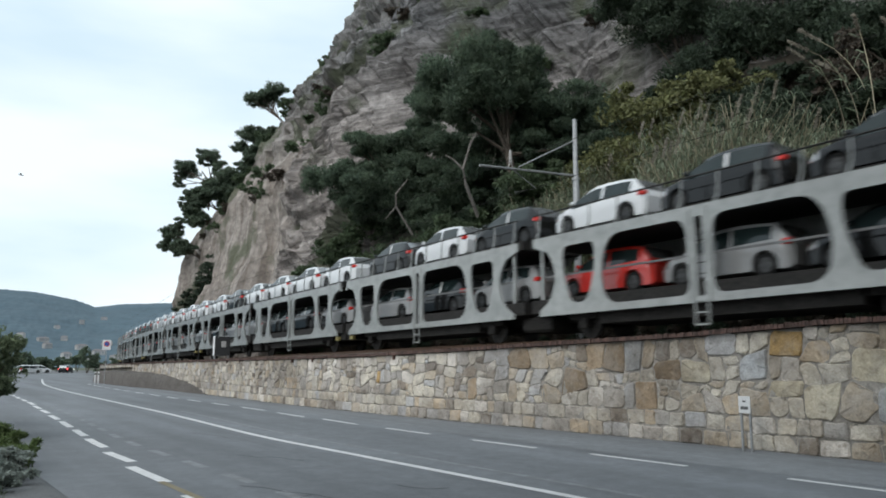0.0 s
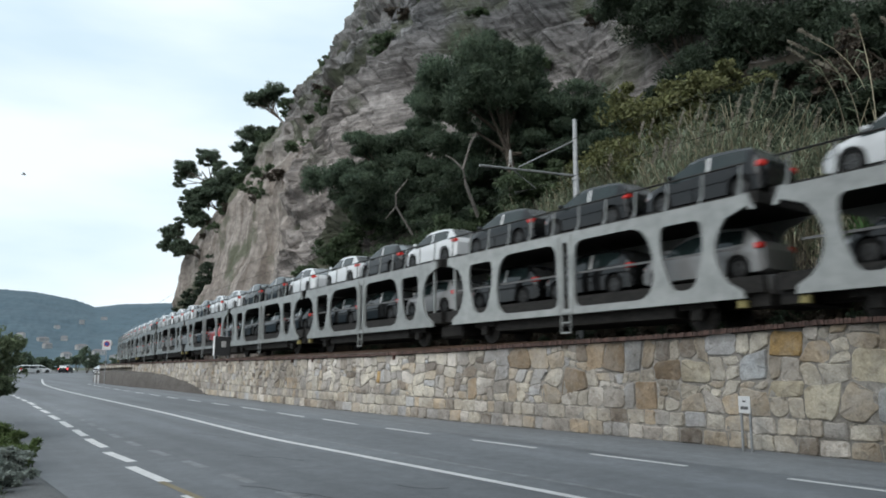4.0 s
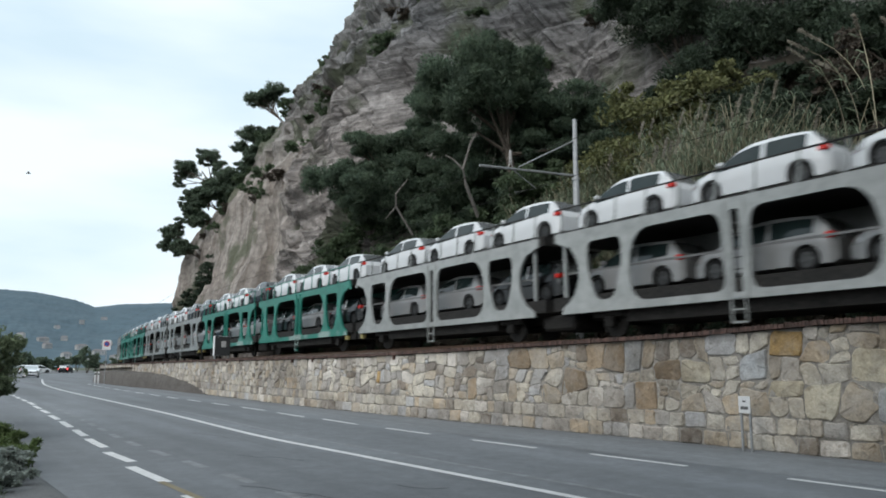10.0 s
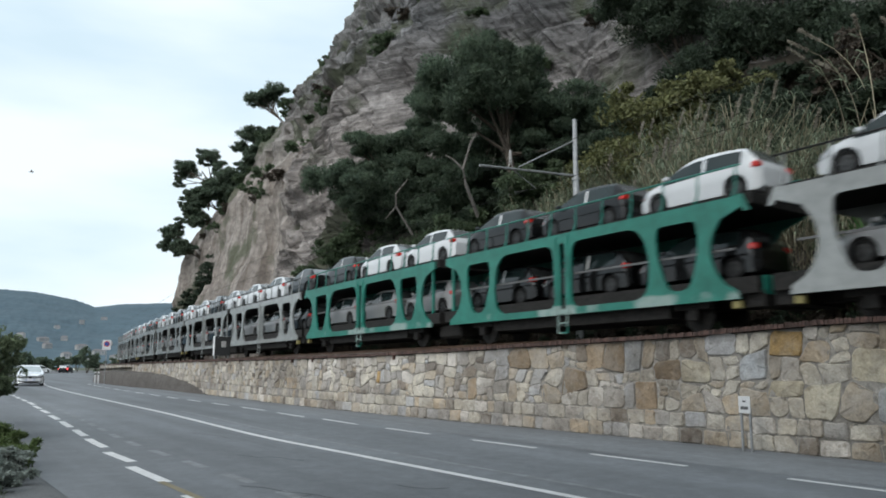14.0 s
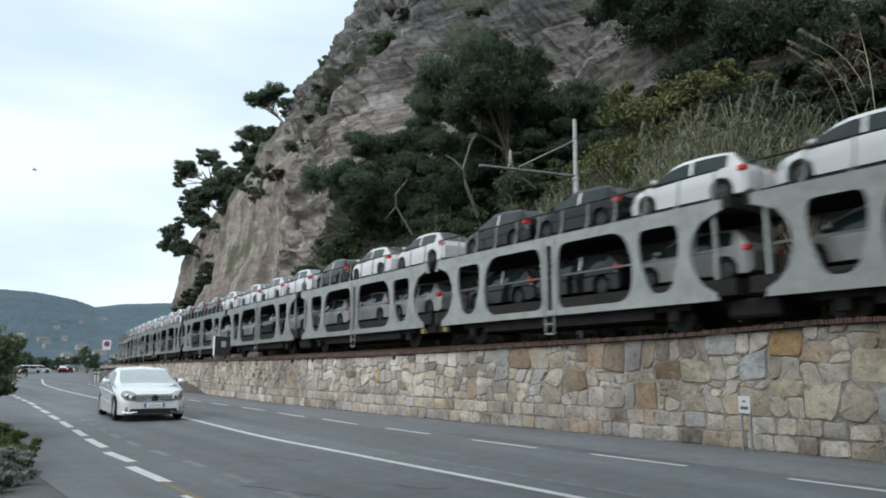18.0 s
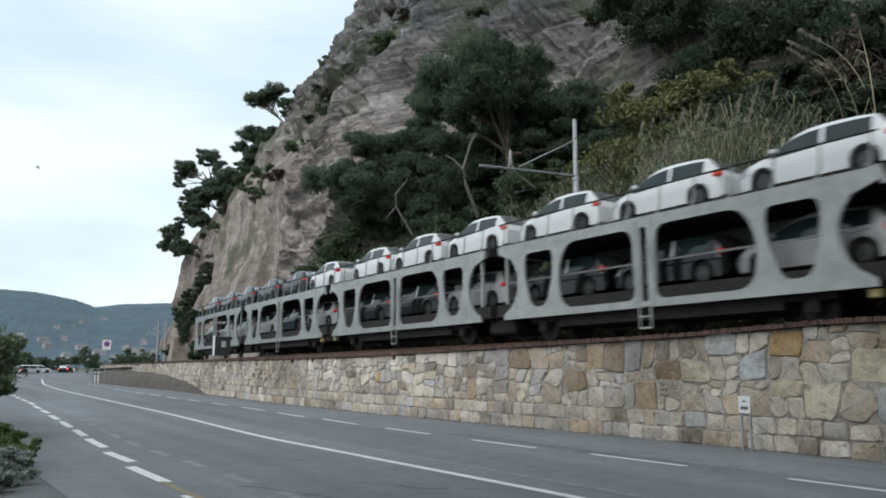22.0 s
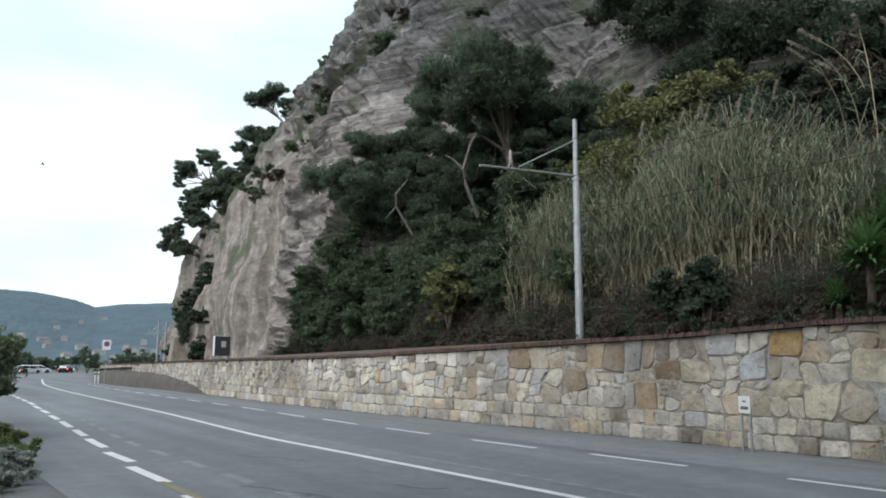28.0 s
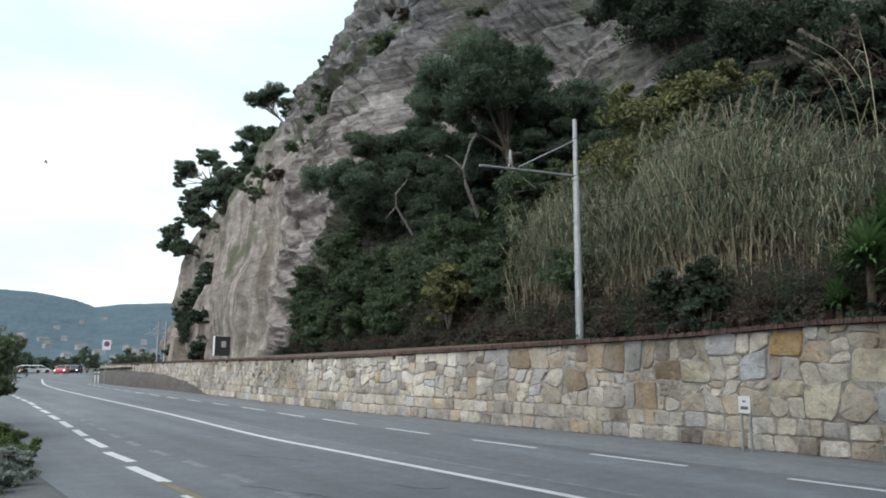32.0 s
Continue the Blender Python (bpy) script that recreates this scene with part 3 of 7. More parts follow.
def build_stones(u0, u1, size, seeds=()):
    """Cells of the rubble face between two lengths of the wall: two courses of blocks, rubble above."""
    rng = random.Random(15)
    cells = []
    for course, (v0, v1) in enumerate(((0.0, 0.3), (0.3, 0.6))):
        u = u0
        while u < u1:
            w = rng.uniform(0.22, 0.58)
            top = v1 + rng.uniform(-0.015, 0.02)
            cells.append(([(u, v0 + rng.uniform(0, 0.02)), (u + w, v0), (u + w + rng.uniform(-0.03, 0.03), top), (u + rng.uniform(-0.03, 0.03), top + rng.uniform(-0.02, 0.02))], None))
            u += w

    def cut(a0, a1, b0, b1):
        """Halves a patch of the face, now upright and now level, down to single stones."""
        w, h = a1 - a0, b1 - b0
        for p, q, m in seeds:
            if a0 < p < a1 and b0 < q < b1 and w < 0.76 and h < 0.66:
                out.append((a0, a1, b0, b1, m))
                return
        big = size * rng.choice((0.6, 0.8, 1.0, 1.25, 1.55))
        if w < big * 1.25 and h < big * 0.95 or (w < 0.2 and h < 0.2):
            out.append((a0, a1, b0, b1, None))
        elif w / 1.3 > h:
            k = a0 + w * rng.uniform(0.33, 0.67)
            cut(a0, k, b0, b1)
            cut(k, a1, b0, b1)
        else:
            k = b0 + h * rng.uniform(0.33, 0.67)
            cut(a0, a1, b0, k)
            cut(a0, a1, k, b1)
    out = []
    u = u0
    while u < u1:
        w = min(rng.uniform(1.2, 2.4), u1 - u)
        cut(u, u + w, 0.61, float(wall_top(u + w / 2)) - 0.1)
        u += w

    def sway(a, b):
        k = min(1.0, max(0.0, (b - 0.6) * 5)) * min(1.0, max(0.0, (wall_top(a) - 0.09 - b) * 5))
        return (a + 0.2 * k * fbm(a * 1.7, b * 1.7, 1.0, 2), b + 0.17 * k * fbm(a * 1.7, b * 1.7, 7.0, 2))
    for a0, a1, b0, b1, m in out:
        c = min(a1 - a0, b1 - b0) * rng.uniform(0.04, 0.34)
        poly = [(a0 + c, b0), (a1 - c * rng.random(), b0), (a1, b0 + c * rng.random()), (a1, b1 - c), (a1 - c, b1), (a0 + c * rng.random(), b1), (a0, b1 - c * rng.random()), (a0, b0 + c)]
        cells.append(([sway(*p) for p in poly], m))
    return cells, rng


STONE_SEEDS = [(36.34, 1.74, OCHRE_STONE), (39.22, 1.24, BROWN_STONE), (41.70, 1.14, BROWN_STONE), (50.04, 1.02, OCHRE_STONE), (35.44, 1.60, CREAM_STONE), (37.28, 1.35, BLUE_STONE), (38.52, 1.50, CREAM_STONE),
               (36.70, 1.10, CREAM_STONE), (36.12, 1.12, CREAM_STONE), (40.96, 1.55, TAN_STONE), (40.00, 1.07, TAN_STONE), (43.60, 1.48, BROWN_STONE), (39.90, 1.55, BLUE_STONE), (35.12, 1.10, BLUE_STONE),
               (45.44, 0.95, TAN_STONE), (40.58, 1.77, BROWN_STONE)]


def wall_stones():
    cells, rng = build_stones(W_NEAR, W_NEAR + 20.0, 0.42, STONE_SEEDS)
    single, joined = [], []
    for poly, m in cells:
        if len(poly) >= 3:
            g = stone_geo(poly, rng)
            if g:
                single.append((poly[0][0], g, m))
    single.sort(key=lambda q: q[0])
    near = [q for q in single if q[0] < W_NEAR + 14.6 or q[2]]
    joined = [q[1] for q in single if not (q[0] < W_NEAR + 14.6 or q[2])]
    far, rng = build_stones(W_NEAR + 20.0, min(W_NEAR + 92.0, WALL.s[-1] - 0.5), 0.4)
    joined += [g for g in (stone_geo(p, rng, 0.008, 0.022) for p, _ in far if len(p) >= 3) if g]
    V, Fs = [], []
    for vs, fs in joined:
        k = len(V)
        V += vs
        Fs += [tuple(i + k for i in f) for f in fs]
    me = bpy.data.meshes.new("stones")
    me.from_pydata([tuple(p) for p in to_wall(V)], [], Fs)
    ob = part_of("stones", me, STONE_FAR, wall)
    ob["kind"] = "stuff"
    return near


def coping():
    rng = random.Random(8)
    V, Fs = [], []
    u = 6.0
    while u < WALL.s[-1] - 0.5:
        w = 0.065 + 0.0008 * max(0, u - 45)
        z0, z1 = wall_top(u) - 0.09, wall_top(u) + rng.uniform(-0.016, 0.01)
        if rng.random() < 0.012:
            z0 -= 0.14
        o0 = -0.05 + rng.uniform(-0.012, 0.012)
        k = len(V)
        c = [WALL.at(u + a, o, z) for a in (0.004, w - 0.004) for o in (o0, 0.5) for z in (z0, z1)]
        V += [tuple(p) for p in c]
        Fs += [tuple(k + i for i in q) for q in ((0, 1, 3, 2), (4, 6, 7, 5), (0, 4, 5, 1), (2, 3, 7, 6), (1, 5, 7, 3))]
        u += w
    me = bpy.data.meshes.new("coping_bricks")
    me.from_pydata(V, [], Fs)
    ob = part_of("coping_bricks", me, BRICK, wall, "weathered red brick coping")
    ob["kind"] = "stuff"


coping()
NEAR_STONES = wall_stones()

# ---------------------------------------------------------------- railway bed and rails
ss = np.arange(-60, 170, 1.0)
bed = np.stack([track(ss, o, z) for o, z in ((-5.2, -0.55), (-2.6, -0.45), (-1.7, -0.18), (1.7, -0.18), (2.6, -0.5), (5.5, -0.5))], 1)
tagged(part_of("ballast_bed", grid_mesh("ballast_bed", bed[:, ::-1]), BALLAST), "grey ballast bed of the railway", "railway bed", kind="structure")
for o in (-0.75, 0.75):
    prof = ((-0.07, -0.17), (-0.035, -0.14), (-0.035, 0.0), (0.035, 0.0), (0.035, -0.14), (0.07, -0.17))
    P = np.stack([track(ss, o + a, z) for a, z in prof], 1)
    tagged(part_of("rail", grid_mesh("rail", P[:, ::-1]), RAIL_STEEL), "rusty steel rail on the ballast bed", "rail", "rails of the track", "structure")
bm = bmesh.new()
for k in np.arange(-20, 110, 0.62):
    c = [track(k + a, o, z) for a in (-0.12, 0.12) for o in (-1.25, 1.25) for z in (-0.3, -0.172)]
    v = [bm.verts.new(p) for p in c]
    for q in ((0, 1, 3, 2), (4, 6, 7, 5), (0, 4, 5, 1), (2, 3, 7, 6), (1, 5, 7, 3)):
        bm.faces.new([v[i] for i in q])
tagged(part("sleepers", bm, CONCRETE, sharp=0), "concrete sleepers in the ballast", "sleepers", kind="stuff")


# ---------------------------------------------------------------- hillside and cliff
PROF_NEAR = [(0.0, 4.3, -0.5), (0.06, 5.2, 1.2), (0.14, 7.5, 4.0), (0.26, 11.5, 7.6), (0.4, 16.5, 12.5), (0.55, 19.0, 22.0), (0.75, 24.0, 36.0), (1.0, 36.0, 66.0)]
PROF_FAR = [(0.0, 4.6, -0.5), (0.1, 5.0, 3.0), (0.22, 5.9, 10.0), (0.34, 7.6, 18.5), (0.42, 11.5, 24.0), (0.6, 19.0, 37.0), (0.8, 28.0, 53.0), (1.0, 39.0, 70.0)]


def hill_point(s, v):
    """The hillside's off and height over the rail at s along the track and v from foot to top, before its relief."""
    f = min(1.0, max(0.0, (s - 27) / 16.0))
    f = f * f * (3 - 2 * f)
    a = [np.interp(v, [p[0] for p in q], [p[k] for p in q]) for q in (PROF_NEAR, PROF_FAR) for k in (1, 2)]
    off, z = a[0] * (1 - f) + a[2] * f, a[1] * (1 - f) + a[3] * f
    end = max(0.0, s - 106 + 12 * min(1.0, max(0.0, (v - 0.3) / 0.16)))
    return off + end * 0.9 + end * end * 0.03, z, f


def hill_surface(s, v):
    off, z, f = hill_point(s, v)
    rock = f if z < 17 else max(f, min(1.0, (z - 17) / 4))
    p = track(np.array(float(s)), off, z)
    big = fbm(s * 0.07, v * 7, 3.1, 3)
    low = min(1.0, max(0.0, (27 - z) / 6)) * min(1.0, max(0.0, (s - 51.5) / 4))
    warp = fbm(s * 0.12, z * 0.12, 9.0, 3)
    rib = noise.ridged_multi_fractal(Vector((s * 0.2 + 0.3 * warp, z * 0.02, 1.7)), 1.1, 2.1, 4, 1.0, 2.0) - 1.1
    bed = (z + 0.12 * s) * 0.4 + 1.1 * warp
    saw = bed % 1.0
    ledge = (saw if saw < 0.82 else (1 - saw) * 4.5) * (0.6 + fbm(s * 0.16, z * 0.16, 4.0, 2))
    saw2 = (bed * 3.1 + 0.6 * fbm(s * 0.3, z * 0.3, 6.0, 2)) % 1.0
    thin = saw2 if saw2 < 0.75 else (1 - saw2) * 3
    fine = fbm(s * 0.8, z * 0.8, off * 0.5, 5)
    crag = noise.ridged_multi_fractal(Vector((s * 0.16, z * 0.18, off * 0.1)), 0.9, 2.2, 6, 1.0, 2.0) - 1.1
    block = noise.voronoi(Vector((s * 0.42 + 0.5 * warp, z * 0.45 + 0.5 * warp, 2.0)))[0]
    d = 1.3 * big + rock * (0.6 * crag * (1 - low) + 1.5 * rib * low + (2.1 * ledge + 0.6 * thin) * (1 - low) + 0.28 * fine * (1 - 0.75 * low) + 0.35 * (block[1] - block[0]) * (1 - low)) + (1 - rock) * 0.35 * fine
    d *= min(1.0, v * 14)
    t = float(np.interp(s, TS, TH))
    return (p[0] - d * math.cos(t), p[1] - d * math.sin(t), p[2] + 0.3 * d)


ROCK = mat("limestone_cliff", (0.215, 0.205, 0.2, 1), (0.415, 0.395, 0.385, 1), 1.3, 0.95, bump=0.0, wide=0.6, wide_c=(0.6, 0.57, 0.55))


SLAB = 61.0


def rock_extra(m):
    """Dipping beds, upright runnels, cracks and green patches on the cliff."""
    n, l = m.node_tree.nodes, m.node_tree.links
    b = n["Principled BSDF"]
    out = b.inputs["Base Color"].links[0].from_socket
    tc = n.new("ShaderNodeTexCoord")

    def dot(v):
        q = n.new("ShaderNodeVectorMath")
        q.operation = "DOT_PRODUCT"
        l.new(tc.outputs["Object"], q.inputs[0])
        q.inputs[1].default_value = v
        return q.outputs["Value"]

    def frame_noise(u, w, detail, rough=0.65):
        c = n.new("ShaderNodeCombineXYZ")
        l.new(dot(u), c.inputs[0])
        l.new(dot(w), c.inputs[1])
        q = n.new("ShaderNodeTexNoise")
        q.inputs["Scale"].default_value, q.inputs["Detail"].default_value, q.inputs["Roughness"].default_value = 1.0, detail, rough
        q.inputs["Distortion"].default_value = 0.12
        l.new(c.outputs[0], q.inputs["Vector"])
        return q.outputs["Fac"]

    def ramp(src, p0, p1, c0, c1):
        r = n.new("ShaderNodeValToRGB")
        r.color_ramp.elements[0].position, r.color_ramp.elements[1].position = p0, p1
        r.color_ramp.elements[0].color, r.color_ramp.elements[1].color = (*c0, 1), (*c1, 1)
        l.new(src, r.inputs["Fac"])
        return r.outputs["Color"]

    def mix(a, c, k, how="MULTIPLY"):
        mx = n.new("ShaderNodeMixRGB")
        mx.blend_type = how
        if isinstance(k, float):
            mx.inputs[0].default_value = k
        else:
            l.new(k, mx.inputs[0])
        l.new(a, mx.inputs[1])
        if isinstance(c, tuple):
            mx.inputs[2].default_value = c
        else:
            l.new(c, mx.inputs[2])
        return mx.outputs["Color"]
    # the smooth upright slab beyond the ledged face, and the ledges before it
    def span(src, a, b, lo, hi):
        q = n.new("ShaderNodeMapRange")
        q.inputs["From Min"].default_value, q.inputs["From Max"].default_value = a, b
        q.inputs["To Min"].default_value, q.inputs["To Max"].default_value = lo, hi
        l.new(src, q.inputs["Value"])
        return q.outputs["Result"]
    along = dot((-0.52, 0.854, -0.12))
    beds = frame_noise((-0.09, 0.15, 0.0), (-0.1, 0.16, 1.1), 9.0, 0.62)
    runs = frame_noise((-0.62, 1.05, -0.16), (0.0, 0.0, 0.055), 8.0, 0.6)
    crag = frame_noise((-0.5, 0.8, 0.3), (0.3, -0.3, 0.9), 9.0, 0.72)
    bedded, fluted = span(along, SLAB - 2.0, SLAB + 1.0, 1.0, 0.12), span(along, SLAB - 2.0, SLAB + 1.0, 0.25, 1.0)
    out = mix(out, ramp(beds, 0.38, 0.6, (0.45, 0.43, 0.42), (1.3, 1.27, 1.25)), bedded)
    out = mix(out, ramp(runs, 0.38, 0.58, (0.62, 0.56, 0.5), (1.1, 1.05, 0.98)), fluted)
    out = mix(out, ramp(crag, 0.32, 0.6, (0.65, 0.63, 0.62), (1.1, 1.08, 1.07)), 0.55)
    wob = n.new("ShaderNodeTexNoise")
    wob.inputs["Scale"].default_value, wob.inputs["Detail"].default_value = 0.5, 4.0
    l.new(tc.outputs["Object"], wob.inputs["Vector"])
    add = n.new("ShaderNodeMixRGB")
    add.blend_type = "ADD"
    add.inputs[0].default_value = 1.0
    big = n.new("ShaderNodeVectorMath")
    big.operation = "SCALE"
    big.inputs["Scale"].default_value = 2.6
    l.new(wob.outputs["Color"], big.inputs[0])
    l.new(tc.outputs["Object"], add.inputs[1])
    l.new(big.outputs["Vector"], add.inputs[2])
    cracks = []
    for scale, wide in ((0.34, 0.1), (0.95, 0.12)):
        vo = n.new("ShaderNodeTexVoronoi")
        vo.feature = "DISTANCE_TO_EDGE"
        vo.inputs["Scale"].default_value = scale
        l.new(add.outputs["Color"], vo.inputs["Vector"])
        cracks.append(vo.outputs["Distance"])
        out = mix(out, ramp(vo.outputs["Distance"], 0.0, wide, (0.5, 0.48, 0.47), (1.04, 1.04, 1.04)), 0.25)
    # rock turns darker and bluer between 15 and 27 m up
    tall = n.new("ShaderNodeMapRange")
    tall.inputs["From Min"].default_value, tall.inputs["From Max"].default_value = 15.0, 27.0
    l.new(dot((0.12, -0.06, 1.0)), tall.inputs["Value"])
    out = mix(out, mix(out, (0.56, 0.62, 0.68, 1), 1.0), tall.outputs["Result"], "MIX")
    g = n.new("ShaderNodeTexNoise")
    g.inputs["Scale"].default_value, g.inputs["Detail"].default_value = 0.16, 8.0
    l.new(tc.outputs["Object"], g.inputs["Vector"])
    out = mix(out, (0.075, 0.085, 0.05, 1), ramp(g.outputs["Fac"], 0.54, 0.62, (0, 0, 0), (0.8, 0.8, 0.8)), "MIX")
    l.new(out, b.inputs["Base Color"])
    last = None
    for src, dist, k in ((beds, 1.0, bedded), (runs, 0.5, fluted), (crag, 0.2, None), (cracks[0], 0.12, None), (cracks[1], 0.06, None)):
        bp = n.new("ShaderNodeBump")
        bp.inputs["Strength"].default_value, bp.inputs["Distance"].default_value = 0.9, dist
        if k:
            l.new(k, bp.inputs["Strength"])
        l.new(src, bp.inputs["Height"])
        if last:
            l.new(last, bp.inputs["Normal"])
        last = bp.outputs["Normal"]
    l.new(last, b.inputs["Normal"])


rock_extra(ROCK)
SLOPE = mat("brown_slope_soil", (0.03, 0.026, 0.02, 1), (0.075, 0.064, 0.048, 1), 2.0, 0.95, bump=0.9, wide=0.5, dist=0.1)
HS, HV = np.concatenate([np.arange(-60, 0, 1.5), np.arange(0, 112, 0.45), np.arange(112, 160, 1.5)]), np.linspace(0, 1, 150)
CLIFF = np.array([[hill_surface(s, v) for v in HV] for s in HS])
cliff_mesh = grid_mesh("cliff", CLIFF)
index = [0 if (hill_point(s, v)[2] > 0.12 or hill_point(s, v)[1] > 15) else 1 for s in HS[:-1] for v in HV[:-1]]
cliff_mesh.polygons.foreach_set("material_index", index)
cliff_mesh.polygons.foreach_set("use_smooth", [False] * len(cliff_mesh.polygons))
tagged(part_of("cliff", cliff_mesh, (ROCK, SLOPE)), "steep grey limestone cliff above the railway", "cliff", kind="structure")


def on_hill(s, v):
    i = min(len(HS) - 1, max(0, int(np.searchsorted(HS, s))))
    return Vector(CLIFF[i][min(149, max(0, int(round(v * 149))))])


# ---------------------------------------------------------------- verge, bank and roadside things
VERGE = mat("gravelly_verge", grey(0.085, 0.96), grey(0.17, 0.96), 26, 0.95, bump=0.8, wide=0.5, dist=0.02, wide_c=(0.55, 0.56, 0.48))


def verge():
    ss = np.arange(0, ROAD.s[-1], 1.0)
    rows = [ROAD.at(ss, o, z) for o, z in ((-4.75, 0.01), (-4.85, 0.04), (-4.95, 0.03), (-7.0, 0.05), (-14.0, -0.03), (-60.0, -0.05))]
    tagged(part_of("verge", grid_mesh("verge", np.stack(rows, 1)), (VERGE)), "earthy roadside verge with grass and shrubs", "verge", kind="structure")


verge()


def stony_bank():
    """The low rubble plinth in front of the wall's far end, sinking into the road's edge."""
    rng = random.Random(4)
    line = Curve([(-11.2, 37.4), (-13.6, 40.8), (-18.0, 47.2), (-23.0, 54.0), (-28.6, 62.4), (-31.0, 66.4), (-32.2, 70.0)])
    P = []
    for u in np.arange(0, line.s[-1], 0.35):
        h = interp(u, [(0, 0.03), (4.2, 0.5), (11.9, 0.9), (20.4, 0.97), (36, 0.93), (40, 0.7)]) + rng.uniform(-0.04, 0.04)
        P.append([line.at(u, o, z) for o, z in ((0.0, -0.02), (0.08 + rng.uniform(-0.03, 0.03), h * 0.5), (0.2, h * 0.96), (0.4, h + rng.uniform(-0.03, 0.03)), (2.4, h + 0.05))])
    tagged(part_of("stony_bank", grid_mesh("stony_bank", np.array(P)[:, ::-1]), BANK), "low dark brown rubble plinth before the stone wall", "bank", kind="structure")


stony_bank()


def marker_post(s, off):
    p = ROAD.at(np.array(s), off, 0.0)
    r = thing("marker_post", "slim white roadside marker post", "post", pose(p[0], p[1], 0, 0, 0, ROAD.angle(s)), "marker posts on the bend")
    bm = bmesh.new()
    box(bm, -0.05, 0.05, -0.06, 0.06, 0, 0.95, 0.02)
    part("post", bm, WHITE_PAINT, r)
    bm = bmesh.new()
    box(bm, -0.055, 0.055, -0.065, 0.065, 0.7, 0.82)
    part("black_band", bm, TRIM, r)


for s, o in ((102.6, 3.75), (101.2, 3.9)):
    marker_post(s, o)


def distance_marker():
    r = thing("distance_marker", "small white distance sign on two thin grey posts by the wall", "sign", pose(5.48, 13.62, 0, 0, 0, 127))
    for x in (-0.085, 0.085):
        bm = bmesh.new()
        box(bm, x - 0.018, x + 0.018, -0.02, 0.02, 0, 0.78)
        part("post", bm, GALV, r)
    bm = bmesh.new()
    box(bm, -0.115, 0.115, 0.02, 0.035, 0.68, 0.98, 0.006)
    board = part("board", bm, WHITE_PAINT, r)
    bm = bmesh.new()
    box(bm, -0.035, 0.03, 0.036, 0.039, 0.875, 0.905)
    part("text_bar", bm, FLAP, board)
    bm = bmesh.new()
    box(bm, -0.075, 0.07, 0.036, 0.039, 0.745, 0.8)
    part("text_bar", bm, FLAP, board)


distance_marker()
SIGN_RED = mat("sign_red", (0.5, 0.02, 0.02, 1), (0.55, 0.03, 0.03, 1), 6, 0.5, bump=0.0)
SIGN_BLUE = mat("sign_blue", (0.03, 0.06, 0.25, 1), (0.04, 0.08, 0.3, 1), 6, 0.5, bump=0.0)


def disc(bm, r, y, z, th=0.006, n=24):
    a = [bm.verts.new((r * math.cos(2 * math.pi * k / n), y, z + r * math.sin(2 * math.pi * k / n))) for k in range(n)]
    b = [bm.verts.new((v.co.x, y + th, v.co.z)) for v in a]
    bm.faces.new(a)
    bm.faces.new(b[::-1])
    for k in range(n):
        bm.faces.new((a[k], b[k], b[(k + 1) % n], a[(k + 1) % n]))
    bmesh.ops.recalc_face_normals(bm, faces=bm.faces)


def road_sign():
    r = thing("road_sign", "square white traffic sign with a red-rimmed disc on a grey post", "road sign", pose(-27.1, 60.0, 0, 0, 0, 24))
    bm = bmesh.new()
    tube(bm, [(0, 0, 0), (0, 0, 3.48)], 0.03, 8)
    part("post", bm, GALV, r)
    bm = bmesh.new()
    box(bm, -0.31, 0.31, -0.08, -0.05, 2.7, 3.5, 0.01)
    part("panel", bm, WHITE_PAINT, r)
    bm = bmesh.new()
    disc(bm, 0.22, -0.09, 3.18)
    part("rim_disc", bm, SIGN_RED, r)
    bm = bmesh.new()
    disc(bm, 0.16, -0.098, 3.18)
    part("inner_disc", bm, SIGN_BLUE, r)


road_sign()


def trackside_cabinet():
    p = track(np.array(38.9), -3.1, 0.0)
    r = thing("trackside_cabinet", "white and black railway cabinet on legs beside the track", "cabinet", pose(p[0], p[1], float(p[2]) - 0.5, 0, 0, 28))
    for x in (-0.42, 0.42):
        bm = bmesh.new()
        box(bm, x - 0.05, x + 0.05, -0.05, 0.05, 0, 0.75)
        part("leg", bm, GALV, r)
    bm = bmesh.new()
    box(bm, -0.5, 0.5, -0.25, 0.25, 0.5, 1.75, 0.03)
    part("body", bm, WHITE_PAINT, r)
    bm = bmesh.new()
    box(bm, -0.48, 0.49, -0.275, -0.25, 0.51, 1.74, 0.01)
    part("front_panel", bm, TRIM, r)
    bm = bmesh.new()
    box(bm, -0.08, 0.22, -0.285, -0.275, 1.05, 1.42, 0.005)
    part("dial_plate", bm, CONCRETE, r)


trackside_cabinet()


def buttress():
    """A squat masonry block with battered sides at the foot of the cliff."""
    p = track(np.array(90.0), 3.9, 0.0)
    r = thing("masonry_buttress", "squat pale brown masonry block at the cliff's foot", "buttress", pose(p[0], p[1], float(p[2]) - 0.6, 0, 0, math.degrees(float(np.interp(90.0, TS, TH)))))
    bm = bmesh.new()
    v = box(bm, -1.0, 2.0, -1.7, 1.7, 0, 4.0)
    for q in v:
        if q.co.z > 1:
            q.co.y *= 0.78
            if q.co.x < 0:
                q.co.x += 0.5
    bmesh.ops.bevel(bm, geom=bm.edges[:], offset=0.12, segments=2, affect="EDGES")
    part("block", bm, BUTTRESS, r)


BUTTRESS = mat("tan_masonry", (0.2, 0.175, 0.145, 1), (0.36, 0.32, 0.27, 1), 3, 0.95, bump=0.8, wide=0.6, dist=0.06)
buttress()


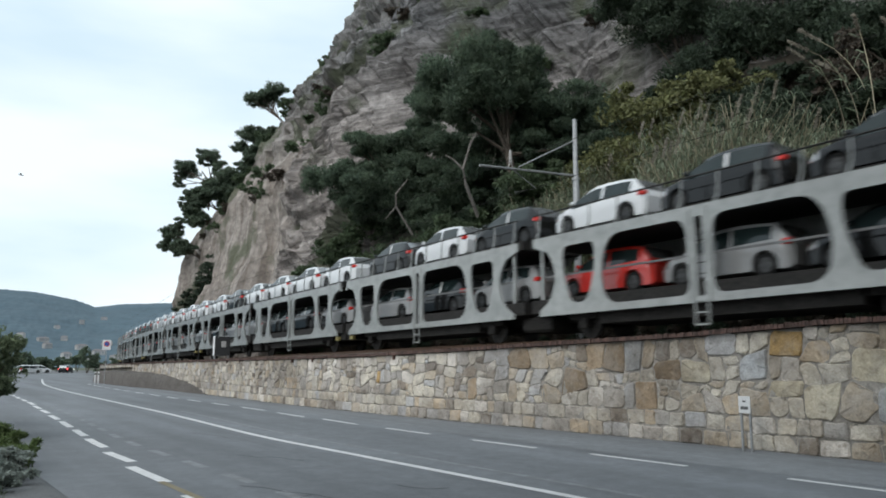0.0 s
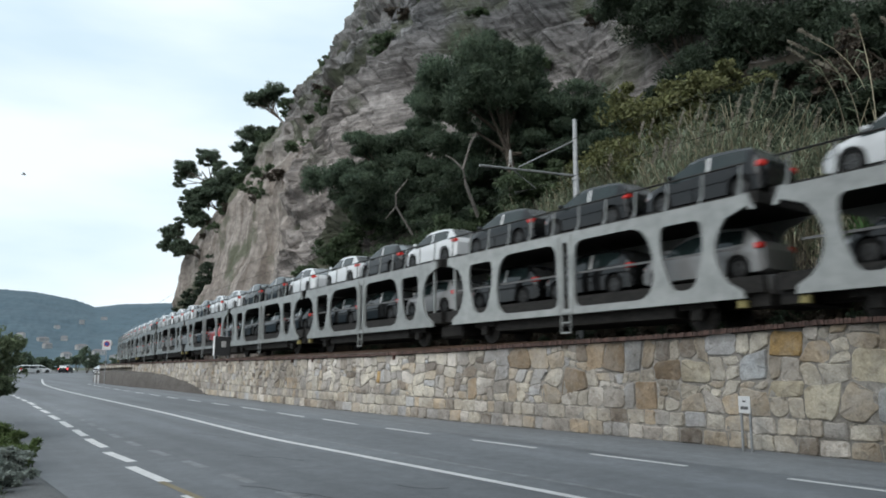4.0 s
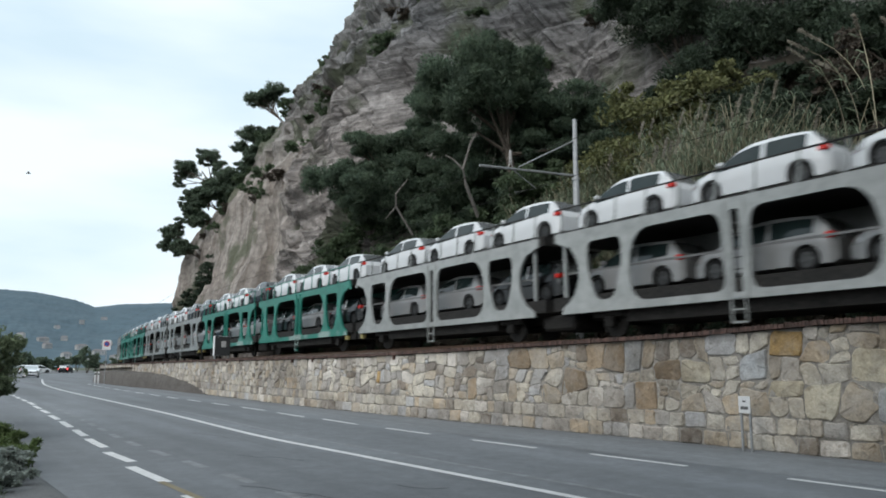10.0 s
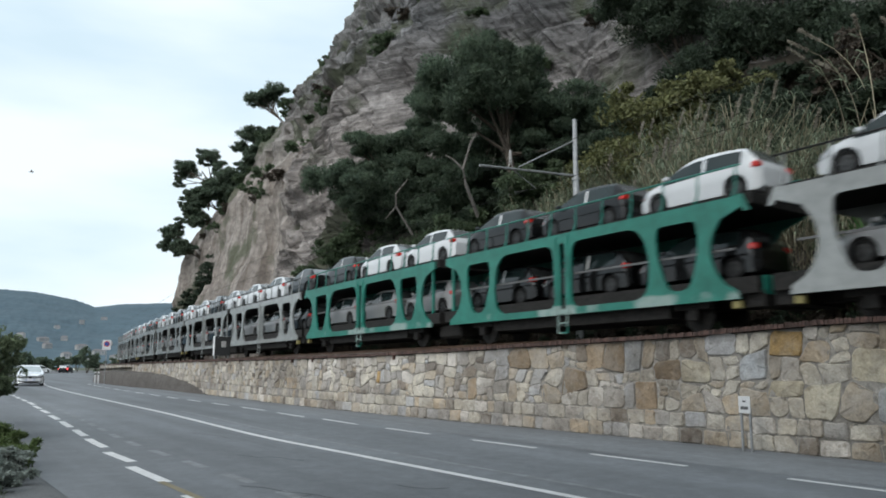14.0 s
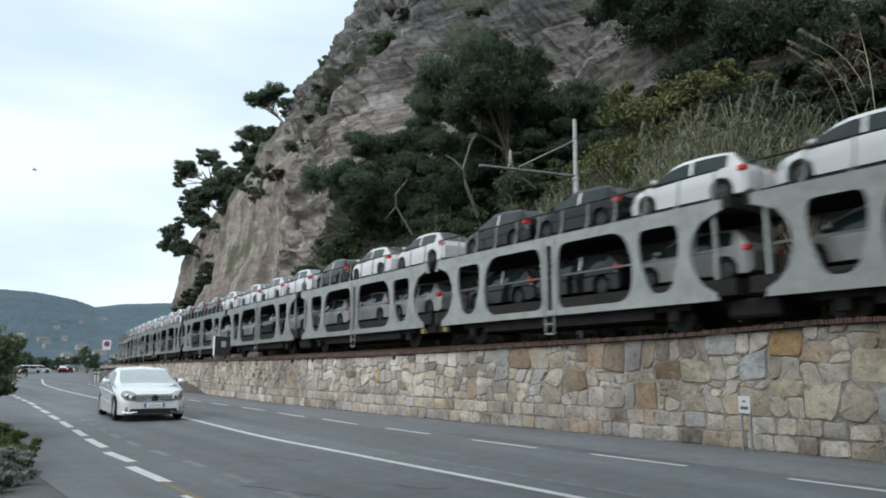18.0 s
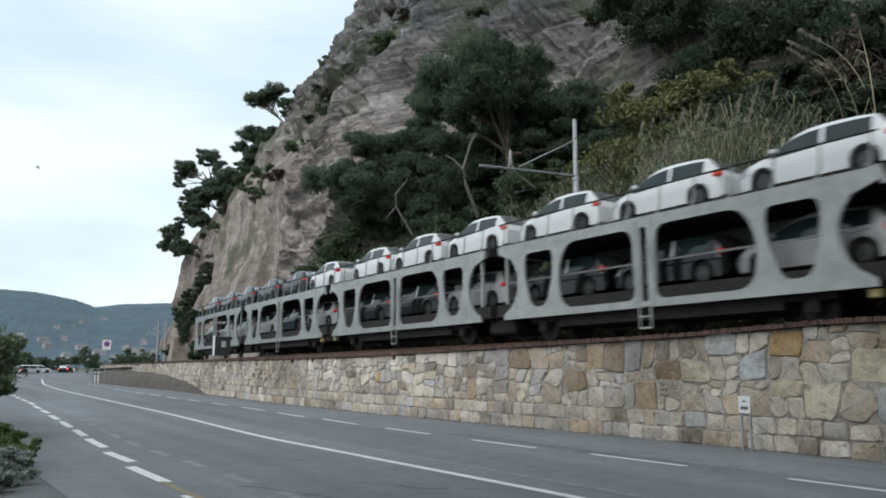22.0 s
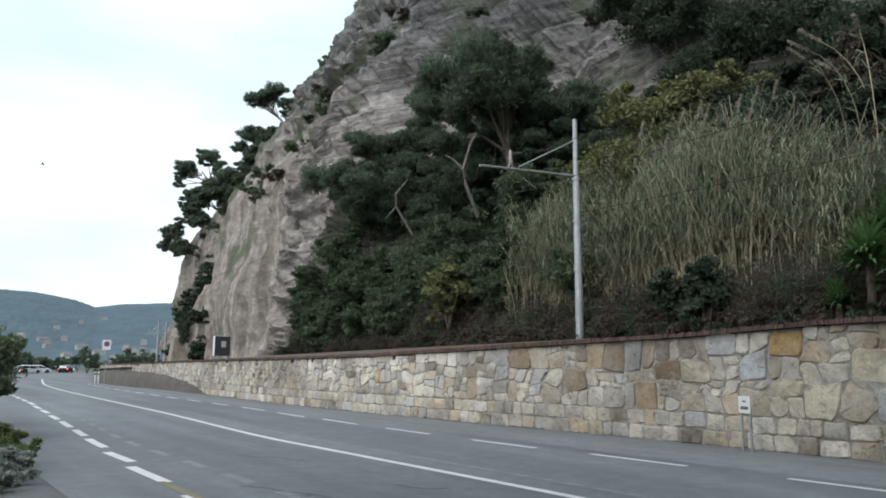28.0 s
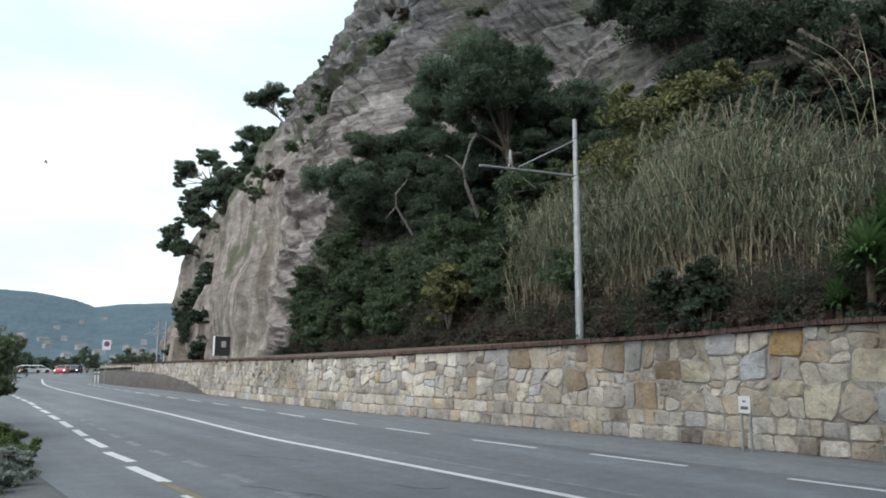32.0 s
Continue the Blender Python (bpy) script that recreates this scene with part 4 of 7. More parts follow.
# ---------------------------------------------------------------- overhead line
def mast(s, off, height, arm, label):
    p = track(np.array(s), off, -0.5)
    r = thing("catenary_mast", label, "mast", pose(p[0], p[1], float(p[2]), 0, 0, math.degrees(float(np.interp(s, TS, TH)))), "masts of the overhead line")
    bm = bmesh.new()
    tube(bm, [(0, 0, 0), (0, 0, height * 0.74)], [0.175, 0.14], 10)
    part("lower_pole", bm, GALV, r)
    bm = bmesh.new()
    tube(bm, [(0, 0, height * 0.735), (0, 0, height)], [0.115, 0.095], 10)
    part("upper_pole", bm, GALV, r)
    for z in (height * 0.74, height * 0.56, height * 0.36):
        bm = bmesh.new()
        tube(bm, [(0, 0, z - 0.05), (0, 0, z + 0.05)], 0.185, 10)
        part("clamp", bm, GALV, r)
    za = height * 0.755
    bm = bmesh.new()
    tube(bm, [(0, 0, za), (-arm, 0, za - 0.35)], 0.05, 8)
    part("cantilever", bm, GALV, r)
    bm = bmesh.new()
    tube(bm, [(0, 0, height * 0.91), (-arm * 0.62, 0, za - 0.12)], 0.03, 6)
    part("stay", bm, GALV, r)
    bm = bmesh.new()
    x = -arm * 0.7
    tube(bm, [(x - 0.12, 0, za - 0.2), (x, 0, za + 0.02), (x + 0.12, 0, za - 0.2)], 0.03, 6)
    tube(bm, [(x, 0, za), (x, 0, za + 0.5)], [0.07, 0.05], 8)
    part("insulator", bm, CONCRETE, r)
    bm = bmesh.new()
    tube(bm, [(x + 0.1, 0, za - 0.25), (x + 1.3, 0.0, za - 0.85), (x + 0.2, 0, za - 1.15)], 0.025, 6)
    part("registration_arm", bm, GALV, r)
    bm = bmesh.new()
    box(bm, -0.45, 0.45, -0.45, 0.45, -0.3, 0.12)
    part("footing", bm, CONCRETE, r)


mast(13.1, 3.45, 9.9, 5.0, "tall grey steel catenary mast with a cantilever arm")
mast(104.0, 3.3, 7.0, 1.8, "far grey catenary mast beside the cliff")
mast(96.0, 3.3, 6.4, 1.6, "far grey catenary mast beside the cliff")
for z, o, rad, sag in ((7.05, -0.1, 0.009, 0.25), (5.7, 0.0, 0.008, 0.0)):
    bm = bmesh.new()
    pts = []
    for s in np.arange(-50, 117, 3.0):
        f = ((s - 13.1) / 52.0) % 1.0
        pts.append(track(np.array(s), o, z - 4 * sag * f * (1 - f)))
    tube(bm, pts, rad, 5)
    tagged(part("overhead_wire", bm, DARK_STEEL), "thin dark overhead wire above the railway", "wire", "wires of the overhead line")
bm = bmesh.new()
tube(bm, [track(np.array(s), 3.45, 5.4 - 0.5 * (((s - 13.1) / 52.0) % 1.0) * (1 - ((s - 13.1) / 52.0) % 1.0) * 4) for s in np.arange(-50, 80, 3.0)], 0.008, 5)
tagged(part("feeder_wire", bm, DARK_STEEL), "thin dark feeder wire between the masts", "wire", "wires of the overhead line")


# ---------------------------------------------------------------- cars
HATCH = dict(glass=0.76, L=4.04, W=1.7, wb=2.52, fa=1.22, r=0.31, ground=0.17,
             top=[(-2.02, 0.78), (-1.98, 0.9), (-1.9, 1.0), (-1.76, 1.21), (-1.62, 1.37), (-1.5, 1.415), (-1.1, 1.465), (-0.5, 1.495), (0.0, 1.48), (0.35, 1.4), (0.7, 1.22), (1.08, 0.985), (1.2, 0.925), (1.6, 0.84), (1.87, 0.73), (2.02, 0.54)],
             belt=[(-2.02, 0.76), (-1.85, 0.95), (-1.2, 0.93), (0.0, 0.87), (1.0, 0.84), (1.6, 0.77), (2.02, 0.52)],
             width=[(-2.02, 0.66), (-1.93, 0.76), (-1.8, 0.815), (-1.4, 0.845), (0, 0.85), (1.3, 0.84), (1.7, 0.78), (1.9, 0.69), (2.02, 0.56)],
             roofw=[(-1.9, 0.74), (-1.5, 0.66), (-0.3, 0.66), (0.4, 0.66), (1.1, 0.74), (2.02, 0.5)],
             cuts=dict(ws=(0.08, 1.12), rw=(-1.9, -1.6), sf=(-0.3, 1.0), sr=(-1.5, -0.4)))
COUPE = dict(glass=0.74, L=4.91, W=1.87, wb=2.854, fa=1.6, r=0.335, ground=0.16,
             top=[(-2.455, 0.66), (-2.4, 0.8), (-2.2, 0.9), (-1.95, 0.985), (-1.6, 1.14), (-1.2, 1.3), (-0.8, 1.4), (-0.3, 1.45), (0.1, 1.45), (0.4, 1.4), (0.7, 1.28), (1.2, 1.01), (1.34, 0.965), (1.7, 0.915), (2.05, 0.85), (2.3, 0.76), (2.455, 0.52)],
             belt=[(-2.455, 0.64), (-2.2, 0.86), (-1.6, 0.95), (0, 0.92), (1.0, 0.88), (1.7, 0.82), (2.2, 0.72), (2.455, 0.5)],
             width=[(-2.455, 0.68), (-2.25, 0.82), (-1.7, 0.92), (0, 0.93), (1.4, 0.925), (2.0, 0.87), (2.3, 0.78), (2.455, 0.62)],
             roofw=[(-2.2, 0.76), (-1.6, 0.7), (-0.8, 0.655), (0, 0.655), (0.5, 0.68), (1.1, 0.78), (1.9, 0.74), (2.455, 0.55)],
             dark_pillar=True, cuts=dict(ws=(0.46, 1.28), rw=(-1.9, -1.05), sf=(-0.03, 0.98), sr=(-1.1, -0.09)))


def car_section(sp, x):
    """Half of the cross section at x, from the middle of the floor round to the middle of the roof."""
    top, belt, w, rw = interp(x, sp["top"]), interp(x, sp["belt"]), interp(x, sp["width"]), interp(x, sp["roofw"])
    belt = min(belt, top - 0.02)
    lo = sp["ground"] + (0.1 if abs(x) > sp["L"] / 2 - 0.12 else 0.0)
    arch = 0.0
    for ax in (sp["fa"], sp["fa"] - sp["wb"]):
        R = sp["r"] + 0.045
        if abs(x - ax) < R:
            arch = max(arch, sp["r"] + math.sqrt(R * R - (x - ax) ** 2))
    low = max(lo, arch)
    cabin = max(0.0, min(1.0, (top - belt - 0.04) / 0.3))
    ew = w * 0.93 * (1 - cabin) + (rw + 0.04) * cabin
    ez = belt + (top - belt) * (0.55 * (1 - cabin) + sp["glass"] * cabin)
    mid = max(low + 0.02, 0.52)
    mid2 = max(mid + 0.02, belt - 0.14)
    return [(0, low), (w * 0.9, low), (w * 0.985, low + 0.015), (w, mid), (w * 0.995, mid2), (w * 0.965, max(belt, mid2 + 0.01)), (ew, max(ez, mid2 + 0.02)), (rw * 0.93 * cabin + w * 0.74 * (1 - cabin), top - 0.035 * cabin - 0.01 * (1 - cabin)), (0, top)]


def car_mesh(sp):
    """Faces of the car's shell, sorted into body and panes."""
    xs = set(np.linspace(-sp["L"] / 2, sp["L"] / 2, 23).round(3))
    for a, b in sp["cuts"].values():
        xs |= {a, b}
    for ax in (sp["fa"], sp["fa"] - sp["wb"]):
        R = sp["r"] + 0.045
        xs |= {round(ax + R * k, 3) for k in (-1.0, -0.97, -0.86, -0.7, -0.45, -0.15, 0.15, 0.45, 0.7, 0.86, 0.97, 1.0)}
    xs = sorted(xs)
    xs = [x for i, x in enumerate(xs) if i == 0 or x - xs[i - 1] > 0.008]
    rows = []
    for x in xs:
        h = car_section(sp, x)
        rows.append([(x, -y, z) for y, z in h] + [(x, y, z) for y, z in h[-2:0:-1]])
    n = len(rows[0])
    groups = {k: [] for k in ("body", "ws", "rw", "sf", "sr", "pl")}
    for i in range(len(rows) - 1):
        xm = (xs[i] + xs[i + 1]) / 2
        for j in range(n):
            jj = j if j < 8 else n - 1 - j
            k = "body"
            for key in ("ws", "rw"):
                a, b = sp["cuts"][key]
                if jj == 7 and a < xm < b:
                    k = key
            for key in ("sf", "sr"):
                a, b = sp["cuts"][key]
                if jj == 5 and a < xm < b:
                    k = key
            if jj == 5 and sp["cuts"]["sr"][1] < xm < sp["cuts"]["sf"][0]:
                k = "pl"
            side = 0 if j < 8 else 1
            groups[k].append((i, j, side))
    return rows, xs, n, groups


def shell_bm(rows, n, faces, ends=False, shift=0.0):
    bm = bmesh.new()
    idx = {}

    def v(i, j):
        j %= n
        if (i, j) not in idx:
            idx[i, j] = bm.verts.new(rows[i][j])
        return idx[i, j]
    for i, j, _ in faces:
        q = [v(i, j), v(i + 1, j), v(i + 1, j + 1), v(i, j + 1)]
        if (Vector(rows[i][j]) - Vector(rows[i][(j + 1) % n])).length < 1e-5:
            continue
        try:
            bm.faces.new(q)
        except ValueError:
            pass
    if ends:
        for i in (0, len(rows) - 1):
            q = [v(i, j) for j in range(n)]
            try:
                bm.faces.new(q)
            except ValueError:
                pass
    bmesh.ops.recalc_face_normals(bm, faces=bm.faces)
    return bm


def make_wheel(parent, x, y, r, w, rim_mat, spokes):
    s = 1 if y > 0 else -1
    bm = bmesh.new()
    lathe_y(bm, [(r * 0.66, -w / 2), (r * 0.93, -w / 2), (r, -w * 0.3), (r, w * 0.3), (r * 0.93, w / 2), (r * 0.66, w / 2)], 22, caps=False)
    ob = part("wheel", bm, RUBBER, parent)
    ob.location = (x, y, r)
    bm = bmesh.new()
    lathe_y(bm, [(r * 0.665, -w * 0.42), (r * 0.665, w * 0.46), (r * 0.58, w * 0.5), (r * 0.56, w * 0.32), (r * 0.2, w * 0.3), (r * 0.14, w * 0.42), (0.004, w * 0.43)] if s > 0 else
            [(0.004, -w * 0.43), (r * 0.14, -w * 0.42), (r * 0.2, -w * 0.3), (r * 0.56, -w * 0.32), (r * 0.58, -w * 0.5), (r * 0.665, -w * 0.46), (r * 0.665, w * 0.42)], 20)
    for k in range(spokes):
        a = 2 * math.pi * k / spokes
        c, d = math.cos(a), math.sin(a)
        y0, y1 = s * w * 0.28, s * w * 0.47
        q = [(r * 0.1 * c - 0.022 * d, r * 0.1 * d + 0.022 * c), (r * 0.1 * c + 0.022 * d, r * 0.1 * d - 0.022 * c), (r * 0.6 * c + 0.03 * d, r * 0.6 * d - 0.03 * c), (r * 0.6 * c - 0.03 * d, r * 0.6 * d + 0.03 * c)]
        lo, hi = [bm.verts.new((px, y0, pz)) for px, pz in q], [bm.verts.new((px, y1, pz)) for px, pz in q]
        bm.faces.new(hi)
        for a0 in range(4):
            bm.faces.new((lo[a0], lo[(a0 + 1) % 4], hi[(a0 + 1) % 4], hi[a0]))
    bmesh.ops.recalc_face_normals(bm, faces=bm.faces)
    part("rim", bm, rim_mat, ob)
    return ob


def surface_patch(sp, x0, x1, j0, j1, side, lift, n=4, m=3):
    """A patch lying on the shell between two section points, lifted off it."""
    bm = bmesh.new()
    g = []
    for a in range(n + 1):
        h = car_section(sp, x0 + (x1 - x0) * a / n)
        row = []
        for b in range(m + 1):
            t = j0 + (j1 - j0) * b / m
            k = min(len(h) - 2, int(t))
            y, z = h[k][0] + (h[k + 1][0] - h[k][0]) * (t - k), h[k][1] + (h[k + 1][1] - h[k][1]) * (t - k)
            row.append(bm.verts.new((x0 + (x1 - x0) * a / n, side * (y + lift), z + lift * 0.3)))
        g.append(row)
    fs = [bm.faces.new((g[a][b], g[a + 1][b], g[a + 1][b + 1], g[a][b + 1])) for a in range(n) for b in range(m)]
    bmesh.ops.recalc_face_normals(bm, faces=fs)
    bmesh.ops.solidify(bm, geom=fs, thickness=0.02)
    return bm


def make_car(name, sp, paint, label, glass=None, rim=None, spokes=7, pillar_mat=None):
    root = thing(name, label, "car")
    rows, xs, n, groups = car_mesh(sp)
    # door pillars become separate pieces when given their own material
    if pillar_mat:
        for side in (0, 1):
            part("door_pillar", shell_bm(rows, n, [q for q in groups["pl"] if q[2] == side]), pillar_mat, root, "door pillar under white transport film")
    elif "dark_pillar" in sp:
        for side in (0, 1):
            part("door_pillar", shell_bm(rows, n, [q for q in groups["pl"] if q[2] == side]), TRIM, root, "black door pillar")
    else:
        groups["body"] += groups["pl"]
    part("body", shell_bm(rows, n, groups["body"], True), paint, root, sharp=28)
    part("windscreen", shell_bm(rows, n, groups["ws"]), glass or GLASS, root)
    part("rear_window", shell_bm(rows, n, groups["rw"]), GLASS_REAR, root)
    for key, nm in (("sf", "front_side_window"), ("sr", "rear_side_window")):
        for side in (0, 1):
            part(nm, shell_bm(rows, n, [q for q in groups[key] if q[2] == side]), GLASS, root)
    bm = bmesh.new()
    box(bm, -sp["L"] / 2 + 0.25, sp["L"] / 2 - 0.25, -0.62 * sp["W"] / 1.68, 0.62 * sp["W"] / 1.68, sp["ground"] + 0.02, 0.75)
    part("underbody", bm, TRIM, root)
    y = sp["W"] / 2 - 0.14
    for ax in (sp["fa"], sp["fa"] - sp["wb"]):
        for s in (-1, 1):
            make_wheel(root, ax, s * y, sp["r"], 0.2, rim or RIM, spokes)
    return root


def hatchback(name, paint, label):
    sp = HATCH
    # black cars get white door pillars
    root = make_car(name, sp, paint, label, pillar_mat=WHITE_PAINT if paint is DARK_BODY else None)
    for s in (-1, 1):
        bm = bmesh.new()
        box(bm, -1.99, -1.78, min(s * 0.58, s * 0.825), max(s * 0.58, s * 0.825), 0.77, 0.93, 0.03)
        part("tail_light", bm, LAMP_RED, root, "red tail light")
        bm = surface_patch(sp, 1.62, 2.0, 3.6, 5.3, s, 0.012)
        part("headlight", bm, LAMP_CLEAR, root, "clear headlight")
        bm = bmesh.new()
        box(bm, 0.72, 0.9, s * 0.86, s * 0.98, 0.93, 1.05, 0.03)
        part("wing_mirror", bm, paint, root)
    return root


# ---------------------------------------------------------------- wagon units
UL = 13.8
DECK_TOP, DECK_LOW, SILL, PANEL_TOP = 3.43, 1.3, 0.75, 3.36


def rounded(pts, radii, seg=5):
    """A polygon with rounded corners, as a list of points."""
    out = []
    n = len(pts)
    for i in range(n):
        p, a, b = Vector(pts[i]), Vector(pts[i - 1]), Vector(pts[(i + 1) % n])
        r = radii[i] if isinstance(radii, (list, tuple)) else radii
        u, v = (a - p).normalized(), (b - p).normalized()
        r = min(r, (a - p).length * 0.49, (b - p).length * 0.49)
        for k in range(seg + 1):
            t = k / seg
            out.append(p + u * r * (1 - t) ** 2 + v * r * t ** 2)
    return out


def plate_with_holes(outline, holes, y0, y1):
    bm = bmesh.new()
    edges = []
    for loop in [outline] + holes:
        v = [bm.verts.new((p[0], y0, p[1])) for p in loop]
        edges += [bm.edges.new((v[i], v[(i + 1) % len(v)])) for i in range(len(v))]
    bmesh.ops.triangle_fill(bm, use_beauty=True, edges=edges)
    ext = bmesh.ops.extrude_face_region(bm, geom=bm.faces[:])
    for g in ext["geom"]:
        if isinstance(g, bmesh.types.BMVert):
            g.co.y = y1
    bmesh.ops.recalc_face_normals(bm, faces=bm.faces)
    return bm


def side_panel(y0, y1, plain_end, lintel=3.05):
    """The pierced side: two large windows, two tapered ones, a ladder slit, and hollowed ends."""
    def end(s, plain):
        if plain:
            q = [(s * 6.0, SILL), (s * 5.93, 0.92)]
            q += [(s * (5.93 - 0.36 * math.sin(math.pi * k / 10) ** 0.6), 0.92 + 0.215 * k) for k in range(1, 10)]
            return q + [(s * 5.95, 3.08), (s * 5.95, PANEL_TOP)]
        p = [(s * 6.25, SILL), (s * 6.2, 0.95)]
        for k in range(1, 10):
            a = k / 10
            p.append((s * (6.2 - 0.72 * math.sin(math.pi * a) ** 0.6), 0.95 + a * 2.1))
        return p + [(s * 6.5, 3.08), (s * 6.5, PANEL_TOP)]
    right = end(1, plain_end)
    left = end(-1, False)
    outline = right + left[::-1]
    outline = [outline[0]] + outline[1:]
    holes = []
    for s in (-1, 1):
        holes.append(rounded([(s * 0.36, 0.97), (s * 0.42, lintel), (s * 3.2, lintel), (s * 3.54, 2.0), (s * 3.36, 0.97)], [0.34, 0.42, 0.6, 0.7, 0.62]))
        top = min(2.94, lintel)
        holes.append(rounded([(s * 4.1, 1.1), (s * 3.74, 2.1), (s * 3.76, top), (s * 5.1, top), (s * 5.14, 2.1), (s * 4.8, 1.1)], [0.3, 0.6, 0.24, 0.24, 0.6, 0.3]))
    holes.append(rounded([(-0.12, 0.92), (-0.12, 3.05), (0.12, 3.05), (0.12, 0.92)], 0.06))
    return plate_with_holes(outline, holes, y0, y1)


def make_unit(paint, label, plain_end, hook):
    """Half of a double-deck car carrier; x runs along the train, its rear at +x, the rail's head at z = 0."""
    root = thing("car_carrier_wagon", label, "railway wagon", group="wagons of the train")
    for y0, y1 in ((1.36, 1.45), (-1.45, -1.36)):
        # far side's windows are made lower than the near ones to darken the inside
        part("side_panel", side_panel(y0, y1, plain_end, 3.05 if y0 > 0 else 2.35), paint, root)
        bm = bmesh.new()
        s = 1 if y0 > 0 else -1
        for x in (-0.27, 0.27):
            box(bm, x - 0.025, x + 0.025, min(s * 1.45, s * 1.48), max(s * 1.45, s * 1.48), 0.77, 3.29)
        if s > 0:
            part("flange", bm, paint, root)
        if s > 0:
            rungs = [[(-0.13, 0.93 + 0.3 * k), (-0.13, 1.2 + 0.3 * k), (0.13, 1.2 + 0.3 * k), (0.13, 0.93 + 0.3 * k)] for k in range(7)]
            part("ladder", plate_with_holes([(-0.16, 0.9), (-0.16, 3.06), (0.16, 3.06), (0.16, 0.9)], rungs, 1.33, 1.355), DARK_STEEL, root)
            gaps = [[(-0.18, z), (-0.18, z + 0.27), (0.18, z + 0.27), (0.18, z)] for z in (0.2, 0.51)]
            part("steps", plate_with_holes([(-0.22, 0.15), (-0.22, 0.82), (0.22, 0.82), (0.22, 0.15)], gaps, 1.46, 1.49), paint, root)
        bm = bmesh.new()
        tube(bm, [(-6.5, s * 1.41, 4.16), (6.5 if not plain_end else 5.6, s * 1.41, 4.16)], 0.028, 6)
        part("handrail", bm, DARK_STEEL if paint is not STEEL_GREEN else paint, root)
        if s > 0:
            me = None
            for k in range(12):
                x = -6.3 + 1.14 * k
                if plain_end and x > 5.6:
                    continue
                if me is None:
                    bm = bmesh.new()
                    tube(bm, [(0.1, s * 1.41, 3.28), (-0.02, s * 1.41, 3.6), (-0.06, s * 1.41, 4.16)], [0.05, 0.03, 0.026], 5)
                    ob = part("rail_post", bm, paint, root)
                    me = ob.data
                else:
                    ob = part_of("rail_post", me, paint, root)
                ob.location.x = x
        bm = bmesh.new()
        box(bm, -6.1, 6.1 if not plain_end else 5.7, min(s * 1.24, s * 1.28), max(s * 1.24, s * 1.28), 2.02, 2.08)
        part("guide_rail", bm, FLAP, root)
    xe = 5.75 if plain_end else 6.72
    bm = bmesh.new()
    box(bm, -6.72, xe, -1.355, 1.355, DECK_TOP - 0.3, DECK_TOP)
    part("upper_deck", bm, DARK_STEEL, root)
    bm = bmesh.new()
    box(bm, -6.72, xe, -1.355, 1.355, DECK_LOW - 0.42, DECK_LOW)
    part("lower_deck", bm, DARK_STEEL, root)
    bm = bmesh.new()
    box(bm, -3.9, 3.9, -1.15, 1.15, 0.42, 0.88)
    box(bm, -6.6, xe - 0.1, -0.25, 0.25, 0.6, 0.88)
    part("underframe", bm, DARK_STEEL, root)
    for x in (-4.6, 4.6):
        bm = bmesh.new()
        for s in (-1, 1):
            pr = [(0.42, -0.06), (0.46, -0.05), (0.46, 0.05), (0.42, 0.06)]
            lathe_y(bm, pr, 22, s * 0.75)
        tube(bm, [(0, -1.0, 0), (0, 1.0, 0)], 0.08, 8)
        w = part("wheelset", bm, DARK_STEEL, root)
        w.location = (x, 0, 0.46)
        for s in (1,):
            bm = bmesh.new()
            box(bm, x - 0.6, x + 0.6, min(s * 0.98, s * 1.14), max(s * 0.98, s * 1.14), 0.6, 0.86, 0.02)
            box(bm, x - 0.17, x + 0.17, min(s * 0.95, s * 1.18), max(s * 0.95, s * 1.18), 0.3, 0.64, 0.03)
            part("axle_guard", bm, DARK_STEEL, root)
    for x, s in ((-6.72, -1), (6.72, 1)):
        if plain_end and s > 0:
            x = 5.85
        coupled = (s < 0 and hook) or (s > 0 and not hook)
        if not coupled:
            for y in (-1.3, 1.3):
                bm = bmesh.new()
                box(bm, s * 6.19 - 0.05, s * 6.19 + 0.05, y - 0.05, y + 0.05, DECK_LOW, DECK_TOP - 0.1)
                part("end_post", bm, paint, root)
            if s > 0:
                bm = bmesh.new()
                box(bm, 6.15, 7.65, -1.0, 1.0, 0.3, 0.8, 0.08)
                part("coupling_box", bm, DARK_STEEL, root)
        else:
            bm = bmesh.new()
            box(bm, x + 0.03 * s - 0.03, x + 0.03 * s + 0.03, -1.15, 1.15, 0.84, 1.32, 0.02)
            part("end_flap", bm, paint if paint is STEEL_GREEN else FLAP, root, "folded grey loading flap" if paint is not STEEL_GREEN else "folded green loading flap")
            if not (plain_end and s > 0):
                bm = bmesh.new()
                v = box(bm, s * 6.4 - 0.08, s * 6.4 + 0.08, 1.38, 1.44, 2.95, 3.4)
                for q in v:
                    q.co.x += s * 0.2 * (3.4 - q.co.z) / 0.45
                part("deck_bracket", bm, paint, root)
            bm = bmesh.new()
            box(bm, s * 6.1 - 0.12, s * 6.1 + 0.12, 1.2, 1.38, 0.52, 0.72, 0.02)
            part("corner_step", bm, BUFFER_YELLOW, root, "faded yellow corner step")
        if coupled:
            for y in (-0.87, 0.87):
                bm = bmesh.new()
                tube(bm, [(x - 0.35 * s, y, 0.78), (x - 0.02 * s, y, 0.78)], 0.09, 10)
                tube(bm, [(x - 0.02 * s, y, 0.78), (x + 0.04 * s, y, 0.78)], 0.2, 14)
                part("buffer", bm, DARK_STEEL, root)
            bm = bmesh.new()
            box(bm, x - 0.45 * s, x + 0.05 * s, -1.2, 1.2, 0.55, 0.95)
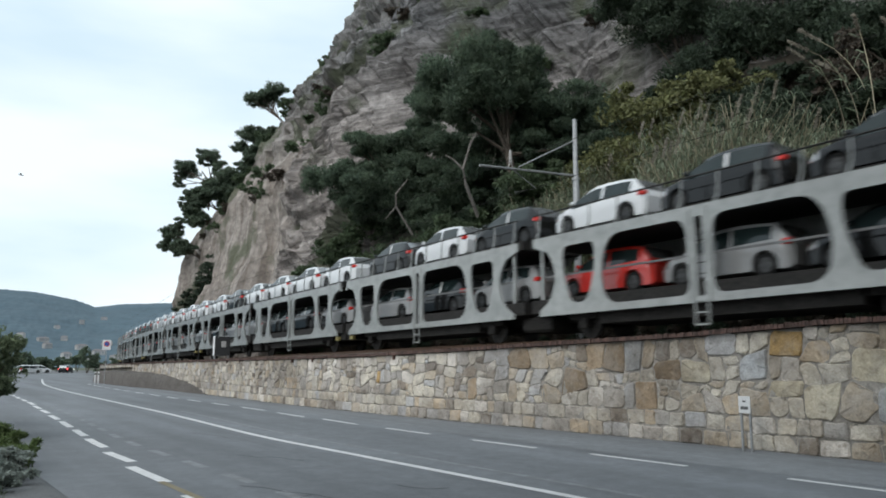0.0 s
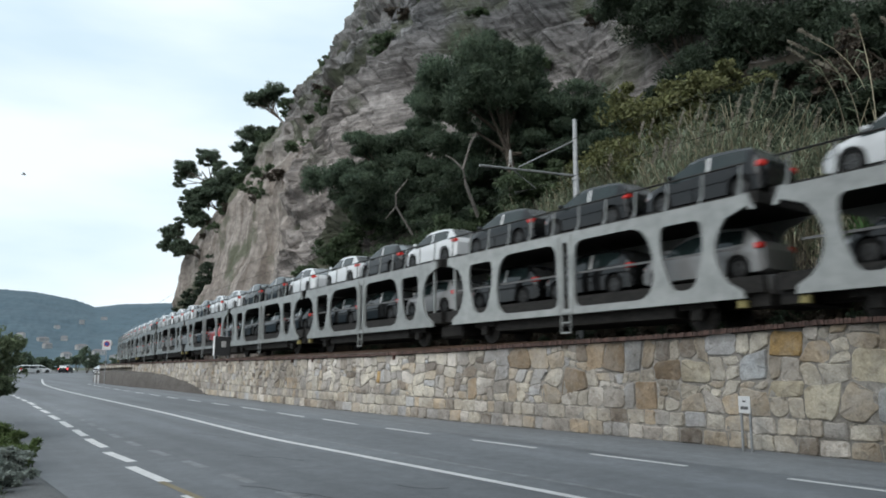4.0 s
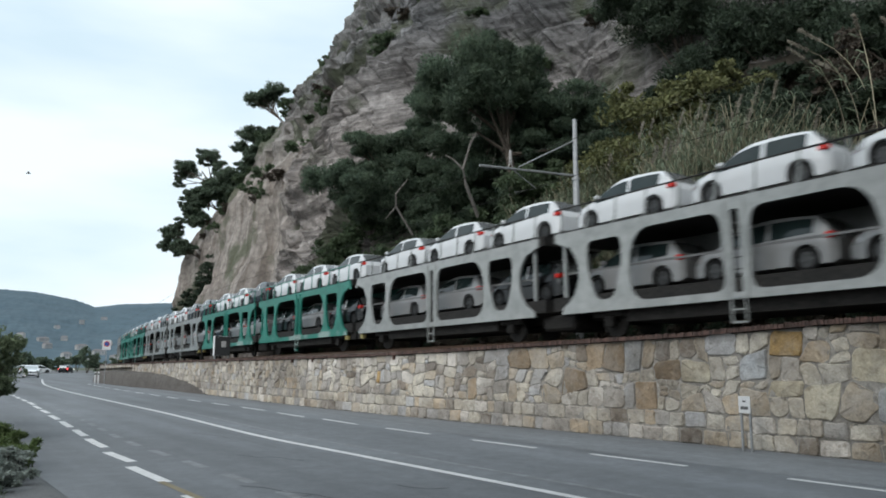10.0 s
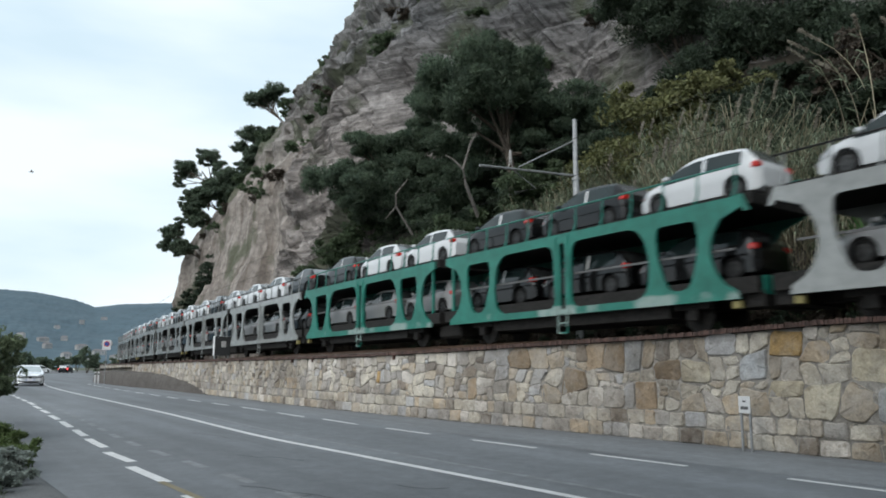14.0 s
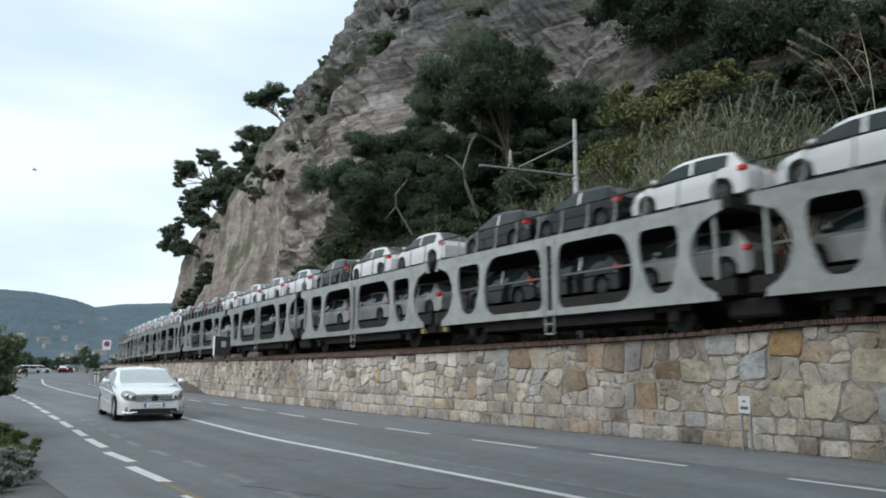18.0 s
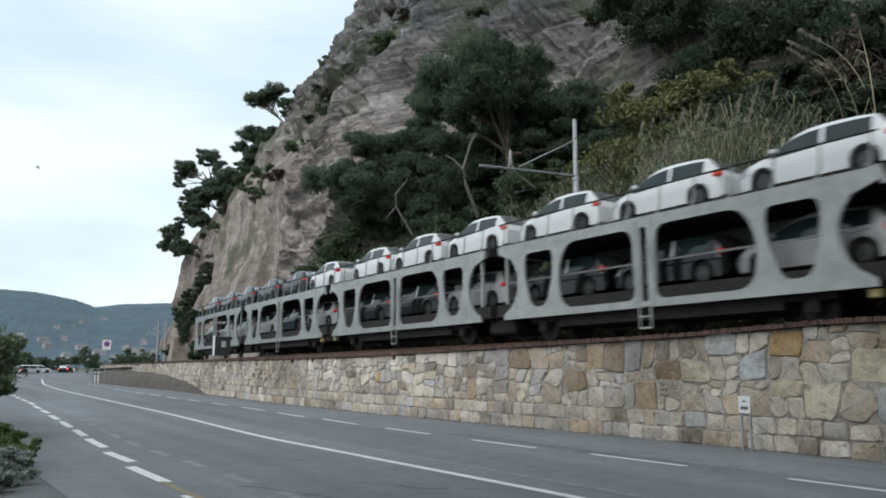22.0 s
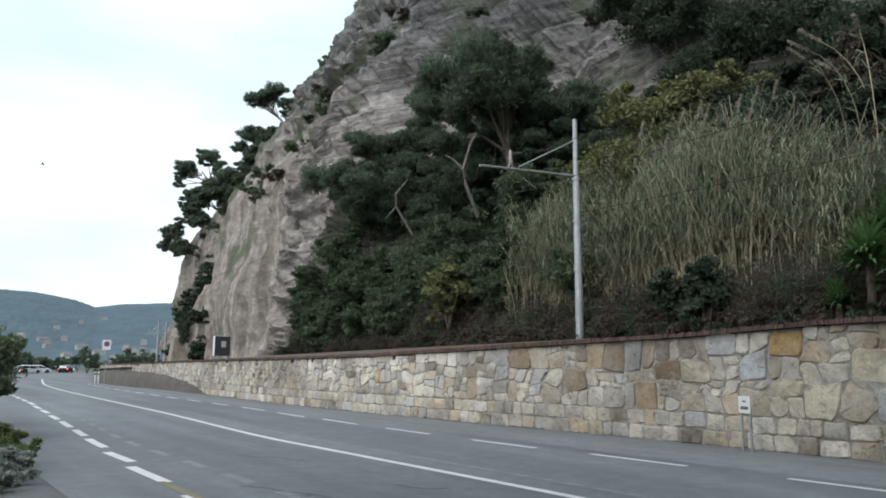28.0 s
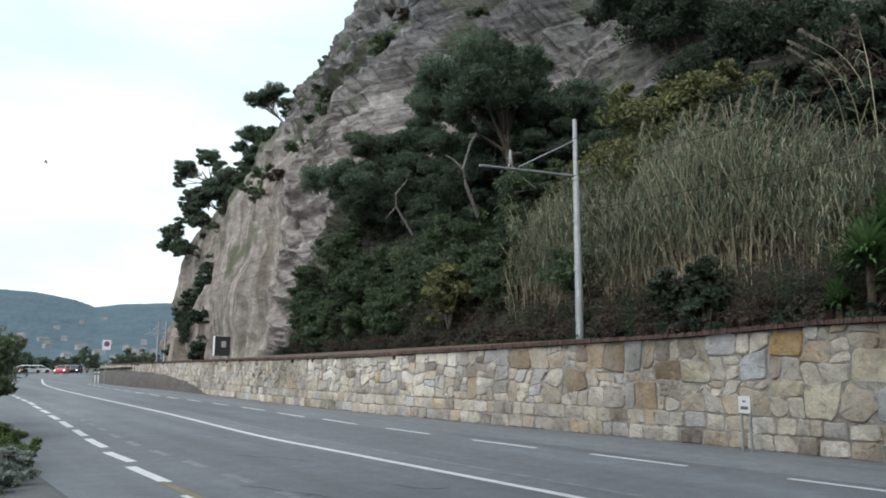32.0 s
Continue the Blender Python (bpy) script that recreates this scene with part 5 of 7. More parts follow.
            part("headstock", bm, DARK_STEEL, root)
    return root


# each wagon's cars, from its leading end to its rear: w white, d black, r red, s white greyed for shade
UPPER = ["wddddd", "wwwwww", "wdddww", "wwdwww", "wdwwdd", "dwwwdw", "wddwwd", "ddwwdw", "wwwdww", "wwwwww", "wwwwww", "wwwwdw", "wddwwd", "dddwdw", "wwwwww", "wwwwdw", "ddwdwd", "wwdwww"]
LOWER = ["wdwwwd", "wddwdd", "wwdwdd", "wwwwdw", "dwwwdd", "dwwddw", "dddwww", "wwwwww", "dwdwwd", "wwwdww", "wwwwwd", "wwwwdw", "ddddrd", "wddwdd", "wwwwdd", "wddwwd", "dwrwdw", "wwwdww"]
GREEN = {6, 8}
# where the rearmost unit's middle is along the track, in time
RUN = [(0, 459.14), (1, 439.17), (2, 419.93), (3, 400.18), (4.25, 376.4), (5.5, 352.5), (6, 342.2), (7, 322.37), (8, 303.4), (9, 283.83), (10, 264.87), (11, 245.38), (12, 226.53), (13, 207.1), (14, 188.29), (15.2, 168.0), (16.5, 146.7), (17, 138.55), (18, 119.9), (19, 101.58), (20, 83.1), (21, 65.25), (22, 46.99), (23, 30.15), (24, 14.05), (25, -3.0), (26.5, -28.6), (29, -72.0), (32, -124.0)]
# where each deck's cars have their tails, behind the wagon's leading end
UPPER_TAILS = (0.4, 4.85, 9.3, 14.0, 18.35, 22.6)
LOWER_TAILS = (0.6, 4.85, 9.1, 14.0, 18.4, 22.4)
riding = []


def ride(ob, along, z):
    riding.append((ob, along, z))


def make_train():
    kinds = {"w": hatchback("hatchback_car", WHITE_BODY, "new white hatchback car carried on the wagon deck"),
             "d": hatchback("hatchback_car", DARK_BODY, "new black hatchback car carried on the wagon deck"),
             "r": hatchback("hatchback_car", RED_BODY, "new red hatchback car carried on the lower deck"),
             "s": hatchback("hatchback_car", SHADED_WHITE_BODY, "new silver-grey hatchback car carried on the lower deck")}
    used = set()
    protos = {}
    for w in range(len(UPPER)):
        green = w in GREEN
        paint = STEEL_GREEN if green else STEEL_GREY
        for h in (0, 1):
            k = 2 * w + h
            key = (green, h, k == 0)
            if key not in protos:
                name = "green" if green else "pale grey"
                protos[key] = make_unit(paint, name + " double-deck car carrier wagon loaded with new cars", k == 0, h == 1)
                u = protos[key]
            else:
                u = copy_thing(protos[key], Matrix())
            ride(u, -UL * k, 0.0)
        front = -UL * (2 * w + 1) - UL / 2
        # white cars on the lower deck take the paint with shade in it
        for deck, z, tails in ((UPPER[w], DECK_TOP, UPPER_TAILS), (LOWER[w].replace("w", "s"), DECK_LOW, LOWER_TAILS)):
            for i, c in enumerate(deck):
                if c in used:
                    car = copy_thing(kinds[c], Matrix())
                else:
                    car = kinds[c]
                    used.add(c)
                car["group"] = "new cars on the train"
                ride(car, front + tails[i] + 1.93, z)


make_train()


# ---------------------------------------------------------------- plants
def leaf_quads(C, R, per, size, aspect, rng, shell=0.5, droop=0.0):
    """Small leaf blades scattered in ellipsoids: centres C, radii R."""
    C, R = np.repeat(np.asarray(C, float), per, 0), np.repeat(np.asarray(R, float), per, 0)
    n = len(C)
    d = rng.normal(size=(n, 3))
    d /= np.linalg.norm(d, axis=1)[:, None]
    p = C + d * R * (rng.random((n, 1)) ** shell)
    a = rng.normal(size=(n, 3)) + d * 0.8
    a[:, 2] -= droop
    a /= np.linalg.norm(a, axis=1)[:, None]
    b = np.cross(a, rng.normal(size=(n, 3)))
    b /= np.linalg.norm(b, axis=1)[:, None]
    k = size * (0.6 + 0.8 * rng.random((n, 1)))
    a, b = a * k, b * k * aspect
    V = np.stack([p - a, p + b, p + a, p - b], 1).reshape(-1, 3)
    return V, np.arange(4 * n).reshape(-1, 4)


def crown_clumps(lobes, count, rng, puff=0.32):
    """Centres and radii of the clumps that make up a crown of a few lobes (x, y, z, rx, ry, rz)."""
    C, R = [], []
    w = np.array([l[3] * l[4] + l[5] * l[3] for l in lobes])
    for l, k in zip(lobes, np.maximum(4, (count * w / w.sum()).astype(int))):
        for _ in range(k):
            d = rng.normal(size=3)
            d /= np.linalg.norm(d)
            q = rng.random() ** 0.45
            C.append((l[0] + d[0] * l[3] * q, l[1] + d[1] * l[4] * q, l[2] + d[2] * l[5] * q))
            r = puff * (l[3] + l[5]) / 2 * (0.6 + 0.8 * rng.random())
            R.append((r * 1.25, r * 1.25, r * 0.7))
    return np.array(C), np.array(R)


def tree(name, label, base, lobes, clumps, per, size, leaf, seed, trunk=0.25, aspect=0.22, puff=0.32, limbs=9, bark=None, category="tree", group="", lean=0.0):
    rng = np.random.default_rng(seed)
    b = Vector(base)
    root = thing(name, label, category, Matrix.Translation(b), group)
    C, R = crown_clumps(lobes, clumps, rng, puff)
    mid = Vector(np.average(C, axis=0))
    bm = bmesh.new()
    k1 = b.lerp(mid, 0.35) + Vector((rng.normal() * 0.25 + lean, rng.normal() * 0.25, 0))
    k2 = b.lerp(mid, 0.75) + Vector((rng.normal() * 0.25, rng.normal() * 0.25, 0))
    tube(bm, [b - b - Vector((0, 0, 0.4)), k1 - b, k2 - b, mid - b], [trunk, trunk * 0.8, trunk * 0.55, trunk * 0.25], 8)
    part("trunk", bm, bark or BARK, root)
    pick = rng.choice(len(C), min(limbs, len(C)), replace=False)
    for i in pick:
        bm = bmesh.new()
        t = 0.35 + 0.5 * rng.random()
        st = (k1 - b).lerp(k2 - b, t)
        en = Vector(C[i]) - b
        mdl = st.lerp(en, 0.5) + Vector((0, 0, -0.2 + 0.3 * rng.random()))
        tube(bm, [st, mdl, en], [trunk * 0.38, trunk * 0.24, trunk * 0.08], 6)
        part("limb", bm, bark or BARK, root)
    V, Q = leaf_quads(C - np.array(b), R, per, size, aspect, rng, droop=-0.7)
    part_of("crown", quads_mesh("crown", V, Q), leaf, root)
    return root


def shrub(label, centre, radius, per, size, leaf, seed, lobes=7, aspect=0.45, name="shrub", group="shrubs on the slope", base=None):
    rng = np.random.default_rng(seed)
    c = np.array(centre, float)
    b = Vector(base) if base else Vector((c[0], c[1], c[2] - radius[2]))
    root = thing(name, label, "shrub", Matrix.Translation(b), group)
    L = []
    for _ in range(lobes):
        d = rng.normal(size=3)
        d /= np.linalg.norm(d)
        L.append((*(c + d * np.array(radius) * 0.55), *(np.array(radius) * (0.42 + 0.25 * rng.random()))))
    C, R = crown_clumps(L, lobes * 6, rng, 0.4)
    V, Q = leaf_quads(C - np.array(b), R, per, size, aspect, rng)
    part_of("foliage", quads_mesh("foliage", V, Q), leaf, root)
    bm = bmesh.new()
    for l in L:
        e = Vector(l[:3]) - b
        tube(bm, [(0, 0, -0.3), e * 0.5 + Vector((0, 0, 0.1)), e], [0.06, 0.04, 0.015], 5)
    part("stem", bm, BARK, root)
    return root


# the two large pines over the track, and the dark trees above the reeds
tree("pine_tree", "large dark green pine leaning out from the slope above the track", (4.0, 40.2, 9.6), [(2.4, 40, 17.6, 3.7, 3.2, 2.2), (4.9, 41.0, 16.6, 2.6, 2.6, 2.0), (0.2, 40, 16.3, 2.3, 2.3, 1.7), (3.2, 40, 19.2, 2.4, 2.4, 1.2), (5.6, 41.5, 14.4, 2.2, 2.2, 1.5)],
     170, 560, 0.15, PINE, 11, 0.3, limbs=16, group="pines on the slope")
tree("pine_tree", "broad dark pine with low boughs hanging over the track", (-1.6, 49.5, 8.0), [(-3.4, 47, 13.4, 3.0, 2.6, 1.5), (-6.6, 49.5, 14.3, 2.8, 2.4, 1.5), (-4.6, 48.5, 15.9, 2.3, 2.3, 1.2), (-0.6, 46, 12.6, 2.6, 2.4, 1.6), (-2.0, 47, 16.3, 1.9, 1.9, 1.1), (-4.6, 47.5, 12.2, 2.0, 1.8, 0.9), (1.2, 44.5, 13.2, 2.0, 2.0, 1.5)],
     180, 560, 0.15, PINE, 12, 0.3, limbs=16, group="pines on the slope")
for k, (base, lobes) in enumerate((((17.6, 37.4, 13.0), [(18.4, 38, 19.8, 4.0, 3.0, 2.2), (15.6, 39, 18.8, 2.8, 2.6, 1.8), (20.0, 36.0, 18.6, 2.4, 2.4, 1.8)]),
                                   ((14.2, 43.0, 14.5), [(14.6, 42, 22.4, 3.4, 3.0, 1.8), (12.0, 42.5, 23.5, 2.4, 2.2, 1.6), (17.2, 41.5, 21.6, 2.4, 2.4, 1.7)]),
                                   ((20.5, 31.5, 11.5), [(19.6, 32, 16.9, 3.0, 2.6, 1.9), (22.8, 31, 17.4, 3.0, 2.6, 2.0), (21.5, 30, 14.6, 2.6, 2.4, 1.6)]),
                                   ((22.5, 36.0, 15.0), [(22.4, 37, 20.0, 3.4, 2.8, 2.2), (25.0, 35, 18.6, 3.0, 2.6, 2.2), (24.0, 38, 22.0, 3.0, 2.6, 1.8)]),
                                   ((16.5, 41.0, 14.0), [(16.8, 40, 17.6, 2.6, 2.4, 1.8), (14.0, 41, 17.0, 2.2, 2.2, 1.6), (18.8, 39, 16.4, 2.2, 2.2, 1.6)]),
                                   ((9.4, 43.0, 12.0), [(8.4, 42.0, 16.6, 2.2, 2.2, 1.6), (10.6, 42.0, 15.4, 2.4, 2.4, 1.6), (7.4, 41.2, 14.0, 2.0, 2.0, 1.6)]))):
    tree("pine_tree", "dark pine standing high on the slope", base, lobes, 90, 420, 0.17, DARK_LEAF if k < 5 else PINE, 20 + k, 0.25, limbs=9, group="pines on the slope")
tree("pine_tree", "dark pine filling the hollow below the cliff", (1.6, 48.5, 8.5), [(0.8, 46.6, 14.0, 2.6, 1.6, 2.0), (-1.2, 47.2, 13.4, 2.2, 1.6, 1.8), (2.6, 44.6, 12.4, 2.2, 1.6, 2.0), (4.2, 43.4, 13.0, 2.2, 1.6, 1.8), (5.6, 42.0, 11.8, 2.0, 1.6, 1.8), (0.6, 46.0, 10.6, 2.6, 1.6, 2.0), (-3.4, 49.0, 11.0, 2.4, 1.6, 1.8), (1.6, 45.2, 15.4, 2.6, 1.6, 1.9), (4.6, 44.2, 15.2, 2.4, 1.6, 1.9), (-1.2, 46.4, 15.8, 2.0, 1.5, 1.5), (7.0, 43.2, 14.6, 2.4, 1.6, 2.0)],
     210, 420, 0.16, PINE, 13, 0.22, limbs=12, group="pines on the slope")
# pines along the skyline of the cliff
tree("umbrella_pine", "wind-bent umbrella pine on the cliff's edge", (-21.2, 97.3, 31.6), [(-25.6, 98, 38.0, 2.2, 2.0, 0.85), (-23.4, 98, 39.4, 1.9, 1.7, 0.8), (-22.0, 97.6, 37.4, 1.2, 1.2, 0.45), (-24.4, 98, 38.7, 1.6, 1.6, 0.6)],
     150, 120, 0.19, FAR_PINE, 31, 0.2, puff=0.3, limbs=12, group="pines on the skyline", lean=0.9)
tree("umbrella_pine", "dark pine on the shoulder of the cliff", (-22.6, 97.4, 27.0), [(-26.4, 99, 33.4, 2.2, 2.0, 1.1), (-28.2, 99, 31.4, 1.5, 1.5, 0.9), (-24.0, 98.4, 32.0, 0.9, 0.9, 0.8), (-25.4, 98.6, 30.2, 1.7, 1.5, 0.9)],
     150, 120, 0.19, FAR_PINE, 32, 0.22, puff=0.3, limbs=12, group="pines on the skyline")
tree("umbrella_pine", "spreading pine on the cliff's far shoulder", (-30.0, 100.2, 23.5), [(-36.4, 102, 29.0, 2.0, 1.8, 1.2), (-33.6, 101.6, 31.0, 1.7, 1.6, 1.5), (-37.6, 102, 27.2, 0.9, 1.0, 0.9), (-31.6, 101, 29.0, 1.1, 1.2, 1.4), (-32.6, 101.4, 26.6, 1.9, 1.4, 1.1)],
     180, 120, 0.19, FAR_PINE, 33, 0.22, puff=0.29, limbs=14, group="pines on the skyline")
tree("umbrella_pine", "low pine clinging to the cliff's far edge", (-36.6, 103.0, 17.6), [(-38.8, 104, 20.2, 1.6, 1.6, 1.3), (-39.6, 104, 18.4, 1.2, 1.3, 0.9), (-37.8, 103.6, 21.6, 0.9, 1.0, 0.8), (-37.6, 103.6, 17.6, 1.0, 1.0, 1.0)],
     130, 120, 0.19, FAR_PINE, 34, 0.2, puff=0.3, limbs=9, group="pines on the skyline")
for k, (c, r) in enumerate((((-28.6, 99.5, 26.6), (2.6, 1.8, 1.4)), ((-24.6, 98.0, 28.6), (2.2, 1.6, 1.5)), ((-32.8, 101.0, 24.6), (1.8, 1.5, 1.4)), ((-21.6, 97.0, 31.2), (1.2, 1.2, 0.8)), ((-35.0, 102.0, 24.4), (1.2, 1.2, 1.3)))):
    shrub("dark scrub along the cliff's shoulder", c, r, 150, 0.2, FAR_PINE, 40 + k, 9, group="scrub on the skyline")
DRY = leaf_mat("dry_scrub", (0.045, 0.036, 0.028, 1), (0.1, 0.081, 0.062, 1), 0.4, 0.15)
SCRUB = [((-33.7, 96.0, 22.7), 1.3), ((-32.6, 96.0, 23.6), 1.6), ((-30.9, 96.0, 24.5), 1.7), ((-29.1, 96.0, 25.8), 1.8), ((-27.2, 96.0, 27.1), 1.7), ((-25.8, 96.0, 28.7), 1.8), ((-24.1, 96.0, 30.8), 1.4), ((-28.1, 96.0, 24.0), 1.8), ((-25.9, 96.0, 26.3), 1.8), ((-32.6, 96.0, 20.9), 1.5), ((-34.1, 96.0, 16.7), 1.3), ((-23.3, 96.0, 32.6), 1.1)]
for k, (c, r) in enumerate(SCRUB):
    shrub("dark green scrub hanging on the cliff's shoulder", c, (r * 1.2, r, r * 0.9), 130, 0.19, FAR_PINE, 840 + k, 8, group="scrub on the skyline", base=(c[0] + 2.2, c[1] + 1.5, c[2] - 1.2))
# slope shrubs
for k, (c, r, leaf, label) in enumerate((
        ((-5.2, 53.0, 5.6), (2.2, 1.8, 2.0), SHRUB, "dense dark green shrub at the cliff's foot"), ((-1.5, 45.2, 6.6), (2.9, 2.0, 3.2), SHRUB, "dense dark green shrub on the bank"),
        ((1.45, 40.6, 7.7), (2.7, 1.9, 2.6), SHRUB, "dense green shrub on the bank"), ((3.5, 39.0, 9.2), (2.4, 1.8, 2.2), SHRUB, "green shrub under the pine"),
        ((-9.3, 58.3, 5.0), (1.9, 1.6, 2.0), SHRUB, "dark low shrub at the cliff's foot"),
        ((0.3, 38.9, 5.6), (1.6, 1.2, 1.9), YELLOW_SHRUB, "yellowing young tree beside the track"), ((2.9, 37.6, 5.6), (1.7, 1.3, 1.8), SHRUB, "green shrub beside the track"),
        ((5.4, 38.8, 11.2), (2.2, 1.6, 1.8), SHRUB, "dark shrub above the reeds"), ((-2.9, 45.6, 3.9), (1.9, 1.2, 1.3), SHRUB, "low shrub beside the track"),
        ((-6.9, 52.4, 3.8), (2.0, 1.3, 1.4), SHRUB, "low shrub beside the track"), ((8.3, 27.0, 3.8), (0.75, 0.7, 1.4), DARK_LEAF, "small dark conical bush beside the track"),
        ((9.05, 25.4, 3.9), (0.7, 0.7, 1.5), DARK_LEAF, "small dark conical bush beside the track"), ((10.6, 35.2, 13.3), (3.2, 2.4, 2.6), YELLOW_SHRUB, "large yellow-green shrub above the reeds"),
        ((13.3, 33.0, 14.2), (2.3, 1.9, 1.9), YELLOW_SHRUB, "yellow-green shrub above the reeds"), ((8.3, 36.8, 11.0), (1.9, 1.5, 1.8), YELLOW_SHRUB, "yellow-green shrub above the reeds"), ((9.8, 33.8, 10.6), (2.8, 1.8, 2.2), YELLOW_SHRUB, "broad yellow-green shrub behind the reeds"), ((11.8, 34.0, 12.6), (2.6, 1.8, 2.4), YELLOW_SHRUB, "broad yellow-green shrub behind the reeds"),
        ((16.6, 28.6, 13.4), (1.5, 1.2, 1.9), DRY, "brown dry shrub above the reeds"), ((17.0, 29.0, 12.6), (2.4, 1.8, 1.7), DARK_LEAF, "dark shrub above the reeds"), ((20.4, 26.8, 10.6), (2.6, 1.8, 2.4), DARK_LEAF, "dark shrub above the reeds"), ((15.2, 28.2, 10.4), (2.2, 1.6, 1.8), DARK_LEAF, "dark shrub behind the reeds"), ((17.4, 27.2, 10.0), (2.2, 1.6, 2.0), DRY, "brown dry shrub behind the reeds"), ((13.4, 30.5, 11.6), (2.2, 1.6, 1.6), DARK_LEAF, "dark shrub behind the reeds"))):
    vol = r[0] * r[2]
    shrub(label, c, r, int(60 + 14 * vol), 0.13, leaf, 60 + k, 8)
for k in range(9):
    p = on_hill(76 + 2.6 * k, 0.03 + 0.025 * ((k * 4) % 9))
    shrub("dark ivy and scrub in the gully of the cliff", (p.x - 0.4, p.y - 0.4, p.z + 0.6), (1.5, 1.2, 2.0), 90, 0.16, DARK_LEAF, 860 + k, 6, group="scrub in the gully", base=(p.x, p.y, p.z))
for k, (a, b) in enumerate(((37.5, 0.1), (36.6, 0.17), (35.6, 0.22), (36.0, 0.3), (38.4, 0.05))):
    p = on_hill(a, b)
    shrub("dark scrub in the hollow below the ledges", (p.x - 0.5, p.y - 0.5, p.z + 0.5), (1.7, 1.4, 1.5), 110, 0.14, SHRUB if k % 3 else DARK_LEAF, 900 + k, 6, group="scrub in the hollow", base=(p.x, p.y, p.z))
# dry scrub along the track
rs = random.Random(77)
for k in range(92):
    s = -5 + k * 0.57
    p = track(np.array(s), 3.7 + rs.uniform(-0.2, 0.9), -0.5)
    h = rs.uniform(0.65, 1.05) * (1.1 if s < 14 else 0.8)
    shrub("brown dry scrub on the trackside bank", (p[0], p[1], p[2] + h), (rs.uniform(0.75, 1.15), 0.6, h), 120, 0.085, DRY if k % 4 else DARK_LEAF, 300 + k, 5, 0.2, "dry_bush", "scrub along the track")
def thicket():
    rng = np.random.default_rng(17)
    root = thing("bramble_thicket", "tangled brown dry brambles and weeds on the trackside slope", "brambles", kind="stuff")
    s, v = rng.uniform(-6, 46, 900), rng.uniform(0.0, 0.075, 900)
    C = np.array([on_hill(a, b) for a, b in zip(s, v)]) + np.stack([rng.uniform(-0.5, 0.0, 900), rng.uniform(-0.5, 0.0, 900), rng.uniform(0.1, 0.9, 900)], -1)
    for name, pick, leaf in (("dry_brambles", slice(0, 560), DRY), ("dark_brambles", slice(560, 780), DARK_LEAF), ("green_weeds", slice(780, 900), SHRUB)):
        c = C[pick]
        V, Q = leaf_quads(c, np.full((len(c), 3), 0.5) * rng.uniform(0.6, 1.2, (len(c), 1)), 130, 0.09, 0.16, rng)
        part_of(name, quads_mesh(name, V, Q), leaf, root)


thicket()
# undergrowth that hides the slope between the pines and the track
for k in range(98):
    s, v = rs.uniform(13, 43), rs.uniform(0.1, 0.42)
    if k % 4 == 0:
        s, v = rs.uniform(-3, 13), rs.uniform(0.17, 0.46)
    if s > 29:
        v = 0.03 + 0.3 * v
    p = on_hill(s, v)
    h = rs.uniform(0.9, 1.7)
    shrub("dense dark undergrowth on the slope", (p.x - 0.4, p.y - 0.4, p.z + h * 0.5), (h * 1.3, h * 1.1, h), 90, 0.13, SHRUB if s > 13 else DARK_LEAF, 600 + k, 6, 0.4, "undergrowth_bush", "undergrowth on the slope", base=(p.x, p.y, p.z))
# shrubs on the cliff
for k in range(110):
    s = rs.uniform(20, 92)
    v = rs.uniform(0.3, 0.9) if s > 45 else rs.uniform(0.5, 0.9)
    p = on_hill(s, v)
    h = rs.uniform(0.4, 1.25)
    shrub("small dark bush rooted in the cliff face", (p.x - 0.3, p.y - 0.3, p.z + h * 0.3), (h * 1.6, h * 1.2, h * 0.8), 44, 0.16, SHRUB if k % 5 else DRY, 400 + k, 4, 0.4, "cliff_bush", "bushes on the cliff", base=(p.x, p.y, p.z))


def bare_limb(pts, radii, label):
    r = thing("dead_branch", label, "branch", Matrix.Translation(pts[0][0]), "dead branches")
    for line, rad in zip(pts, radii):
        bm = bmesh.new()
        o = Vector(pts[0][0])
        tube(bm, [Vector(p) - o for p in line], rad, 7)
        part("bough", bm, DEAD_WOOD, r)


bare_limb([[(1.9, 39.6, 9.6), (1.2, 38.6, 11.2), (1.05, 38.2, 11.9), (1.5, 38, 13.5)], [(1.05, 38.2, 11.9), (0.5, 38, 12.4), (0.1, 38, 12.6)], [(1.3, 38.1, 12.8), (1.75, 38.0, 13.9)]], [[0.1, 0.09, 0.075, 0.035], [0.065, 0.045, 0.025], [0.04, 0.015]], "pale dead forked bough below the pine")
bare_limb([[(-1.9, 45.2, 9.6), (-2.9, 44.4, 11.2), (-2.9, 44, 11.9), (-2.2, 44, 12.8)], [(-2.9, 44.4, 11.2), (-3.6, 44.6, 10.4)]], [[0.08, 0.07, 0.06, 0.03], [0.05, 0.02]], "pale dead bough hanging over the slope")


# ---------------------------------------------------------------- reeds
def ribbon(P, W):
    """Quads of many ribbons: P (n, k, 3) middle lines, W (n, k, 3) half widths."""
    n, k = P.shape[:2]
    V = np.stack([P - W, P + W], 2).reshape(-1, 3)
    i = np.arange(n * k * 2).reshape(n, k, 2)
    Q = np.stack([i[:, :-1, 0], i[:, :-1, 1], i[:, 1:, 1], i[:, 1:, 0]], -1).reshape(-1, 4)
    return V, Q


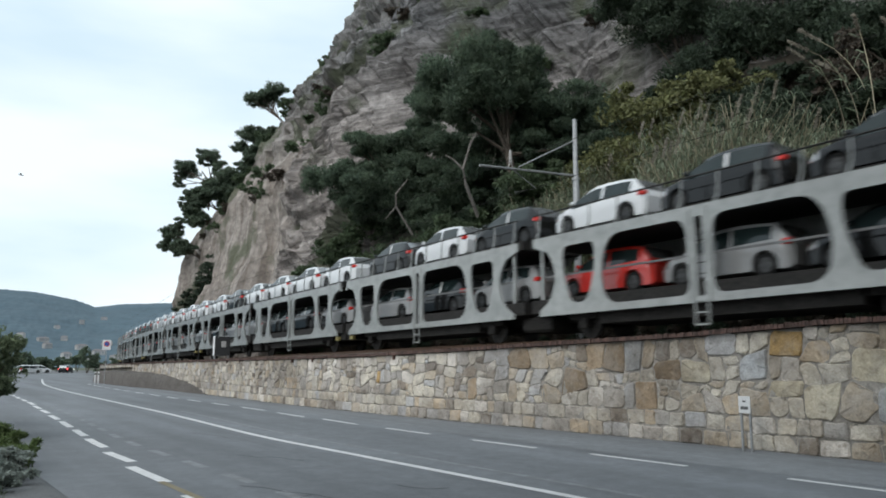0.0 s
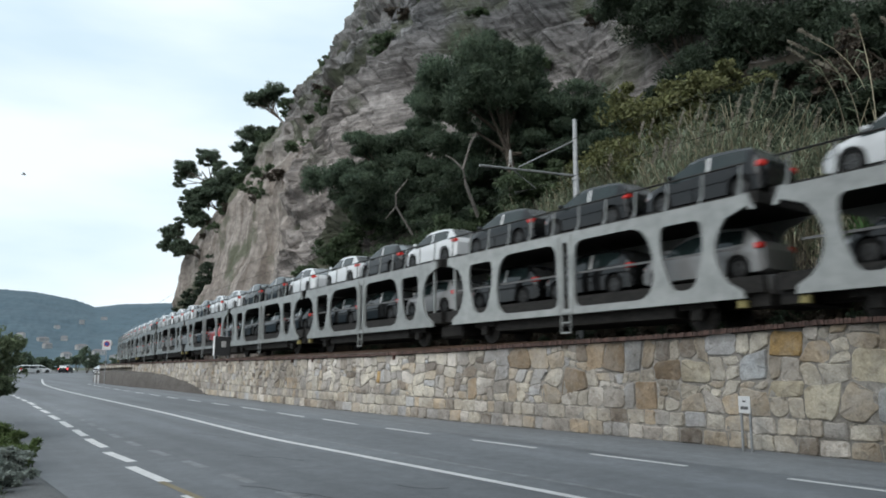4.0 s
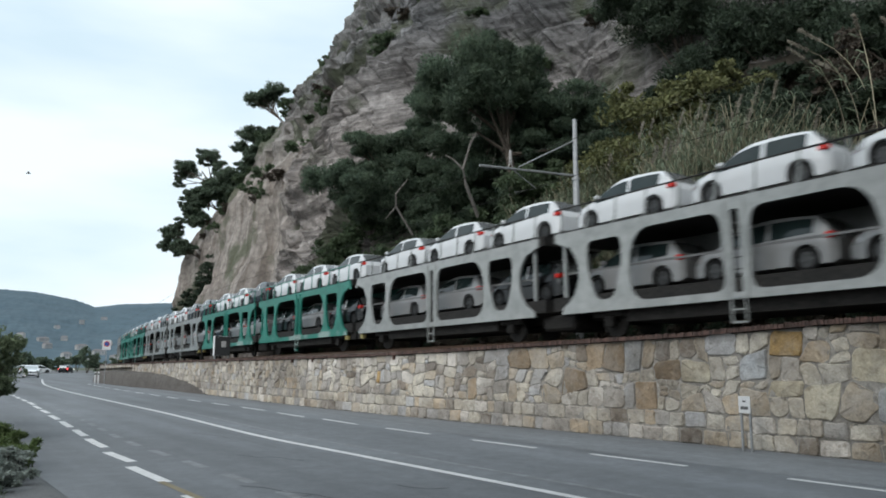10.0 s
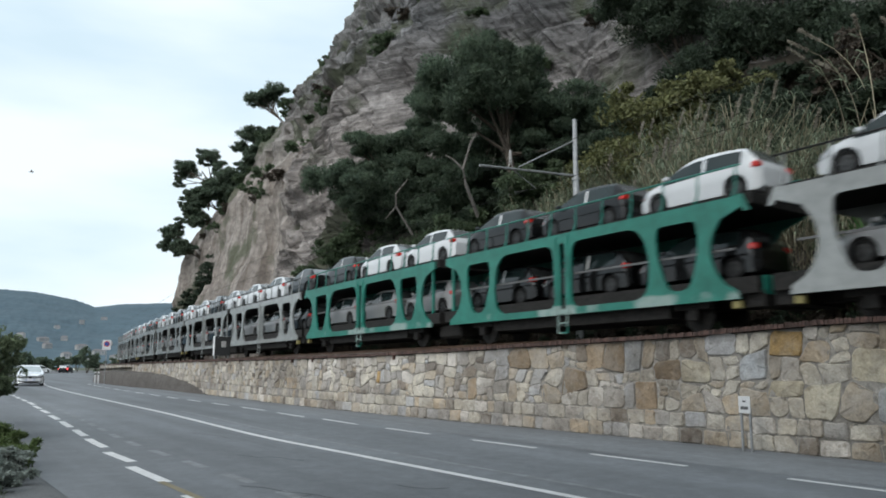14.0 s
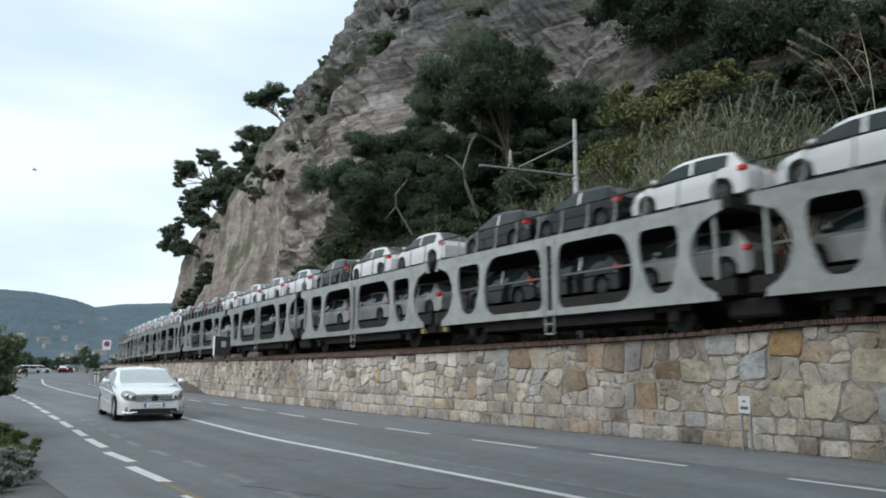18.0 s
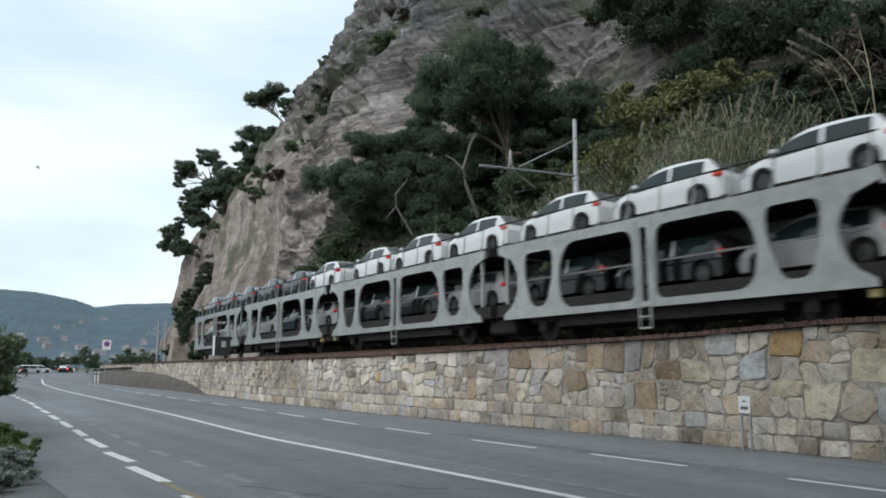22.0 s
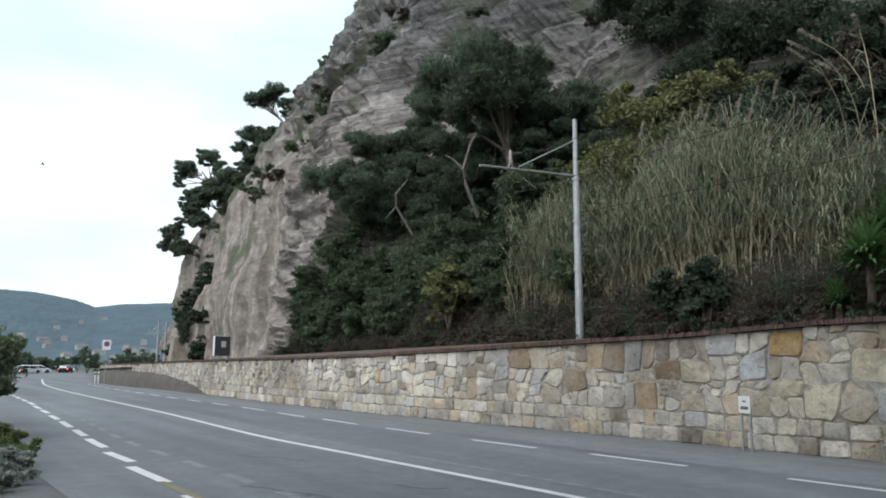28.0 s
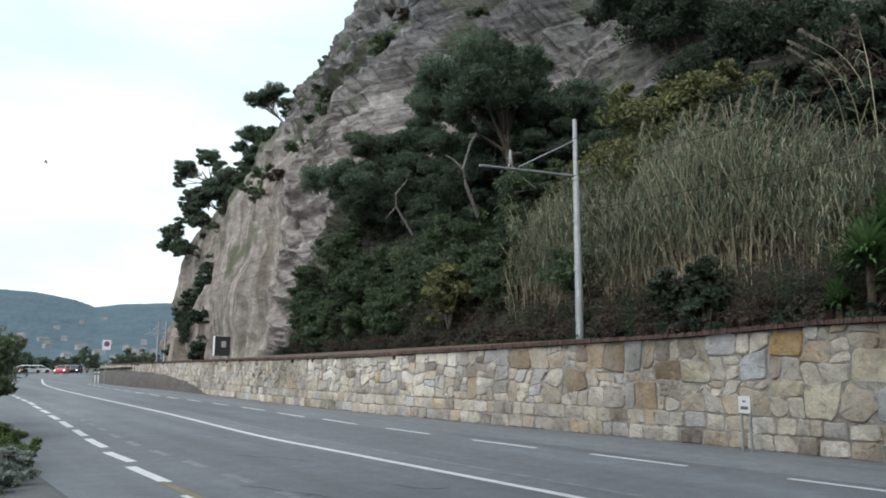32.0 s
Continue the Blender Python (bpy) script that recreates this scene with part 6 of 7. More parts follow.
def reed_bed():
    rng = np.random.default_rng(9)
    n = 2500
    s = 19.5 - 22.0 * rng.random(n) ** 1.25
    s = np.where((s < 7.5) & (rng.random(n) < 0.55), s + 10, s)
    v = 0.075 + rng.random(n) * np.interp(s, [-9, 3, 9, 14, 19.5], [0.03, 0.06, 0.11, 0.12, 0.13])
    base = np.array([on_hill(a, b) for a, b in zip(s, v)]) + np.stack([rng.normal(0, 0.3, n), rng.normal(0, 0.3, n), np.full(n, -0.3)], -1)
    H = rng.uniform(3.0, 5.6, n) * (0.72 + 0.28 * np.clip((17 - s) / 8, 0.1, 1.0)) * np.interp(s, [2, 9], [0.66, 1.0])
    lean = rng.normal(0, 0.24, (n, 2)) + np.array([0.08, 0.0])
    t = np.linspace(0, 1, 5)
    P = base[:, None, :] + np.stack([lean[:, :1] * H[:, None] * t ** 2, lean[:, 1:] * H[:, None] * t ** 2, H[:, None] * t], -1)
    root = thing("reed_bed", "tall dry giant reeds with feathery plumes on the bank", "reeds", kind="stuff")
    r = 0.014
    W = np.zeros_like(P) + np.array([1, -0.3, 0]) * r
    V1, Q1 = ribbon(P, W)
    W2 = np.zeros_like(P) + np.array([0.3, 1, 0]) * r
    V2, Q2 = ribbon(P, W2)
    part_of("reed_stalks", quads_mesh("reed_stalks", np.vstack([V1, V2]), np.vstack([Q1, Q2 + len(V1)])), REED_DRY, root, "tan reed stalks")
    for nm, mt, per, lo, hi in (("reed_leaves", REED_LEAF, 12, 0.42, 1.0), ("dry_leaves", REED_DRY, 4, 0.05, 0.55)):
        k = n * per
        idx = np.repeat(np.arange(n), per)
        f = rng.uniform(lo, hi, k)
        h = H[idx] * f
        o = base[idx] + np.stack([lean[idx, 0] * H[idx] * f ** 2, lean[idx, 1] * H[idx] * f ** 2, h], -1)
        a = rng.uniform(0, 2 * math.pi, k)
        d = np.stack([np.cos(a), np.sin(a), 0 * a], -1)
        ln = rng.uniform(0.4, 0.95, k)[:, None]
        up = np.array([0, 0, 1.0])
        L = np.stack([o, o + d * ln * 0.45 + up * ln * 0.42, o + d * ln * 0.85 + up * ln * 0.35, o + d * ln * 1.1 - up * ln * 0.1], 1)
        w = np.cross(d, up)[:, None, :] * np.array([0.009, 0.017, 0.012, 0.0015])[None, :, None]
        V, Q = ribbon(L, w)
        part_of(nm, quads_mesh(nm, V, Q), mt, root)
    pick = np.where((H > 4.3) & (rng.random(n) < 0.13))[0]
    top = P[pick, -1]
    C = (top[:, None, :] + np.array([0.03, -0.01, 0.11])[None, None, :] * np.arange(7)[None, :, None]).reshape(-1, 3)
    V, Q = leaf_quads(C, np.full((len(C), 3), 0.055), 20, 0.07, 0.25, rng)
    part_of("reed_plumes", quads_mesh("reed_plumes", V, Q), PLUME, root, "pale feathery plumes")


reed_bed()


def arching_reeds():
    rng = np.random.default_rng(41)
    base = on_hill(3.6, 0.25)
    root = thing("arching_reeds", "tuft of tall pale arching reeds with drooping plumes", "reeds", Matrix.Translation(base))
    stems, blades, C = [], [], []
    for k in range(6):
        h, a, r = rng.uniform(3.4, 5.2), rng.normal(0.2, 0.9), rng.uniform(0.8, 2.2)
        o = np.array([rng.normal(0, 0.8), rng.normal(0, 0.4), -0.3])
        d = np.array([-math.cos(a), -0.4 * math.sin(a), 0.0])
        L = np.array([o + d * r * t ** 2.4 + np.array([0, 0, h * (t - 0.16 * t ** 4)]) for t in np.linspace(0, 1, 8)])
        stems.append(L)
        C += [L[-1] + (L[-1] - L[-2]) * f for f in np.linspace(-0.1, 1.1, 8)]
        for f in rng.uniform(0.3, 0.95, 9):
            q = L[int(f * 7)]
            e = rng.normal(size=3) * np.array([1, 1, 0.25])
            e /= np.linalg.norm(e)
            blades.append([q, q + e * 0.35 + (0, 0, 0.25), q + e * 0.7 + (0, 0, 0.2), q + e * 0.95 - (0, 0, 0.1)])
    side = np.array([0.6, -0.6, 0.3])
    V, Q = ribbon(np.array(stems), np.zeros((6, 8, 3)) + side * 0.02)
    part_of("stem", quads_mesh("stem", V, Q), REED_DRY, root, "tan reed stalks")
    V, Q = ribbon(np.array(blades), np.array([0.012, 0.022, 0.016, 0.002])[None, :, None] * side[None, None, :])
    part_of("foliage", quads_mesh("foliage", V, Q), REED_LEAF, root)
    V, Q = leaf_quads(np.array(C), np.full((len(C), 3), 0.05), 22, 0.08, 0.25, rng)
    part_of("plume", quads_mesh("plume", V, Q), PLUME, root, "pale feathery plumes")


arching_reeds()


def yucca(base, size, seed, lift):
    rng = np.random.default_rng(seed)
    b = Vector(base)
    r = thing("yucca", "spiky green yucca with sword-shaped leaves beside the track", "plant", Matrix.Translation(b), "yuccas beside the track")
    n = 190
    a, e = rng.uniform(0, 2 * math.pi, n), rng.uniform(-0.2, 1.4, n)
    d = np.stack([np.cos(a) * np.cos(e), np.sin(a) * np.cos(e), np.sin(e)], -1)
    o = np.stack([0 * a, 0 * a, lift + rng.uniform(0.0, 0.5, n) * size], -1)
    ln = (size * rng.uniform(0.7, 1.05, n))[:, None]
    L = np.stack([o, o + d * ln * 0.4, o + d * ln * 0.75 - np.array([0, 0, 0.03]) * size, o + d * ln - np.array([0, 0, 0.16]) * size], 1)
    side = np.cross(d, np.array([0.01, 0.02, 1.0]))
    side /= np.linalg.norm(side, axis=1)[:, None]
    V, Q = ribbon(L, side[:, None, :] * (np.array([0.03, 0.045, 0.03, 0.003]) * size)[None, :, None])
    part_of("leaves", quads_mesh("leaves", V, Q), AGAVE, r)
    bm = bmesh.new()
    tube(bm, [(0, 0, -0.4), (0, 0, lift + 0.5 * size)], [0.14, 0.1], 8)
    part("stem", bm, BARK, r)


yucca((12.15, 20.8, 2.2), 1.35, 1, 2.1)
yucca((12.9, 20.0, 2.2), 1.4, 2, 1.5)
yucca((11.5, 21.4, 2.2), 0.85, 3, 1.0)
yucca((13.2, 21.2, 2.3), 1.3, 4, 3.0)


# ---------------------------------------------------------------- roadside plants
def verge_plants():
    shrub("grey-green leafy oleander bush by the road", (-9.75, 15.2, 1.5), (1.3, 1.35, 1.3), 210, 0.085, OLIVE_LEAF, 500, 9, 0.25, "oleander", "oleanders by the road")
    shrub("grey-green leafy oleander bush by the road", (-11.8, 18.0, 1.5), (1.2, 1.3, 1.3), 110, 0.085, OLIVE_LEAF, 501, 9, 0.25, "oleander", "oleanders by the road")
    for k, (c, r) in enumerate((((-5.6, 9.75, 0.22), (0.36, 0.36, 0.24)), ((-5.95, 9.6, 0.24), (0.36, 0.36, 0.27)), ((-5.35, 9.3, 0.15), (0.28, 0.28, 0.18)), ((-5.2, 8.7, 0.13), (0.3, 0.3, 0.18)))):
        shrub("low silvery-grey shrub on the verge", c, r, 120, 0.035, SILVER_LEAF, 510 + k, 7, 0.3, "silver_shrub", "silver shrubs on the verge")
    for k, (c, r) in enumerate((((-6.5, 11.3, 0.22), (0.5, 0.5, 0.28)), ((-7.2, 12.2, 0.25), (0.55, 0.55, 0.32)), ((-6.0, 10.5, 0.17), (0.42, 0.42, 0.22)), ((-8.6, 13.4, 0.25), (0.5, 0.5, 0.3)), ((-5.35, 8.9, 0.06), (0.25, 0.25, 0.1)))):
        shrub("low green plant on the verge", c, r, 120, 0.05, GRASS, 520 + k, 6, 0.22, "verge_plant", "low plants on the verge")
    rng = np.random.default_rng(3)
    n = 5000
    f, o = rng.uniform(38, 62, n), rng.uniform(-7.5, -5.15, n)
    P0 = ROAD.at(f, 0.0)
    dx, dy = np.interp(f, ROAD.s, ROAD.d[:, 0]), np.interp(f, ROAD.s, ROAD.d[:, 1])
    P0 = P0 + np.stack([o * dy, -o * dx, 0 * f + 0.03], -1)
    P0 = P0[rng.random(n) < np.clip((-o - 5.1) * 0.9, 0.05, 1)]
    n = len(P0)
    d = rng.normal(size=(n, 3)) * 0.35
    d[:, 2] = 1
    h = rng.uniform(0.06, 0.22, n)[:, None]
    L = np.stack([P0, P0 + d * h * 0.6, P0 + d * h + np.array([0.03, 0, -0.02])], 1)
    V, Q = ribbon(L, np.array([0.004, 0.003, 0.0006])[None, :, None] * np.stack([np.cos(d[:, 0] * 9), np.sin(d[:, 0] * 9), 0 * d[:, 0]], -1)[:, None, :])
    tagged(part_of("verge_grass", quads_mesh("verge_grass", V, Q), GRASS), "short green grass on the verge", "grass", kind="stuff")


verge_plants()


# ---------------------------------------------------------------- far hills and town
# woods tinted blue-green: the haze of distance is in the base colour
FAR_HILL = mat("hazed_far_hill", (0.03, 0.06, 0.08, 1), (0.062, 0.105, 0.13, 1), 0.05, 0.95, bump=0.0, wide=0.6, wide_c=(0.6, 0.68, 0.72))
RIDGE = [(-70, 140), (-40, 140), (-31, 141), (-29, 139), (-26.5, 127), (-25.2, 114), (-23.5, 122), (-20.5, 127), (-14, 138), (0, 150), (20, 140)]


def hill_h(az, r):
    top = interp(az, RIDGE)
    f = min(1.0, max(0.0, (r - 480) / 1120.0))
    g = fbm(az * 0.35, r * 0.004, 5.0, 4)
    return top * (f ** 1.15) * (1 + 0.16 * g * (1 - f)) + (1.2 * fbm(az * 5.0, r * 0.02, 2.0, 3) if f > 0.2 else 0) - 0.3


HAZ, HR = np.arange(-70, 20, 0.12), np.concatenate([np.linspace(470, 1600, 60), np.linspace(1640, 2000, 6)])
P = np.array([[(r * math.sin(radians(a)), r * math.cos(radians(a)), hill_h(a, min(r, 3200 - r) if r > 1600 else r)) for r in HR] for a in HAZ])
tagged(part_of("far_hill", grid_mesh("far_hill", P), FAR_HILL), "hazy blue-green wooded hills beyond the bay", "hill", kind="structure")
HOUSE_WALL = mat("pale_house_wall", (0.3, 0.3, 0.3, 1), (0.46, 0.44, 0.42, 1), 0.5, 0.9, bump=0.0, wide=0.3, rand=0.25)
HOUSE_ROOF = mat("tiled_roof", (0.15, 0.14, 0.14, 1), (0.2, 0.18, 0.18, 1), 0.6, 0.9, bump=0.0, wide=0.3)
HOUSE_PANE = mat("dark_far_window", grey(0.22, 0.97), grey(0.28, 0.97), 1, 0.3, bump=0.0, wide=0.0)


def house_kind(w, d, h):
    r = thing("house", "pale far house with a low tiled roof on the wooded hill", "house", group="houses on the far hill")
    bm = bmesh.new()
    box(bm, -w / 2, w / 2, -d / 2, d / 2, -4, h)
    part("wall", bm, HOUSE_WALL, r)
    bm = bmesh.new()
    v = [bm.verts.new(q) for q in ((-w * 0.55, -d * 0.55, h), (w * 0.55, -d * 0.55, h), (w * 0.55, d * 0.55, h), (-w * 0.55, d * 0.55, h), (-w * 0.3, 0, h + d * 0.22), (w * 0.3, 0, h + d * 0.22))]
    for q in ((0, 1, 5, 4), (1, 2, 5), (2, 3, 4, 5), (3, 0, 4), (3, 2, 1, 0)):
        bm.faces.new([v[i] for i in q])
    part("roof", bm, HOUSE_ROOF, r)
    for row in range(max(1, int(h / 3))):
        for k in range(3):
            bm = bmesh.new()
            x = (k - 1) * w * 0.3
            box(bm, x - 0.6, x + 0.6, -d / 2 - 0.1, -d / 2 + 0.1, 1 + row * 3, 2.6 + row * 3)
            part("window", bm, HOUSE_PANE, r)
    return r


rh = random.Random(21)
kinds = [house_kind(5.5, 5, 3.2), house_kind(8, 5, 3.2), house_kind(5, 4.5, 4.2)]
first = [True, True, True]
SPOTS = [(-27.0, 760), (-24.3, 700), (-25.9, 640), (-24.8, 600), (-23.0, 640), (-22.4, 560), (-23.7, 545), (-21.9, 700), (-26.8, 560), (-28.0, 640), (-29.6, 700),
         (-22.2, 530), (-21.4, 545), (-23.3, 520), (-21.2, 600), (-22.0, 620), (-21.6, 520), (-22.6, 600), (-21.9, 560), (-21.3, 525), (-26.0, 1000), (-24.6, 1100), (-27.5, 900), (-28.3, 700), (-25.1, 530)]
for az, r in SPOTS:
    k = rh.randrange(3)
    m = pose(r * math.sin(radians(az)), r * math.cos(radians(az)), hill_h(az, r), 0, 0, -az + rh.uniform(-30, 30))
    if first[k]:
        kinds[k].matrix_basis = m
        first[k] = False
    else:
        copy_thing(kinds[k], m)
for k in range(3):
    if first[k]:
        kinds[k].matrix_basis = pose(-300, 600, hill_h(-26.5, 670), 0, 0, 20)
# trees and hedges round the bend
rt = random.Random(6)
for k in range(16):
    az = -30.4 + 0.62 * k
    d = rt.uniform(150, 210)
    h = rt.uniform(1.4, 2.6)
    shrub("dark roadside tree beyond the bend", (d * math.sin(radians(az)), d * math.cos(radians(az)), h), (rt.uniform(1.6, 2.6), 1.6, h), 40, 0.3, FAR_PINE, 700 + k, 5, 0.5, "roadside_tree", "trees beyond the bend")


def gull():
    r = thing("gull", "white gull gliding high over the road", "bird")
    bm = bmesh.new()
    tube(bm, [(-0.25, 0, 0), (-0.1, 0, 0.02), (0.1, 0, 0.02), (0.27, 0, 0.01)], [0.02, 0.07, 0.06, 0.015], 8)
    part("body", bm, CONCRETE, r)
    for s in (-1, 1):
        bm = bmesh.new()
        L = np.array([[(0, s * 0.05, 0.03), (0.04, s * 0.35, 0.12), (-0.02, s * 0.8, 0.05)]], float)
        a = [bm.verts.new(p + np.array([0.08, 0, 0]) * f) for p, f in zip(L[0], (1, 0.9, 0.2))]
        b = [bm.verts.new(p - np.array([0.08, 0, 0]) * f) for p, f in zip(L[0], (1, 0.9, 0.2))]
        fs = [bm.faces.new((a[i], b[i], b[i + 1], a[i + 1])) for i in range(2)]
        bmesh.ops.solidify(bm, geom=fs, thickness=0.012)
        part("wing", bm, CONCRETE, r)
    return r


GULL = gull()

# ---------------------------------------------------------------- cars on the road
GLOW_RED = bpy.data.materials.new("lit_tail_lamp")
GLOW_RED.use_nodes = True
GLOW_RED.node_tree.nodes["Principled BSDF"].inputs["Base Color"].default_value = (0.5, 0.02, 0.02, 1)
GLOW_RED.node_tree.nodes["Principled BSDF"].inputs["Emission Color"].default_value = (1.0, 0.08, 0.08, 1)
GLOW_RED.node_tree.nodes["Principled BSDF"].inputs["Emission Strength"].default_value = 2.0
GLOW_WHITE = bpy.data.materials.new("lit_headlamp")
GLOW_WHITE.use_nodes = True
GLOW_WHITE.node_tree.nodes["Principled BSDF"].inputs["Emission Color"].default_value = (1.0, 0.95, 0.85, 1)
GLOW_WHITE.node_tree.nodes["Principled BSDF"].inputs["Emission Strength"].default_value = 3.0
BLACK_GAP = mat("dark_grille", grey(0.006), grey(0.012), 20, 0.7, bump=0.0, wide=0.0)


def saloon():
    sp = COUPE
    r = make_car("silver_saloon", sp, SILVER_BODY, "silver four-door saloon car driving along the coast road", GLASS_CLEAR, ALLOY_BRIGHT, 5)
    for s in (-1, 1):
        bm = bmesh.new()
        bmesh.ops.create_uvsphere(bm, u_segments=20, v_segments=12, radius=1.0)
        bmesh.ops.scale(bm, verts=bm.verts, vec=(0.27, 0.155, 0.12))
        bmesh.ops.rotate(bm, verts=bm.verts, cent=(0, 0, 0), matrix=Matrix.Rotation(radians(26), 3, "Y") @ Matrix.Rotation(radians(-s * 34), 3, "Z"))
        bmesh.ops.translate(bm, verts=bm.verts, vec=(2.27, s * 0.615, 0.665))
        lamp = part("headlight", bm, LAMP_CLEAR, r, "clear oval headlight")
        for x, y, z, q in ((2.5, 0.53, 0.63, 0.045), (2.435, 0.655, 0.655, 0.055)):
            bm = bmesh.new()
            disc(bm, q, 0, 0, 0.02)
            bmesh.ops.rotate(bm, verts=bm.verts, cent=(0, 0, 0), matrix=Matrix.Rotation(radians(90 - s * 25), 3, "Z"))
            bmesh.ops.translate(bm, verts=bm.verts, vec=(x, s * y, z))
            part("reflector", bm, RIM, lamp)
        part("tail_light", surface_patch(sp, -2.44, -2.2, 3.6, 4.9, s, 0.012), LAMP_RED, r, "red tail light")
        bm = bmesh.new()
        tube(bm, [(0.82, s * 0.9, 0.95), (0.8, s * 0.95, 0.985)], 0.03, 8)
        box(bm, 0.68, 0.92, min(s * 0.92, s * 1.12), max(s * 0.92, s * 1.12), 0.945, 1.1, 0.055)
        part("wing_mirror", bm, SILVER_BODY, r)
        for x in (-0.22, -1.2):
            bm = bmesh.new()
            w = interp(x, sp["width"])
            box(bm, x - 0.11, x + 0.11, min(s * (w - 0.01), s * (w + 0.02)), max(s * (w - 0.01), s * (w + 0.02)), 0.76, 0.8, 0.01)
            part("door_handle", bm, CHROME, r)
        bm = bmesh.new()
        disc(bm, 0.07, 0, 0, 0.03)
        bmesh.ops.rotate(bm, verts=bm.verts, cent=(0, 0, 0), matrix=Matrix.Rotation(radians(90 - s * 22), 3, "Z"))
        bmesh.ops.translate(bm, verts=bm.verts, vec=(2.405, s * 0.66, 0.32))
        part("fog_lamp", bm, LAMP_CLEAR, r)
        bm = bmesh.new()
        tube(bm, [(2.475, s * 0.42, 0.25), (2.44, s * 0.62, 0.225), (2.34, s * 0.77, 0.25)], 0.018, 6)
        part("chrome_strip", bm, CHROME, r)
        bm = bmesh.new()
        pts = [(x, s * (interp(x, sp["width"]) + 0.004), interp(x, sp["belt"]) - 0.13) for x in np.linspace(-2.2, 1.7, 14)]
        tube(bm, pts, 0.012, 5)
        part("crease", bm, SILVER_BODY, r)
    bm = bmesh.new()
    box(bm, 2.36, 2.468, -0.47, 0.47, 0.52, 0.71, 0.03)
    g = part("grille", bm, BLACK_GAP, r)
    for z in (0.545, 0.59, 0.635, 0.68):
        bm = bmesh.new()
        box(bm, 2.46, 2.488, -0.46, 0.46, z - 0.013, z + 0.013, 0.006)
        part("slat", bm, CHROME, g)
    bm = bmesh.new()
    disc(bm, 0.085, 0, 0, 0.02)
    bmesh.ops.rotate(bm, verts=bm.verts, cent=(0, 0, 0), matrix=Matrix.Rotation(radians(90), 3, "Z"))
    bmesh.ops.translate(bm, verts=bm.verts, vec=(2.51, 0, 0.612))
    part("badge", bm, DARK_STEEL, r)
    bm = bmesh.new()
    box(bm, 2.2, 2.462, -0.62, 0.62, 0.22, 0.36, 0.03)
    part("lower_intake", bm, BLACK_GAP, r)
    bm = bmesh.new()
    box(bm, 2.46, 2.485, -0.26, 0.26, 0.37, 0.48, 0.004)
    p = part("number_plate", bm, PLATE, r)
    for y in (-0.235, 0.235):
        bm = bmesh.new()
        box(bm, 2.484, 2.489, y - 0.025, y + 0.025, 0.372, 0.478)
        part("blue_band", bm, PLATE_BLUE, p)
    bm = bmesh.new()
    box(bm, 2.484, 2.488, -0.15, 0.15, 0.41, 0.437)
    part("text_bar", bm, GALV, p)
    return r


SALOON = saloon()


def road_pose(s, off, forward=1):
    p = ROAD.at(np.array(float(s)), off, 0.008)
    return pose(p[0], p[1], p[2], 0, 0, ROAD.angle(s) + (0 if forward > 0 else 180))


def far_car(paint, label, lit):
    r = make_car("road_car", HATCH, paint, label)
    for s in (-1, 1):
        part("tail_light", surface_patch(HATCH, -1.985, -1.72, 3.55, 5.35, s, 0.012), GLOW_RED if lit else LAMP_RED, r, "red tail light")
        part("headlight", surface_patch(HATCH, 1.62, 1.97, 3.6, 5.3, s, 0.012), GLOW_WHITE if lit else LAMP_CLEAR, r, "headlight")
    return r


RED_CAR = far_car(RED_BODY, "red car coming round the bend with its lights on", True)
FOLLOWER = far_car(DARK_BODY, "dark car following round the bend with its lights on", True)
PARKED = [far_car(WHITE_BODY, "white car parked beyond the bend", False), far_car(SILVER_BODY, "silver car parked beyond the bend", False), far_car(DARK_BODY, "dark car waiting beyond the bend with its tail lights lit", True)]
for ob, (x, y, a) in zip(PARKED, ((-72.5, 131.0, 60), (-75.0, 139.0, 40), (-70.5, 140.0, 100))):
    ob.matrix_basis = pose(x, y, 0, 0, 0, a)


